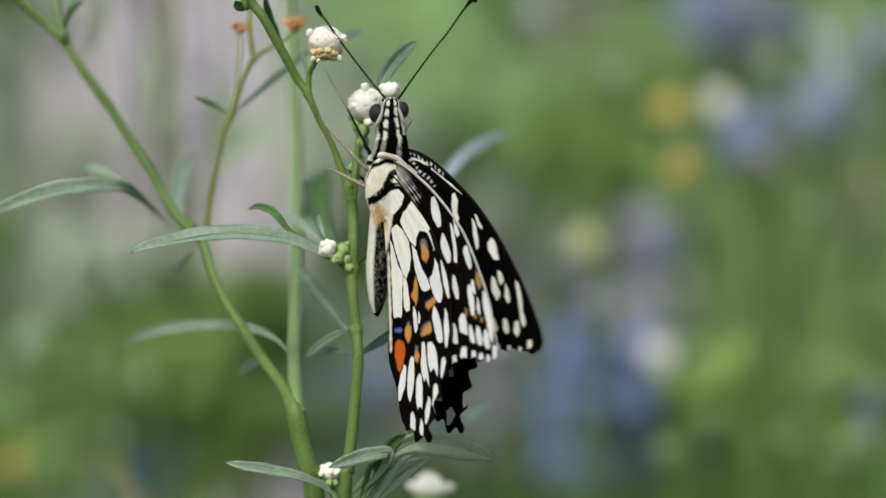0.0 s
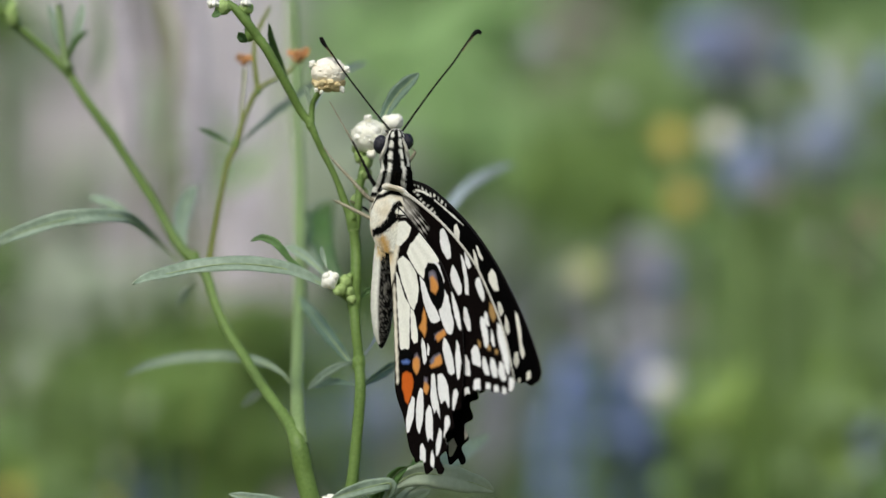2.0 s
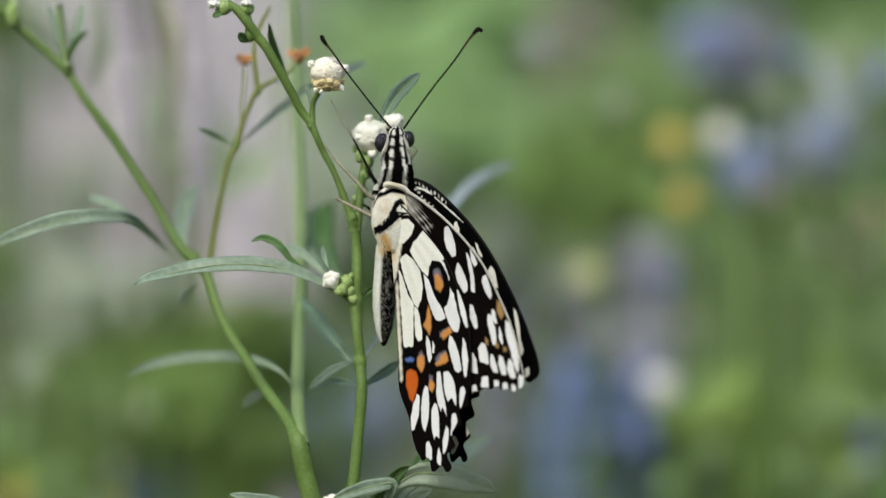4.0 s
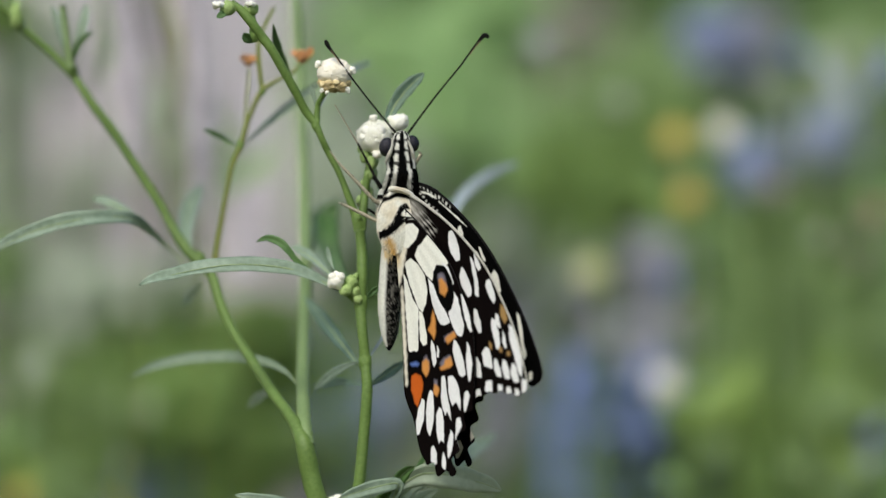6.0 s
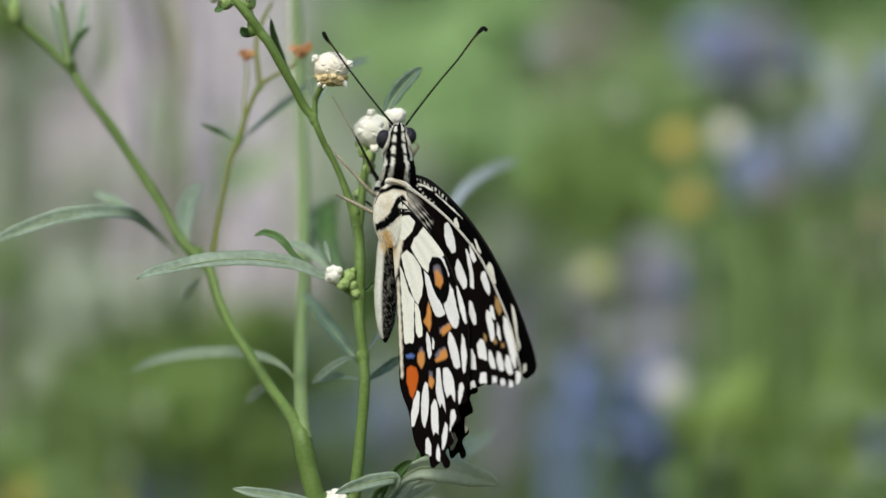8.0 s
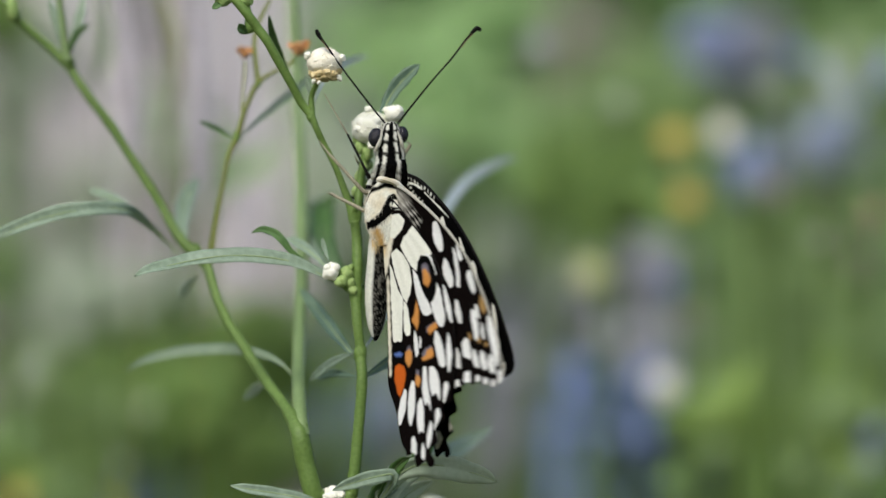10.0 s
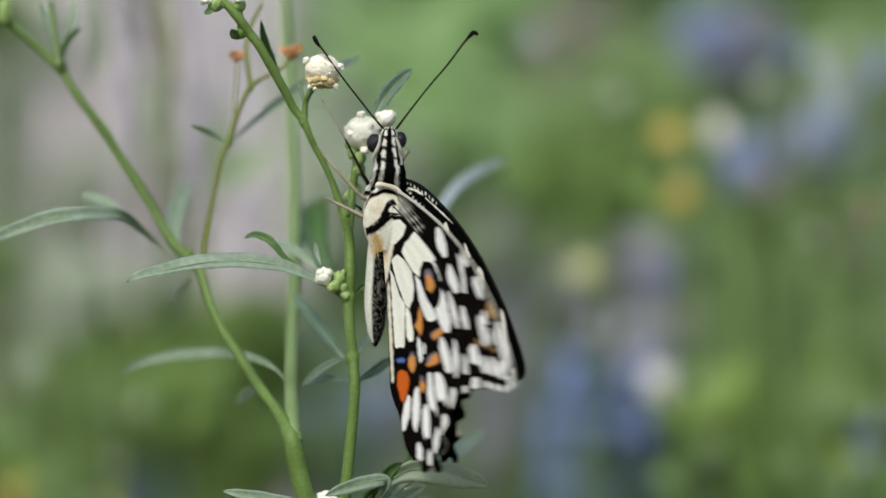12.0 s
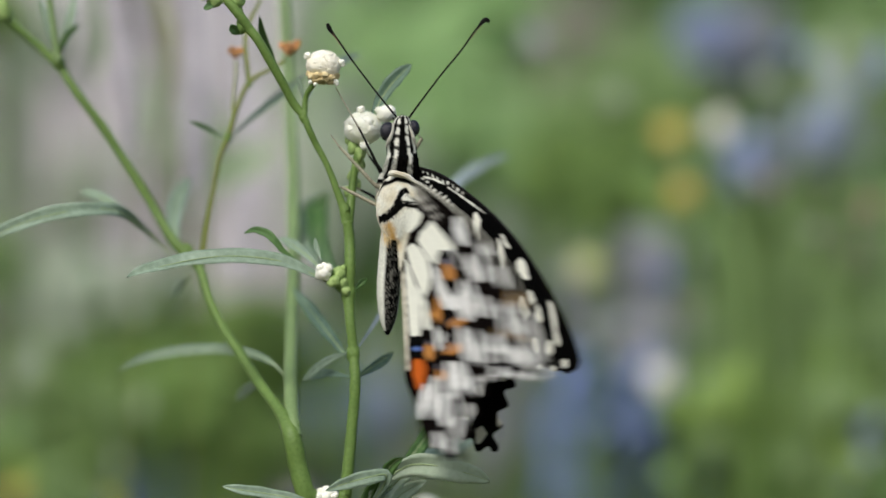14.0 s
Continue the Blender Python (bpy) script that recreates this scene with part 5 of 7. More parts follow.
antennae = []
for pts, club, joints in (
        ([(-0.69, -0.77, 11.69), (-2.1, -2.93, 14.31), (-3.8, -5.57, 17.69), (-5.35, -8.64, 21.43), (-6.47, -10.92, 24.44), (-6.84, -11.93, 25.55)],
         [(-6.76, -11.7, 25.27), (-7.21, -12.34, 26.12), (-7.44, -12.74, 26.78), (-7.68, -13.01, 27.46)], [(-6.15, -10.87, 23.84), (-6.37, -11.71, 24.77), (-6.75, -12.43, 25.81)]),
        ([(0.47, 0.52, 11.52), (2.02, 2.25, 15.46), (4.07, 4.52, 20.38), (6.01, 6.67, 24.67), (7.32, 8.13, 28.07), (7.92, 8.8, 29.47)],
         [(7.87, 8.74, 29.26), (8.23, 9.14, 30.11), (8.67, 9.63, 30.77), (9.16, 10.17, 30.43)], [(7.33, 7.69, 27.02), (7.94, 8.22, 28.4), (8.47, 8.96, 29.69)])):
    feeler = fly_tube("antenna", pts, [0.0002, 0.00017, 0.00016, 0.00016, 0.00017, 0.0002], SHELL, "thin black antenna ending in a curved club")
    fly_tube("antenna_club", club, [0.0002, 0.00034, 0.00042, 0.0003], SHELL, "black club of the antenna", 8, feeler)
    joints = smooth(joints, 19)
    for i in range(9):
        p, q = joints[2 * i], joints[2 * i + 1]
        fly_tube("antenna_joint", [tuple(p), tuple(0.5 * (p + q)), tuple(q)], [0.00008, 0.00013, 0.00008], CLUB, "pale tan joint of the antenna", 6, feeler)
    antennae.append((feeler, Vector(pts[0]) / 1000))
# legs: thigh, shin and foot of each
for hip, knee, ankle, toe, col in (
        ((-1.62, -2.55, 1.78), (-1.92, -3.63, 3.11), (-5.27, -5.85, 9.51), (-8.34, -9.27, 16.25), SHELL),
        ((-0.86, -3.2, -0.87), (-1.32, -4.45, -0.47), (-6.61, -8.84, 5.79), (-9.34, -8.88, 7.93), LEGPALE),
        ((-0.52, -2.82, -4.68), (-0.78, -3.85, -4.15), (-5.95, -8.11, -1.43), (-7.51, -7.59, -1.26), LEGPALE),
        ((0.44, 1.98, 5.65), (1.19, 2.07, 6.29), (2.4, 2.66, 8.41), (0.46, 3.5, 9.02), LEGPALE),
        ((-2.16, 2.84, 1.34), (-5.46, 1.41, 1.1), (-7.57, -0.93, 4.73), (-7.28, -2.11, 5.88), SHELL),
        ((-2.33, 2.64, -1.74), (-5.78, 1.05, -3.02), (-7.65, -2.22, -1.49), (-7.69, -3.16, -1.15), SHELL)):
    k = 1.55 if col is LEGPALE else 1.1
    leg = fly_tube("leg", [hip, knee, tuple(np.array(knee) * 0.5 + np.array(ankle) * 0.5), ankle], [0.0003 * k, 0.00025 * k, 0.00021 * k, 0.00017 * k], col, "slender jointed leg", 8)
    fly_tube("foot", [ankle, tuple(np.array(ankle) * 0.5 + np.array(toe) * 0.5), toe], [0.00018, 0.00014, 0.0001], LEGPALE, "", 7, leg)
fly_tube("proboscis", [(-1.47, -0.14, 10.9), (-3.43, 0.67, 11.73), (-4.83, 1.36, 11.74)], [0.0003, 0.0002, 0.00015], SHELL, "coiled feeding tube reaching into the flower")


def fur():
    """Short hairs over the thorax."""
    rnd = random.Random(11)
    verts, faces, cols = [], [], []
    c0, c1 = np.array((0.22, 0.24, 4.8)), np.array((-0.27, -0.29, -6.42))
    face = np.array(FACING)
    across = -np.cross(face, (0, 0, 1.0))
    for i in range(3600):
        s = rnd.random()
        ang = rnd.uniform(-110, 110)
        if s > 0.42 and abs(ang + 10) < 70:
            continue
        c = c0 + (c1 - c0) * s
        r = np.interp(s, [0, 0.2, 0.45, 0.75, 1], [2.6, 3.2, 3.5, 2.9, 1.9])
        d = face * math.cos(radians(ang)) + across * math.sin(radians(ang))
        root = c + d * r * 0.97
        tip = root + d * rnd.uniform(0.15, 0.55) + np.array((0, 0, -rnd.uniform(0.6, 1.8))) + np.array([rnd.uniform(-0.2, 0.2) for _ in range(3)])
        wide = np.cross(d, (0, 0, 1.0)) * 0.075
        k = len(verts)
        verts += [root + wide, root - wide, root + d * 0.05, tip]
        faces += [(k, k + 1, k + 3), (k + 1, k + 2, k + 3), (k + 2, k, k + 3)]
        base = paint_thorax(s, ang)
        cols += [mixc(base * rnd.uniform(0.6, 1.15), (0.3, 0.24, 0.15), (0.25 if base[0] > 0.1 else 0.02) * rnd.random())] * 4
    # the flank: hairs in the colours of the skin under them, then the loose orange tuft below
    c = np.array((0.35, 0.39, -4.02))
    uv = np.array([(c @ RIGHT + rnd.uniform(-4.0, 4.0), -c[2] + rnd.uniform(-6, 6)) for _ in range(2600)])
    e, h = pleuron_height(uv)
    uv, h = uv[e < 0.97], h[e < 0.97]
    skin = paint_pleuron(uv)
    tuft = np.array([(q @ RIGHT + rnd.gauss(0, 0.45), -q[2] + rnd.uniform(-0.6, 1.6)) for q in [np.array((-0.77, -0.85, -8.41))] * 60])
    uv = np.vstack([uv, tuft])
    h = np.concatenate([h, np.full(len(tuft), c @ FACING + 5.0)])
    skin = np.vstack([skin, np.tile((0.66, 0.5, 0.26), (len(tuft), 1))])
    for i in range(len(uv)):
        loose = i >= len(uv) - len(tuft)
        root = np.array(RIGHT) * uv[i, 0] + np.array((0, 0, -uv[i, 1])) + face * (h[i] - 0.05)
        tip = root + face * rnd.uniform(0.08, 0.2) + np.array((0, 0, -rnd.uniform(0.3, 0.9) * (2.6 if loose else 1))) + np.array(RIGHT) * rnd.uniform(-0.3, 0.25) * (2 if loose else 1)
        wide = np.array(RIGHT) * 0.06
        k = len(verts)
        verts += [root - wide, root + wide, tip]
        faces.append((k, k + 1, k + 2))
        cols += [skin[i] * rnd.uniform(0.8, 1.12)] * 3
    me = mesh_from("fur", np.array(verts) / 1000, faces, BODY, np.array(cols))
    tagged(under(new("fur", me), fly), "short cream and black body hair", kind="stuff")


fur()


# ---- the meadow behind ----
def blades(name, rows, mat, label, category, seed, leaf_len, leaf_wide, parent=None, kind="stuff"):
    """Many small pointed leaves; rows: (centre, spread xyz, count)."""
    rnd = np.random.default_rng(seed)
    vs, fs, off = [], [], 0
    for (cx, cy, cz), (sx, sy, sz), n in rows:
        p = rnd.normal(0, 1, (n, 3))
        p = p / np.linalg.norm(p, axis=1)[:, None] * rnd.uniform(0.2, 1, (n, 1)) ** 0.6 * (sx, sy, sz) + (cx, cy, cz)
        p[:, 2] = np.maximum(p[:, 2], 0.01)
        nn = rnd.normal(0, 0.45, (n, 3)) + (-0.25, -0.6, 0.75)      # blades turn to the light
        nn /= np.linalg.norm(nn, axis=1)[:, None]
        w = np.cross(nn, rnd.normal(0, 1, (n, 3)))
        w /= np.linalg.norm(w, axis=1)[:, None]
        d = np.cross(w, nn)
        ln = leaf_len * rnd.uniform(0.6, 1.4, (n, 1))
        wd = leaf_wide * rnd.uniform(0.6, 1.4, (n, 1))
        a, m1, m2, tip = p, p + d * ln * 0.45 + w * wd * 0.5 - nn * ln * 0.05, p + d * ln * 0.45 - w * wd * 0.5 - nn * ln * 0.05, p + d * ln - nn * ln * 0.15
        mid = p + d * ln * 0.5
        vs.append(np.stack([a, m1, mid, m2, tip], 1).reshape(-1, 3))
        k = off + 5 * np.arange(n)[:, None]
        fs.append(np.vstack([k + [0, 2, 1], k + [0, 3, 2], k + [1, 2, 4], k + [2, 3, 4]]))
        off += 5 * n
    ob = new(name, mesh_from(name, np.vstack(vs), np.vstack(fs), mat, shade=False))
    if parent is not None:
        under(ob, parent)
        return ob
    return tagged(ob, label, category, kind=kind)


def tufts(name, spots_, mat, label, seed, height, count):
    rnd = np.random.default_rng(seed)
    vs, fs, off = [], [], 0
    for x, y, r, h in spots_:
        n = count
        p = rnd.normal(0, 1, (n, 2)) * r * 0.5 + (x, y)
        hh = h * height * rnd.uniform(0.5, 1.1, n)
        lean = rnd.normal(0, 0.18, (n, 2))
        a = rnd.uniform(0, 6.283, n)
        w = np.stack([np.cos(a), np.sin(a)], 1) * rnd.uniform(0.002, 0.004, (n, 1))
        lv = []
        for s_, k in ((0, 1), (0.5, 0.8), (0.85, 0.4)):
            c = p + lean * (hh * s_ ** 2)[:, None]
            z = (hh * s_)[:, None]
            lv += [np.hstack([c - w * k, z]), np.hstack([c + w * k, z])]
        lv.append(np.hstack([p + lean * hh[:, None], hh[:, None]]))
        vs.append(np.stack(lv, 1).reshape(-1, 3))
        k = off + 7 * np.arange(n)[:, None]
        fs += [tuple(q) for q in np.vstack([k + [0, 1, 3, 2], k + [2, 3, 5, 4]])]
        fs += [tuple(q) for q in (k + [4, 5, 6])]
        off += 7 * n
    ob = new(name, mesh_from(name, np.vstack(vs), fs, mat, shade=False))
    return tagged(ob, label, "grass", kind="stuff")


def bush(place, size, mat, label, seed, count=1500, leaf_len=0.035, leaf_wide=0.014, lobes=7):
    """A low bush: stems from one root and a loose crown of small leaves."""
    root = empty("bush", (place[0], place[1], 0))
    tagged(root, label, "bush", "bushes behind the flowers")
    rnd = random.Random(seed)
    rows = []
    for i in range(lobes):
        c = (rnd.uniform(-1, 1) * size[0] * 0.95, rnd.uniform(-1, 1) * size[1] * 0.9, place[2] + rnd.uniform(-0.9, 0.9) * size[2])
        k = rnd.uniform(0.35, 0.7)
        rows.append((c, (size[0] * k, size[1] * k, size[2] * k), count // lobes))
        if i > 2:
            continue
        v_, f_ = tube_arrays([Vector((0, 0, -0.04)), Vector((c[0] * 0.3, c[1] * 0.3, c[2] * 0.5)), Vector(c)], [0.0022, 0.0014, 0.0006], 6, 10)
        under(new("limb", mesh_from("limb", v_, f_, STEM)), root)
    blades("crown", rows, mat, "", "", seed, leaf_len, leaf_wide, root)
    root.children[-1]["kind"] = "stuff"
    return root


def tall_flower(x, y, z, r, mat, label, seed):
    """A single flower on a long stalk with a few leaves."""
    root = empty("meadow_flower", (x, y, 0))
    tagged(root, label, "flower", "meadow flowers")
    v_, f_ = tube_arrays([Vector((0, 0, -0.04)), Vector((0.02 * math.sin(seed), 0.01, z * 0.5)), Vector((0, 0, z))], [0.0016, 0.0011, 0.0007], 7, 14)
    under(new("stem", mesh_from("stem", v_, f_, STEM)), root)
    bm = bmesh.new()
    knob(bm, (0, 0, z), r * 0.8, (1, 0.8, 1), 0.15, 2, seed)
    part("flower_disc", bm, mat, root)
    for i in range(8):
        a = 6.283 * i / 8 + seed
        bm = bmesh.new()
        knob(bm, (math.cos(a) * r * 0.8, -0.2 * r, z + math.sin(a) * r * 0.8), r * 0.36, (1, 0.6, 1), 0.2, 2, seed + i)
        part("petal", bm, mat, root)
    for i in range(4):
        zz = z * (0.35 + 0.13 * i)
        a = i * 2.4 + seed
        sp = [Vector((math.cos(a) * 0.06, math.sin(a) * 0.06, zz + 0.01)), Vector((math.cos(a) * 0.035, math.sin(a) * 0.035, zz + 0.012)), Vector((0.01 * math.sin(seed) * 1.2, 0.006, zz))]
        v_, f_ = leaf_arrays(sp, 0.01, 1.2, n=8)
        under(new("leaf", mesh_from("leaf", v_, f_, BUSH)), root)
    return root


def backdrop_hedge():
    rnd = random.Random(3)
    rows = []
    for i in range(110):
        x = -0.3 + 3.6 * i / 109
        rows.append(((x, 2.95 + rnd.uniform(-0.1, 0.1), rnd.uniform(0.2, 1.05)), (0.17, 0.13, 0.24), 550 if x < 0.7 else 260))
    for i in range(24):
        rows.append(((rnd.uniform(-0.3, 0.6), 2.95, rnd.uniform(0.3, 0.95)), (0.14, 0.1, 0.18), 450))
    blades("hedge", rows, BRIGHT_LEAF, "dense bright green hedge behind the flowers", "hedge", 4, 0.03, 0.016)
    rows = []
    for i in range(140):
        x = -7 + 14.0 * i / 139
        rows.append(((x, 4.2 + rnd.uniform(-0.3, 0.3), rnd.uniform(0.2, 2.0)), (0.5, 0.45, 0.8), 280))
    blades("hedge", rows, BUSH, "tall green hedge far behind the flowers", "hedge", 5, 0.07, 0.035)


backdrop_hedge()

wall = new("garden_wall")
wall.location = (-2.545, 2.6, 0)
tagged(wall, "weathered pinkish-grey plaster wall behind the weeds", "wall", kind="structure")
bm = bmesh.new()
bmesh.ops.create_cube(bm, size=1)
bmesh.ops.scale(bm, vec=(5.0, 0.16, 1.25), verts=bm.verts)
bmesh.ops.translate(bm, vec=(0, 0, 0.6), verts=bm.verts)
bmesh.ops.subdivide_edges(bm, edges=bm.edges, cuts=9, use_grid_fill=True)
for v_ in bm.verts:
    v_.co += Vector((noise.noise(v_.co * 3), noise.noise(v_.co * 3 + Vector((9, 0, 0))), noise.noise(v_.co * 3 + Vector((0, 9, 0))))) * 0.012
part("wall_body", bm, PLASTER, wall)
bm = bmesh.new()
bmesh.ops.create_cube(bm, size=1)
bmesh.ops.scale(bm, vec=(5.06, 0.24, 0.06), verts=bm.verts)
bmesh.ops.translate(bm, vec=(0, 0, 1.26), verts=bm.verts)
bmesh.ops.bevel(bm, geom=list(bm.edges), offset=0.012, segments=2, affect="EDGES")
part("coping", bm, PLASTER, wall)

rnd_ = random.Random(31)
tufts("grass", [(rnd_.uniform(-5, 5), rnd_.uniform(-3.5, 3.8), 0.45, rnd_.uniform(0.4, 1.0)) for i in range(800)], GRASS, "short loose meadow grass on the soil", 7, 0.3, 75)
tufts("tall_grass", [(rnd_.uniform(-1.2, 1.4), rnd_.uniform(1.5, 2.5), 0.2, rnd_.uniform(0.6, 1.0)) for i in range(60)], GRASS, "taller green grass below the bushes", 8, 0.46, 60)


def trunk(x, y, r, label):
    """A slim pale trunk, a little crooked, with two side shoots."""
    root = tagged(empty("tree_trunk", (x, y, 0)), label, "tree trunk", "slim trunks before the wall")
    v_, f_ = tube_arrays([Vector((0, 0, -0.05)), Vector((0.012, 0, 0.45)), Vector((-0.008, 0, 0.9)), Vector((0.02, 0, 1.6))], [r * 1.2, r, r * 0.95, r * 0.8], 14, 40, 0.15)
    under(new("trunk", mesh_from("trunk", v_, f_, PALEBARK)), root)
    for s_, zz in ((1, 0.85), (-1, 1.15)):
        v_, f_ = tube_arrays([Vector((0, 0, zz)), Vector((0.05 * s_, 0.02, zz + 0.2)), Vector((0.07 * s_, 0.03, zz + 0.5))], [r * 0.4, r * 0.3, r * 0.15], 8, 12)
        under(new("shoot", mesh_from("shoot", v_, f_, PALEBARK)), root)


for x, y, r in ((-0.169, 2.2, 0.008), (-0.122, 2.25, 0.015), (-0.205, 2.3, 0.014), (-0.083, 2.1, 0.009)):
    trunk(x, y, r, "slim pale grey-pink tree trunk by the wall")

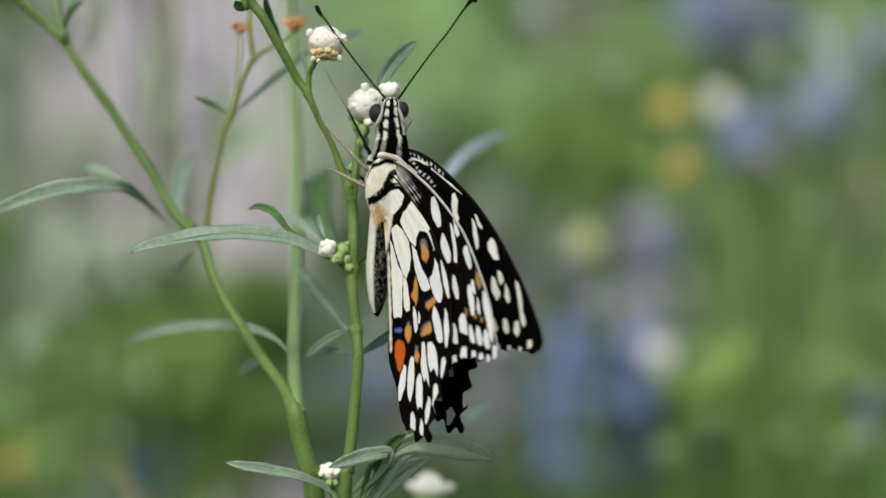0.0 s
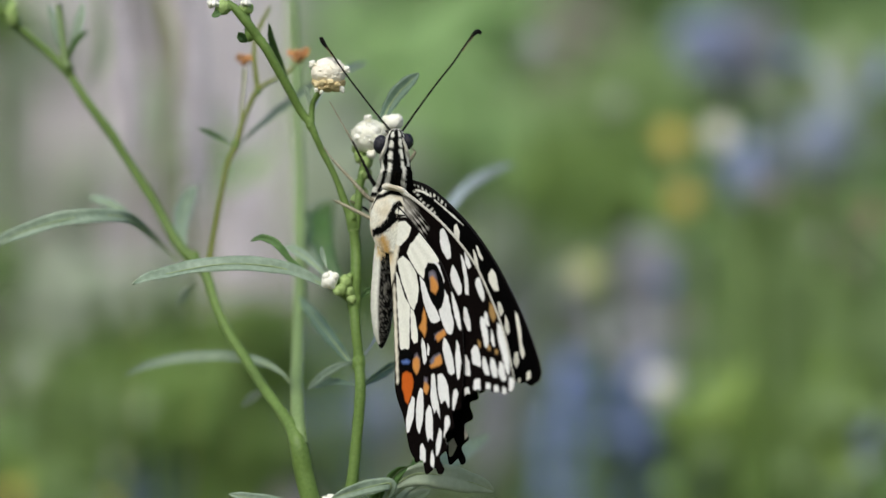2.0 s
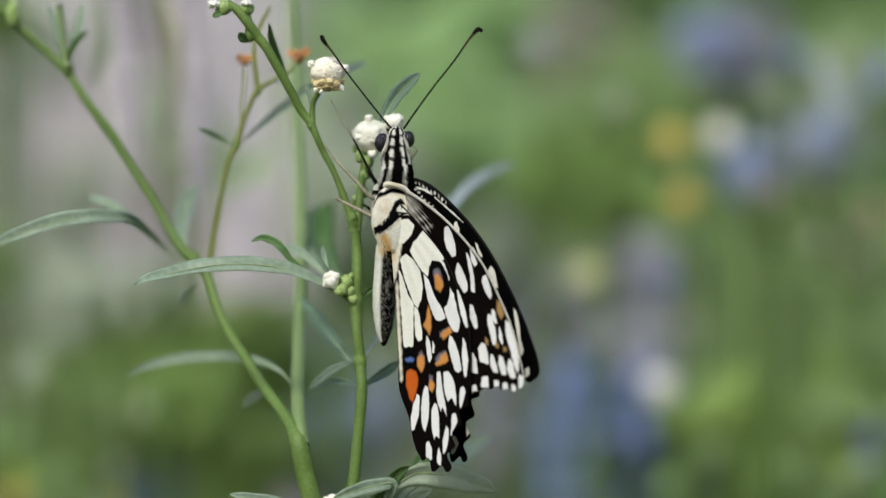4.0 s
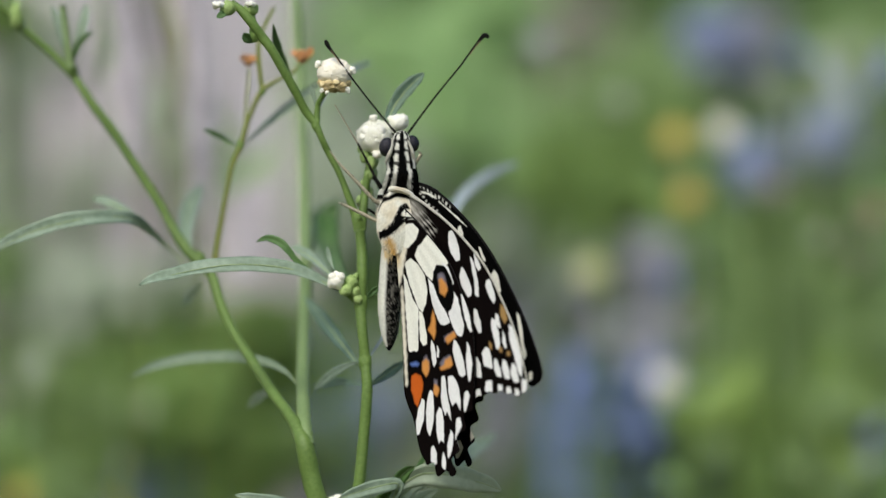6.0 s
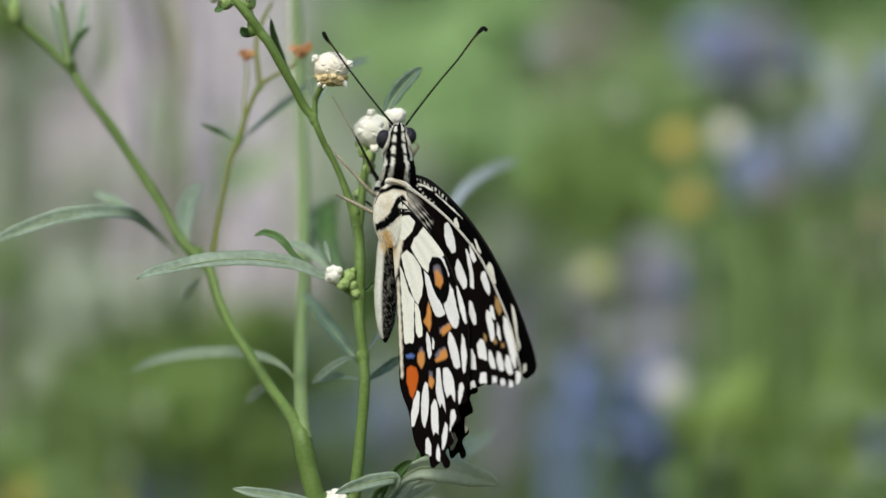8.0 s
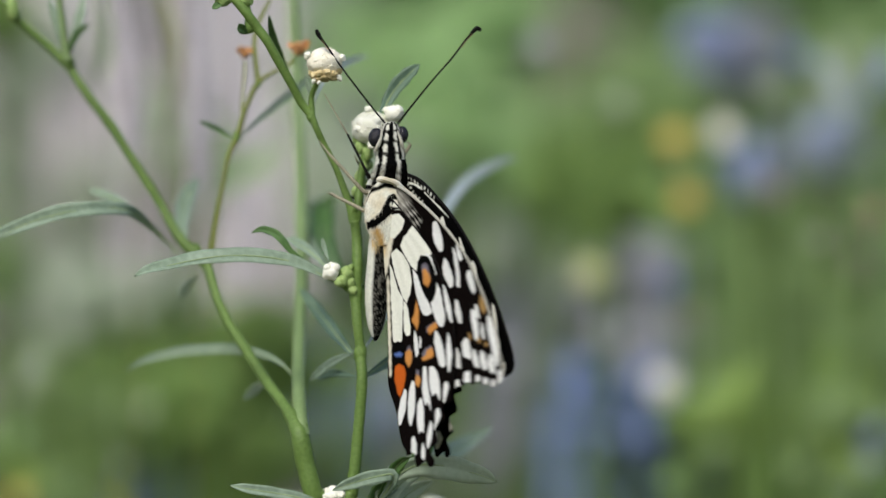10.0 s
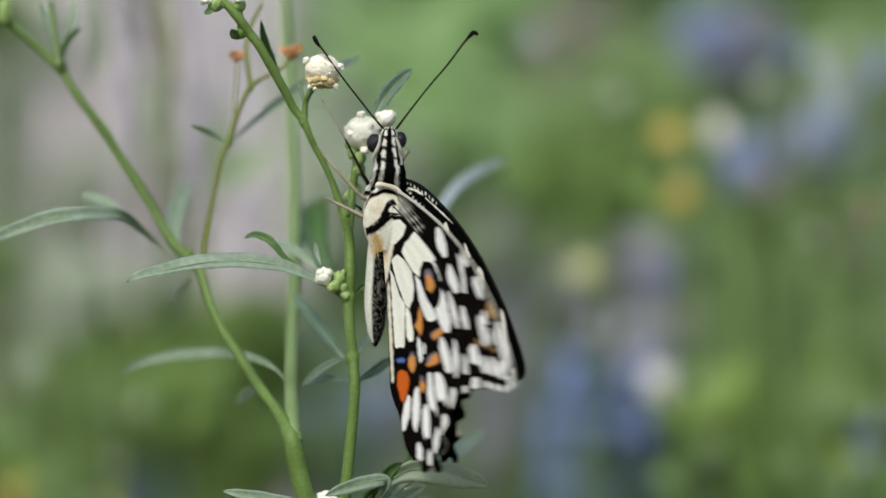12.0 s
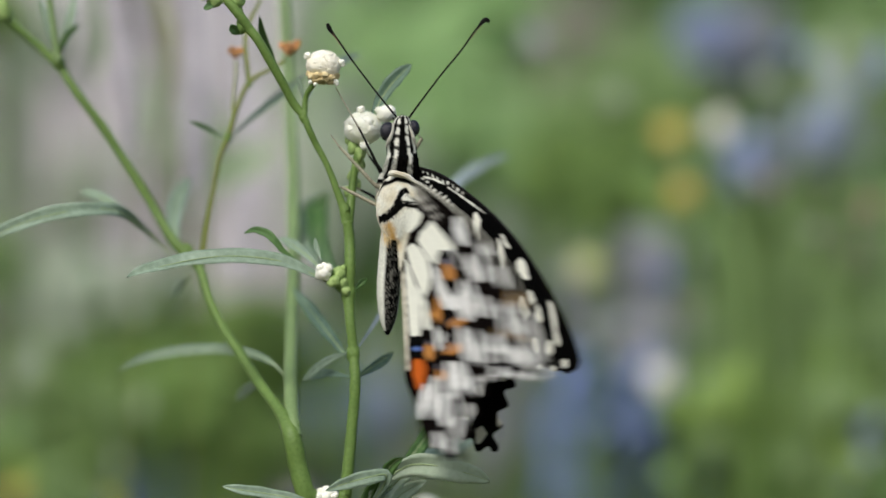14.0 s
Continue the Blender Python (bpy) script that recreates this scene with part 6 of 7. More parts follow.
PALE_LABEL, DRY_LABEL = "pale grey-green bush with soft small leaves", "tuft of dry pinkish-grey seed heads"
SOFT_LABEL = "soft bush covered in small dusty blue florets"
MAUVE_LABEL = "soft bush covered in small grey-mauve florets"
GREEN_LABEL, DARK_LABEL = "loose green bush with small pointed leaves", "dark green bush, shade put into the colour of its small leaves"
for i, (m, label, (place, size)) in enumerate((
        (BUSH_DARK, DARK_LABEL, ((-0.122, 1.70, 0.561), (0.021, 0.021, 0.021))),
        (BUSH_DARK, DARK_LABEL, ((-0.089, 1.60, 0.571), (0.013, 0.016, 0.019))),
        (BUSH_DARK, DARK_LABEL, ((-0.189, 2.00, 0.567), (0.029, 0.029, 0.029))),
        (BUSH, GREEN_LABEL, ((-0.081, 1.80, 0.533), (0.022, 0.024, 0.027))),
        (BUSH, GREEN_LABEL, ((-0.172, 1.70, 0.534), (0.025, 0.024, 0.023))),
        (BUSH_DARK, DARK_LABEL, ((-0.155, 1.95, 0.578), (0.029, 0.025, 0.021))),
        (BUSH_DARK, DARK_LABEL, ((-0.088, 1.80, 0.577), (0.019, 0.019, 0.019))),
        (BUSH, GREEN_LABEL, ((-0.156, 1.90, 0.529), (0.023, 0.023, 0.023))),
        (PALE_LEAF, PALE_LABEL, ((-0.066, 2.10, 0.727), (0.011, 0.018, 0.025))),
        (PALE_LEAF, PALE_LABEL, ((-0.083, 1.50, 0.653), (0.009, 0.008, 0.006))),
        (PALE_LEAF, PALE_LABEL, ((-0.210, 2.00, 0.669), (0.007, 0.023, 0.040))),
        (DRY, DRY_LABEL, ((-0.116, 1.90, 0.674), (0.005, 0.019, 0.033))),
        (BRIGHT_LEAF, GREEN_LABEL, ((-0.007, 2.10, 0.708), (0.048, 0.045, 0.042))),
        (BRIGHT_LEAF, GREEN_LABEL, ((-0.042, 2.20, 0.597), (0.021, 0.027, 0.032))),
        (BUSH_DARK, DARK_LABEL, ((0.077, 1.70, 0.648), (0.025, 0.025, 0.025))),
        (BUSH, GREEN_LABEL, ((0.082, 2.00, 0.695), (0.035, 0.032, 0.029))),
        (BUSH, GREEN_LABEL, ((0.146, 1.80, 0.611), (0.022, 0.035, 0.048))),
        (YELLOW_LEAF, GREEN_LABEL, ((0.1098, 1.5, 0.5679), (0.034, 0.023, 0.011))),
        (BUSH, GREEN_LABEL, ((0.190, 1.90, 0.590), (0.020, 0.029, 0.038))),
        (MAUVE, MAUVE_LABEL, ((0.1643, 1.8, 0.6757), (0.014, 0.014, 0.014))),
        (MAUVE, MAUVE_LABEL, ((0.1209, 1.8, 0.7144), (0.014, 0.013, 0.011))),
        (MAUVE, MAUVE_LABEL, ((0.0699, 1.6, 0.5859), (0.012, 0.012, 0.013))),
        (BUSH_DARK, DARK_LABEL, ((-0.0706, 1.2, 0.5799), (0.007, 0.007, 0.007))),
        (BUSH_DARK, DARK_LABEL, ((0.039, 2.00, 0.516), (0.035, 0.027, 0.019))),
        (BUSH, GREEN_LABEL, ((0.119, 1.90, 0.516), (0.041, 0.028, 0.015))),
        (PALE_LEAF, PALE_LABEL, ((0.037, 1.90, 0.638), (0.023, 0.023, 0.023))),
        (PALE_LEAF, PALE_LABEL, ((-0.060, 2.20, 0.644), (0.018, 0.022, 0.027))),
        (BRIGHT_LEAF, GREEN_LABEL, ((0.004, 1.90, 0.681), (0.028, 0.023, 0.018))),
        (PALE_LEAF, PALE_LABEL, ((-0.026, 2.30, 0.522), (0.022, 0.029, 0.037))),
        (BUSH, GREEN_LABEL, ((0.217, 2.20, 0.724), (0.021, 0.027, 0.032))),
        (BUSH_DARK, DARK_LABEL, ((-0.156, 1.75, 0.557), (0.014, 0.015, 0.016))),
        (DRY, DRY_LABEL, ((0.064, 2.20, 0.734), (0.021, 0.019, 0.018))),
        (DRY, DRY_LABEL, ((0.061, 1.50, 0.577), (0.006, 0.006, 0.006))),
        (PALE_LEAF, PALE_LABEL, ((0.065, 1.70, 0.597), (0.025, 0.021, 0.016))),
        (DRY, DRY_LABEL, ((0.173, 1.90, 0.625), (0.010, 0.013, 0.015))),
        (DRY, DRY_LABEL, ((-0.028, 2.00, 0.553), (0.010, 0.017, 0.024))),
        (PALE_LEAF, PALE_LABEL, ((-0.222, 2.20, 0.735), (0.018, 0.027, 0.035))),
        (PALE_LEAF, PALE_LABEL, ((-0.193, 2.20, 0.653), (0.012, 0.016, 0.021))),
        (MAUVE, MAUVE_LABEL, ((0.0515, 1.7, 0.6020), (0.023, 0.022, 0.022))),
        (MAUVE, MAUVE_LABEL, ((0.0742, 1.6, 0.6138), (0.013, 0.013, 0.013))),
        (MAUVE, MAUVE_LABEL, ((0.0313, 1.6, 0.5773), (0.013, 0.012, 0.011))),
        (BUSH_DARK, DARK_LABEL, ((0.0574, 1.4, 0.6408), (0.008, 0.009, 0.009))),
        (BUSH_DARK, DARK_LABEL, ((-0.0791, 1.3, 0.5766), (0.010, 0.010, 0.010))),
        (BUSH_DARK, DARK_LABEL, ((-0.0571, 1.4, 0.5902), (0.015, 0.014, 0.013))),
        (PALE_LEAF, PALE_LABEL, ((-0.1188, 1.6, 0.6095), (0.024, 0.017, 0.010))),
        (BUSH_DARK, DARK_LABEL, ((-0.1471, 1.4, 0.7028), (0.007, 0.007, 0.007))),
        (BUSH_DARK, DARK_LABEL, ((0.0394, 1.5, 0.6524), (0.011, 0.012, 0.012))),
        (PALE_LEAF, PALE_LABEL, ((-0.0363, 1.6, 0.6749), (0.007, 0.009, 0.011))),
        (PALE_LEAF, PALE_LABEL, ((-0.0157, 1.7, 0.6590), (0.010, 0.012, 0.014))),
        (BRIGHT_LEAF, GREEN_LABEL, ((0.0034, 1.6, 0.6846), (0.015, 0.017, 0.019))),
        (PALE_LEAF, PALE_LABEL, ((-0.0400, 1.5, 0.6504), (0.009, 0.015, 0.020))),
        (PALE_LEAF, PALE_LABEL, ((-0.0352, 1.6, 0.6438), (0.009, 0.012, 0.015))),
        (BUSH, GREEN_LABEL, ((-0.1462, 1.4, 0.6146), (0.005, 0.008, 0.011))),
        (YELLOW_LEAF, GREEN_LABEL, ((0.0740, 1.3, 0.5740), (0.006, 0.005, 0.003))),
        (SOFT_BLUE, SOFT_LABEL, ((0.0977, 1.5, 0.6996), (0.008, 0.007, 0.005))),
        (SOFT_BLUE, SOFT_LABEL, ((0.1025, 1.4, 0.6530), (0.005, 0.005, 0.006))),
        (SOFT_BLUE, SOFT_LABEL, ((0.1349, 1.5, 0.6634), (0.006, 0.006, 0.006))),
        (DEEP_SHADE_LEAF, DARK_LABEL, ((-0.0862, 1.4, 0.5714), (0.009, 0.009, 0.009))),
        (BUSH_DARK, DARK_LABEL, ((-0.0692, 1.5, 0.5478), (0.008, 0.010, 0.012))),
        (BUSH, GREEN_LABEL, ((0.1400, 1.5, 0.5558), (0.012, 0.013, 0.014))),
        (DEEP_SHADE_LEAF, DARK_LABEL, ((-0.0762, 1.5, 0.5840), (0.005, 0.008, 0.010))),
        (DEEP_SHADE_LEAF, DARK_LABEL, ((-0.0853, 1.45, 0.5969), (0.003, 0.004, 0.005))),
        (PALE_LEAF, PALE_LABEL, ((-0.0316, 1.9, 0.5744), (0.011, 0.013, 0.015))),
        (SOFT_BLUE, SOFT_LABEL, ((-0.0279, 1.75, 0.5616), (0.006, 0.007, 0.008))),
        (PALE_LEAF, PALE_LABEL, ((-0.0032, 1.7, 0.5382), (0.014, 0.013, 0.013))),
        (MAUVE, MAUVE_LABEL, ((0.0225, 1.75, 0.5452), (0.007, 0.009, 0.011))),
        (PALE_LEAF, PALE_LABEL, ((0.148, 1.60, 0.676), (0.003, 0.008, 0.013))))):
    bush(place, size, m, label, 20 + i, 1000, 0.3 * (size[0] + size[2]) / 2 + 0.004, 0.16 * (size[0] + size[2]) / 2 + 0.002)
for i, (place, size) in enumerate((
        ((0.0655, 1.5, 0.5568), (0.018, 0.017, 0.016)),
        ((0.0610, 1.6, 0.5620), (0.015, 0.014, 0.014)),
        ((-0.116, 1.70, 0.528), (0.008, 0.008, 0.008)),
        ((-0.046, 1.80, 0.548), (0.007, 0.016, 0.024)),
        ((0.0600, 1.42, 0.5678), (0.012, 0.011, 0.011)))):
    bush(place, size, BLUE, "low bush covered in small blue-violet florets", 60 + i, 1300, 0.013, 0.011)
for i, (m, label, (place, size)) in enumerate((
        (GREEN_CREAM, "cream meadow flower on a long stalk", ((0.0829, 1.26, 0.6599), (0.0040, 0.0040, 0.0040))),
        (YELLOW, "yellow meadow flower on a long stalk", ((0.0684, 1.26, 0.6578), (0.0040, 0.0040, 0.0040))),
        (YELLOW, "yellow meadow flower on a long stalk", ((0.0720, 1.26, 0.6401), (0.0037, 0.0037, 0.0037))),
        (FADED, "faded yellowish meadow flower on a long stalk", ((0.0431, 1.26, 0.6176), (0.0043, 0.0043, 0.0043))),
        (GREEN_CREAM, "pale greenish meadow flower on a long stalk", ((0.0647, 1.26, 0.5844), (0.0043, 0.0043, 0.0043))),
        (DRY, "faded pinkish meadow flower on a long stalk", ((0.069, 1.20, 0.606), (0.002, 0.003, 0.003))),
        (BLUE, "lilac meadow flower on a long stalk", ((0.087, 1.20, 0.647), (0.002, 0.003, 0.003))),
        (DRY, "faded pinkish meadow flower on a long stalk", ((0.095, 1.22, 0.642), (0.003, 0.003, 0.003))),
        (BLUE, "lilac meadow flower on a long stalk", ((0.108, 1.30, 0.685), (0.003, 0.003, 0.003))),
        (BLUE, "lilac meadow flower on a long stalk", ((0.123, 1.30, 0.667), (0.003, 0.003, 0.003))),
        (BLUE, "lilac meadow flower on a long stalk", ((0.069, 1.30, 0.615), (0.003, 0.003, 0.003))),
        (PALE_LEAF, "pale green flower bud on a long stalk", ((0.106, 1.20, 0.628), (0.002, 0.003, 0.003))),
        (YELLOW, "yellow meadow flower on a long stalk", ((-0.122, 1.20, 0.555), (0.003, 0.003, 0.003))),
        (PALE_LEAF, "pale green flower bud on a long stalk", ((-0.0860, 1.22, 0.5789), (0.0026, 0.0026, 0.0026))),
        (PALE_LEAF, "pale green flower bud on a long stalk", ((-0.1113, 1.25, 0.6001), (0.0032, 0.0032, 0.0032))),
        (PALE_LEAF, "pale green flower bud on a long stalk", ((-0.1165, 1.2, 0.5920), (0.0034, 0.0034, 0.0034))),
        (PALE_LEAF, "pale green flower bud on a long stalk", ((0.0513, 1.25, 0.6688), (0.0030, 0.0030, 0.0030))),
        (PALE_LEAF, "pale green flower bud on a long stalk", ((0.0927, 1.2, 0.6700), (0.0030, 0.0030, 0.0030))),
        (BRIGHT_LEAF, "fresh green flower bud on a long stalk", ((-0.1213, 1.2, 0.5719), (0.0030, 0.0030, 0.0030))),
        (BUSH, "fresh green flower bud on a long stalk", ((0.0766, 1.2, 0.5671), (0.0035, 0.0035, 0.0035))),
        (BUSH, "fresh green flower bud on a long stalk", ((0.0991, 1.2, 0.5622), (0.0035, 0.0035, 0.0035))),
        (BUSH, "fresh green flower bud on a long stalk", ((0.1152, 1.2, 0.5783), (0.0035, 0.0035, 0.0035))),
        (BRIGHT_LEAF, "fresh green flower bud on a long stalk", ((0.0127, 1.25, 0.6780), (0.0035, 0.0035, 0.0035))),
        (BRIGHT_LEAF, "fresh green flower bud on a long stalk", ((0.0295, 1.25, 0.6637), (0.0032, 0.0032, 0.0032))),
        (BRIGHT_LEAF, "fresh green flower bud on a long stalk", ((0.0637, 1.2, 0.5590), (0.0030, 0.0030, 0.0030))),
        (MAUVE, "lilac meadow flower on a long stalk", ((0.0272, 1.22, 0.6840), (0.0034, 0.0034, 0.0034))),
        (MAUVE, "lilac meadow flower on a long stalk", ((0.0909, 1.22, 0.6431), (0.0032, 0.0032, 0.0032))),
        (MAUVE, "lilac meadow flower on a long stalk", ((0.0435, 1.22, 0.6005), (0.0032, 0.0032, 0.0032))),
        (PALE_LEAF, "pale green flower bud on a long stalk", ((-0.092, 1.20, 0.564), (0.002, 0.003, 0.003))),
        (PALE_LEAF, "pale green flower bud on a long stalk", ((-0.084, 1.15, 0.606), (0.002, 0.002, 0.003))),
        (RUST, "rust-brown meadow flower on a long stalk", ((0.122, 1.20, 0.635), (0.003, 0.003, 0.003))))):
    tall_flower(*place, size[0], m, label, 1.0 + i)


def blade_plant(x, y, z, reach, lean, mat, label, seed):
    """A tall weed with long narrow arching blades."""
    rnd = random.Random(seed)
    root = tagged(empty("tall_weed", (x, y, 0)), label, "weed", "tall weeds behind the flowers")
    v_, f_ = tube_arrays([Vector((-0.04 * lean, 0, -0.04)), Vector((-0.02 * lean, 0, z * 0.5)), Vector((0, 0, z))], [0.0025, 0.0018, 0.0008], 7, 16)
    under(new("stem", mesh_from("stem", v_, f_, STEM)), root)
    for k in range(7):
        w = rnd.uniform(-0.6, 0.6) + lean
        h = z - reach * (0.9 - 0.25 * k)
        base = Vector((-0.01 * lean, 0, min(h, z)))
        tip = base + Vector((math.sin(w) * reach, rnd.uniform(-0.3, 0.3) * reach, math.cos(w) * reach))
        mid = (base + tip) / 2 + Vector((-0.12 * math.cos(w), 0, 0.12 * abs(math.sin(w)))) * reach
        v_, f_ = leaf_arrays([tip, mid, base], rnd.uniform(0.006, 0.011), rnd.uniform(-0.4, 0.3), n=12, base_narrow=0.3)
        under(new("leaf", mesh_from("leaf", v_, f_, mat)), root)


for i, (m, lean, (place, size)) in enumerate((
        (PALE_LEAF, -0.5, ((0.142, 1.50, 0.670), (0.030, 0.025, 0.020))),
        (BUSH, 0.5, ((0.118, 1.45, 0.597), (0.033, 0.026, 0.019))),
        (BUSH, -0.3, ((0.104, 1.50, 0.584), (0.030, 0.025, 0.020))),
        (BUSH, 0.4, ((0.158, 1.60, 0.577), (0.034, 0.028, 0.021))),
        (BRIGHT_LEAF, -0.6, ((0.094, 1.60, 0.644), (0.026, 0.024, 0.021))),
        (BUSH, 0.7, ((0.125, 1.40, 0.560), (0.028, 0.023, 0.019))),
        (BUSH, 0.3, ((0.040, 1.70, 0.664), (0.030, 0.026, 0.023))),
        (PALE_LEAF, -0.4, ((-0.146, 1.50, 0.596), (0.028, 0.024, 0.020))),
        (BUSH, 0.5, ((-0.114, 1.45, 0.558), (0.029, 0.024, 0.019))),
        (BUSH, 0.9, ((-0.077, 1.35, 0.653), (0.022, 0.020, 0.018))),
        (PALE_LEAF, 0.2, ((-0.117, 1.70, 0.675), (0.025, 0.024, 0.023))),
        (PALE_LEAF, -0.3, ((-0.174, 1.70, 0.652), (0.027, 0.025, 0.023))))):
    blade_plant(*place, size[0], lean, m, "tall weed with long narrow green blades", 90 + i)


def plume(mat, top, foot, wide, seed):
    """A tall grass: a thin stalk and a loose pale seed plume."""
    root = tagged(empty("plume_grass", (foot[0], foot[1], 0)), "tall dry grass with a pale feathery seed plume", "grass", "plume grasses behind the weed")
    lo, hi = Vector((0, 0, foot[2])), Vector((top[0] - foot[0], 0, top[2]))
    v_, f_ = tube_arrays([Vector((0.004, 0, -0.04)), Vector((-0.003, 0, foot[2] * 0.5)), lo, hi], [0.0006, 0.0003, 0.0002, 0.0001], 6, 24)
    under(new("stalk", mesh_from("stalk", v_, f_, STEM_OLIVE)), root)
    rows = []
    for i in range(16):
        k = i / 15
        c = lo.lerp(hi, k)
        w = wide * (0.35 + 0.65 * math.sin(math.pi * min(1, 0.15 + k)))
        rows.append((tuple(c), (w, w, 0.012), 150))
    blades("plume", rows, mat, "", "", seed, 0.0024, 0.0011, root)
    root.children[-1]["kind"] = "stuff"


for i, row in enumerate((
        (STRAW, (-0.0759, 0.97, 0.6891), (-0.0710, 0.97, 0.6533), 0.0013),
        (STRAW, (-0.0589, 1, 0.6818), (-0.0579, 1, 0.6436), 0.0032),
        (STRAW, (-0.0515, 1.15, 0.6602), (-0.0553, 1.15, 0.6232), 0.0034))):
    plume(*row, 140 + i)


def reed(mat, tip, foot, wide, seed):
    """A slender weed carrying one long arching blade and a few short ones."""
    rnd = random.Random(seed)
    root = tagged(empty("reed", (foot[0], foot[1], 0)), "slender weed with long arching blades behind the flowers", "weed", "slender weeds behind the flowers")
    base = Vector((0, 0, foot[2]))
    end = Vector((tip[0] - foot[0], 0, tip[2]))
    v_, f_ = tube_arrays([Vector((0.01 * rnd.uniform(-1, 1), 0, -0.04)), Vector((0.004 * rnd.uniform(-1, 1), 0, foot[2] * 0.5)), base], [0.0008, 0.0004, 0.0003], 6, 16)
    under(new("stem", mesh_from("stem", v_, f_, STEM)), root)
    side = Vector((end.z - base.z, 0, -(end.x - base.x))) * 0.1
    v_, f_ = leaf_arrays([end, base.lerp(end, 0.55) + side, base], wide, rnd.uniform(-0.3, 0.3), n=16, base_narrow=0.3)
    under(new("leaf", mesh_from("leaf", v_, f_, mat)), root)
    for k in range(3):
        low = Vector((0, 0, foot[2] * (0.85 - 0.12 * k)))
        out = low + Vector((rnd.uniform(-0.02, 0.02), rnd.uniform(-0.01, 0.01), rnd.uniform(0.004, 0.02)))
        v_, f_ = leaf_arrays([out, low.lerp(out, 0.5) + Vector((0, 0, 0.003)), low], wide * 0.7, rnd.uniform(-0.4, 0.4), n=10, base_narrow=0.3)
        under(new("leaf", mesh_from("leaf", v_, f_, mat)), root)


for i, row in enumerate((
        (BUSH, (-0.0829, 1.02, 0.6885), (-0.0846, 1.02, 0.6612), 0.0040),
        (STEM_OLIVE, (-0.0689, 1, 0.6898), (-0.0670, 1, 0.6469), 0.0030),
        (LEAF_PALE, (0.1011, 1.15, 0.6772), (0.1096, 1.15, 0.6548), 0.0050),
        (SOFT_BLUE, (0.1261, 1.2, 0.6829), (0.1168, 1.2, 0.6652), 0.0050),
        (YELLOW_LEAF, (0.0842, 1.15, 0.5939), (0.0626, 1.15, 0.5754), 0.0050),
        (BUSH, (0.0806, 1.2, 0.6330), (0.0830, 1.2, 0.5864), 0.0040),
        (BUSH, (0.1032, 1.25, 0.6151), (0.1200, 1.25, 0.5867), 0.0040),
        (BUSH_DARK, (0.0489, 1.12, 0.6412), (0.0632, 1.12, 0.6262), 0.0060),
        (YELLOW_LEAF, (0.1166, 1.15, 0.5616), (0.1011, 1.15, 0.5770), 0.0050),
        (BUSH, (0.0948, 1.25, 0.6202), (0.0969, 1.25, 0.5783), 0.0040),
        (BUSH_DARK, (0.1088, 1.2, 0.6009), (0.0991, 1.2, 0.5783), 0.0060),
        (BRIGHT_LEAF, (-0.0448, 1.1, 0.6519), (-0.0611, 1.1, 0.6393), 0.0050),
        (YELLOW_LEAF, (-0.1101, 1.15, 0.5600), (-0.1178, 1.15, 0.5708), 0.0050),
        (BUSH_DARK, (-0.0640, 1.1, 0.5907), (-0.0647, 1.1, 0.5730), 0.0060))):
    reed(*row, 170 + i)


# ---- what moves ----
FLIGHT = [  # seconds; shift right and up mm, lean; near and far wing turn
    (0, 0.208, -0.017, -0.117, -4.6, 3.41),
    (0.1, 0.25, 0.007, -0.139, -6.2, 9.91),
    (0.2, 0.293, 0.022, -0.171, -11.9, 28.4),
    (0.3, 0.335, 0.046, -0.193, -8, 4.71),
    (0.4, 0.378, 0.071, -0.224, -2.4, 3.32),
    (0.5, 0.42, 0.085, -0.246, 1.1, 1.42),
    (0.6, 0.431, 0.018, -0.207, -0.1, -1.85),
    (0.8, 0.454, -0.116, -0.137, -4.2, 0.54),
    (0.9, 0.475, -0.182, -0.097, -6.3, 6.44),
    (1, 0.487, -0.249, -0.058, -1, 2),
    (1.5, 0.117, 0.133, -0.43, 1.4, -1.3),
    (1.6, 0.179, 0.116, -0.404, 5, 6.44),
    (1.7, 0.252, 0.09, -0.367, -6.1, 4.45),
    (1.8, 0.315, 0.073, -0.34, -5.1, 6.35),
    (1.9, 0.387, 0.057, -0.303, 1, 7.39),
    (2, 0.45, 0.04, -0.277, -0.5, 1.08),
    (2.5, 1.03, 0.137, -0.173, 3.7, 2.26),
    (3, 0, 0, 0, 0, -2.9),
    (3.5, 0.494, 0.487, -0.426, 2.2, -0.35),
    (6, 0.547, -0.394, -0.603, 1.2, -1.44),
    (6.5, 0.711, -0.38, -0.397, 1.1, -1.57),
    (7, 0.912, -0.105, -0.532, 1.8, -1.08),
    (7.5, 0.583, 0.112, -0.501, 1.6, -1.26),
    (8, 0.442, -0.027, -0.283, 0.7, -1.92),
    (10.5, -0.831, -0.302, 0.216, -2.8, -6.9),
    (11, -0.099, -0.046, -0.077, 1, -3.3),
    (11.5, 1.487, 0.202, -1.004, 6.7, 2.8),
    (12, 0.11, -0.382, -0.212, 1.8, -2.2),
    (12.5, -2.64, -1.022, 0.791, -8.1, -13),
    (13, -0.894, -0.15, 0.91, -2.4, -5.3),
    (13.5, 2.423, 0.41, -1.038, 11.1, 7.8),
    (13.7, 2.504, 0.568, -0.535, 18.2, 18.3),
    (13.9, 2.584, 0.726, -0.032, 12.1, 19),
    (14, 2.625, 0.809, 0.219, 8, 15),
]
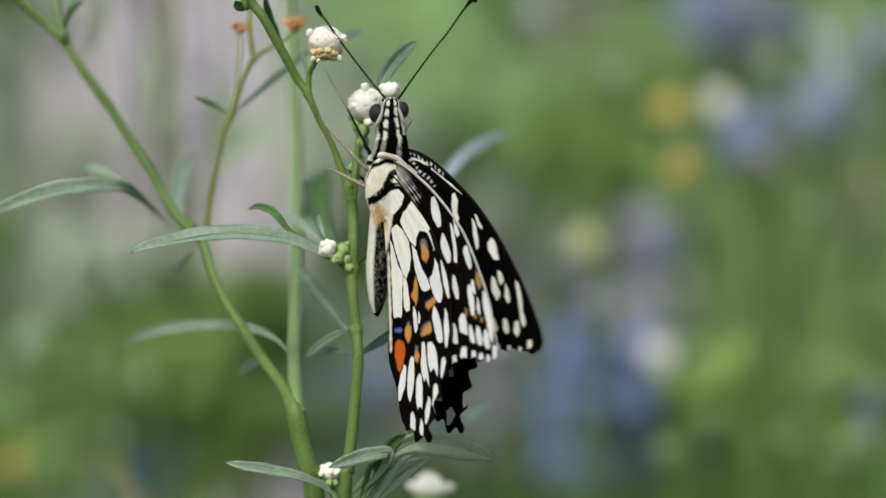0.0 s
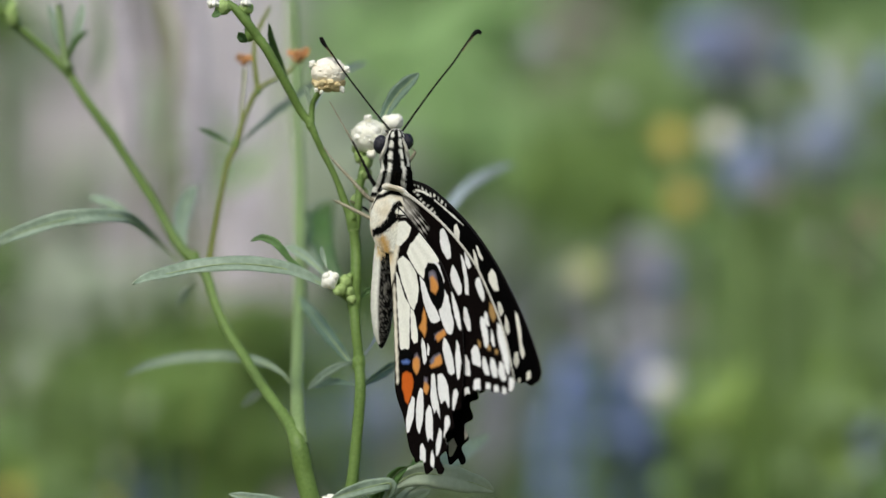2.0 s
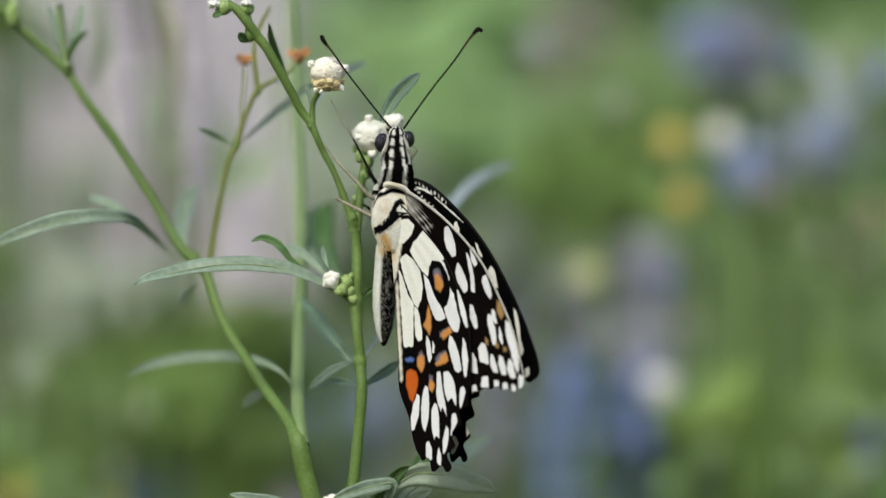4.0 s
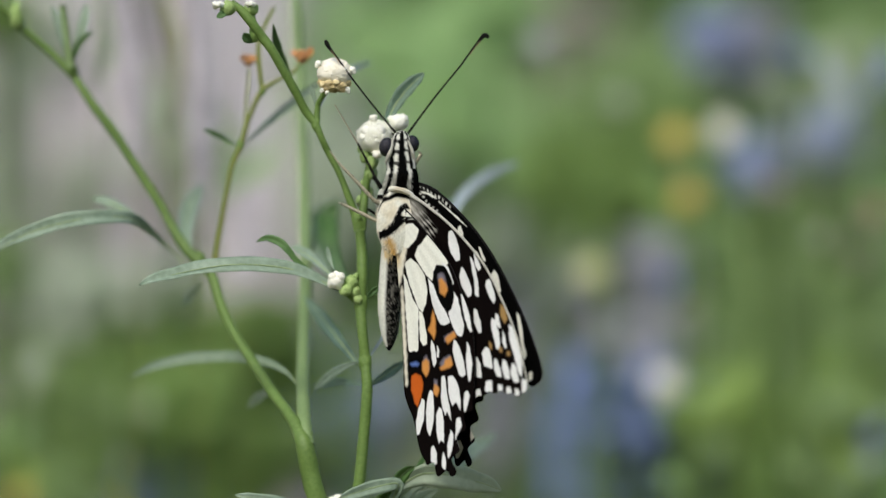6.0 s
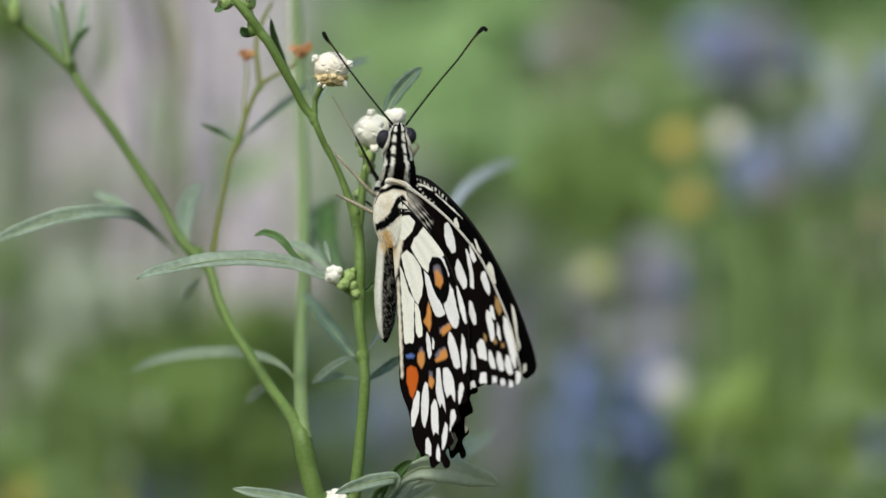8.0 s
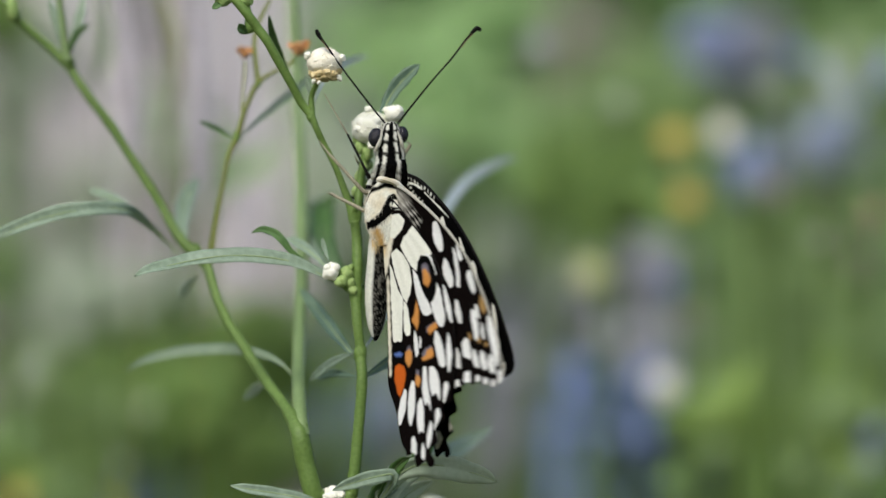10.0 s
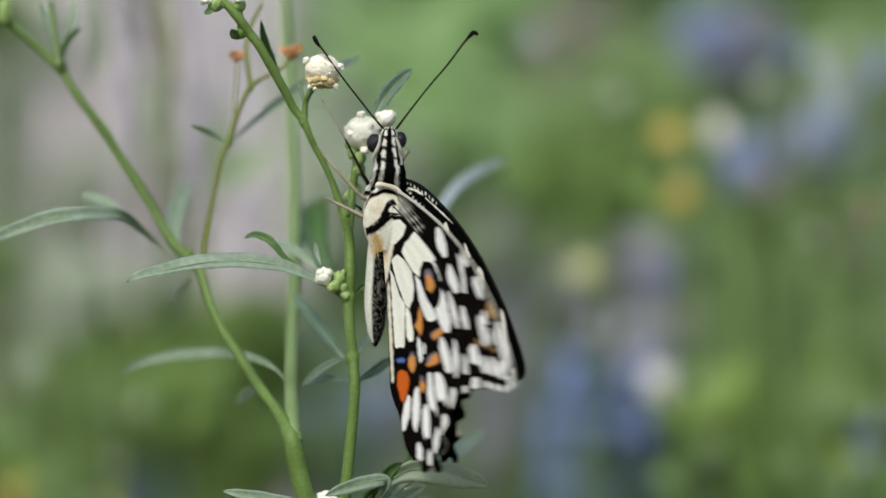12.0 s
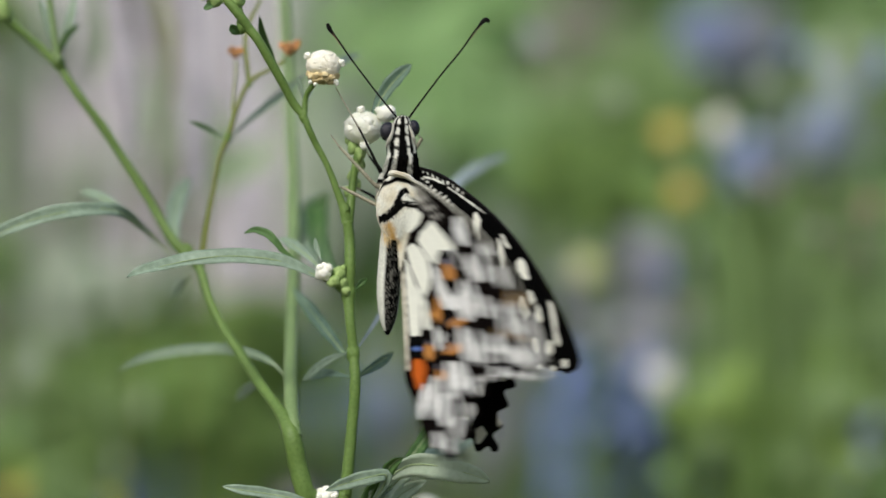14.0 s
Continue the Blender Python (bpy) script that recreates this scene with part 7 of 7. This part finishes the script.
SWAY = [  # seconds, degrees by which the branching weed and the upright one lean in the wind
    (0, -0.012, 0.01),
    (0.5, -0.02, 0),
    (1, -0.003, 0.011),
    (1.5, -0.019, -0.005),
    (2, -0, 0.006),
    (2.5, -0.002, 0.014),
    (3, 0, 0),
    (3.5, -0.009, 0.002),
    (3.7, -0.01, 0.004),
    (6, -0.011, 0.007),
    (6.5, 0, 0.019),
    (7, 0.01, 0.018),
    (7.5, -0.01, -0.001),
    (8, -0.012, 0.008),
    (10.5, -0.009, -0),
    (11, -0.023, 0.01),
    (11.5, -0.044, -0.003),
    (12, -0.039, -0.025),
    (12.5, 0.018, -0.015),
    (13, -0.013, 0.012),
    (13.5, -0.062, 0.002),
    (14, -0.042, -0.008),
]
PULL = [  # seconds, degrees by which the pulled flower stalk leans
    (0, 1.5),
    (0.5, 1),
    (1, 2.2),
    (1.5, 1),
    (2, 0.8),
    (2.5, 2.5),
    (3, 0),
    (3.5, 0.6),
    (3.7, -1.5),
    (6, 1.6),
    (6.5, 1),
    (7, 1.6),
    (7.5, 1.6),
    (8, 1),
    (10.5, -5),
    (11, -1.5),
    (11.5, 4.2),
    (12, 2),
    (12.5, -12),
    (13, -0.5),
    (13.5, 3),
    (14, 3.6),
]


SWING = [  # seconds, degrees by which the far antenna swings outwards
    (0, 0), (1, 0), (3, 0), (3.7, 0.2), (6, 1.8), (7, 1.9), (8, 2.1), (10.5, 2.6), (11, 2.5), (12, 2.2), (13, 1.6), (13.5, 0.8), (14, 1),
]
FLUTTER = [  # seconds, degrees by which the wings tremble
    (0, 1), (0.1, 2), (0.2, 3), (0.4, 0.5), (1.3, 1), (1.5, 2.5), (1.7, 1), (2.2, 0), (5.8, 0), (8.2, 0.5), (10.3, 3), (10.5, 2.4), (10.9, 2.5), (11.1, 3), (11.4, 2),
    (11.7, 2), (12, 7), (12.3, 6), (12.5, 1.5), (12.7, 1.5), (12.9, 6), (13.1, 7), (13.4, 11), (13.5, 13), (13.6, 6), (13.7, 1.5), (13.9, 6), (14, 30),
]


def motions():
    ox, oy, oz = -9.31, 0, 13.05
    table = np.array(FLIGHT)
    rows = [(t, Matrix.Translation(V(ox + dx, oy, oz + dz)) @ pose(0, 0, 0, 0, 4.6 + lean, 0) @ pose(0, 0, 0, 0, 0, -48)) for t, dx, dz, lean, n, f in FLIGHT]
    walk(fly, rows)
    near, far, tucked = [], [], []
    steps = sorted(set(table[:, 0]) | {k / 30 for k in range(421) if np.interp(k / 30, *zip(*FLUTTER)) > 0.6})
    for t in steps:
        n, f = np.interp(t, table[:, 0], table[:, 4]), np.interp(t, table[:, 0], table[:, 5])
        beat = np.interp(t, *zip(*FLUTTER)) * math.sin(2 * math.pi * 8 * t)
        n, f = n + beat, f + 0.35 * beat
        near.append((t, pose(0.001, -0.0025, 0, 0, 0, n)))
        far.append((t, pose(0.001, 0.0025, 0.0018, 0, 0, f)))
        spread = np.interp(t, [13.5, 13.8, 14], [0, 3, 8])
        tucked.append((t, pose(0.001, 0.0025, 0.0018, 0, 0, max(0.8 * f - 6, n - 8) + spread)))
    for w in wings["near"]:
        walk(w, near)
    walk(wings["far"][0], far)
    walk(wings["far"][1], tucked)
    foot = weed_left.matrix_world.translation.copy()
    walk(weed_left, [(t, Matrix.Translation(foot) @ pose(0, 0, 0, 0, a, 0)) for t, a, b in SWAY])
    root = weed_mid.matrix_world.translation.copy()
    walk(weed_mid, [(t, Matrix.Translation(root) @ pose(0, 0, 0, 0, b, 0)) for t, a, b in SWAY])
    feeler, hinge = antennae[1]
    walk(feeler, [(t, Matrix.Translation(hinge) @ Matrix.Rotation(radians(-a), 4, Vector(FACING)) @ Matrix.Translation(-hinge)) for t, a in SWING])
    walk(stalk, [(t, Matrix.Translation(STALK_BASE) @ pose(0, 0, 0, 0, a, 0)) for t, a in PULL])


motions()
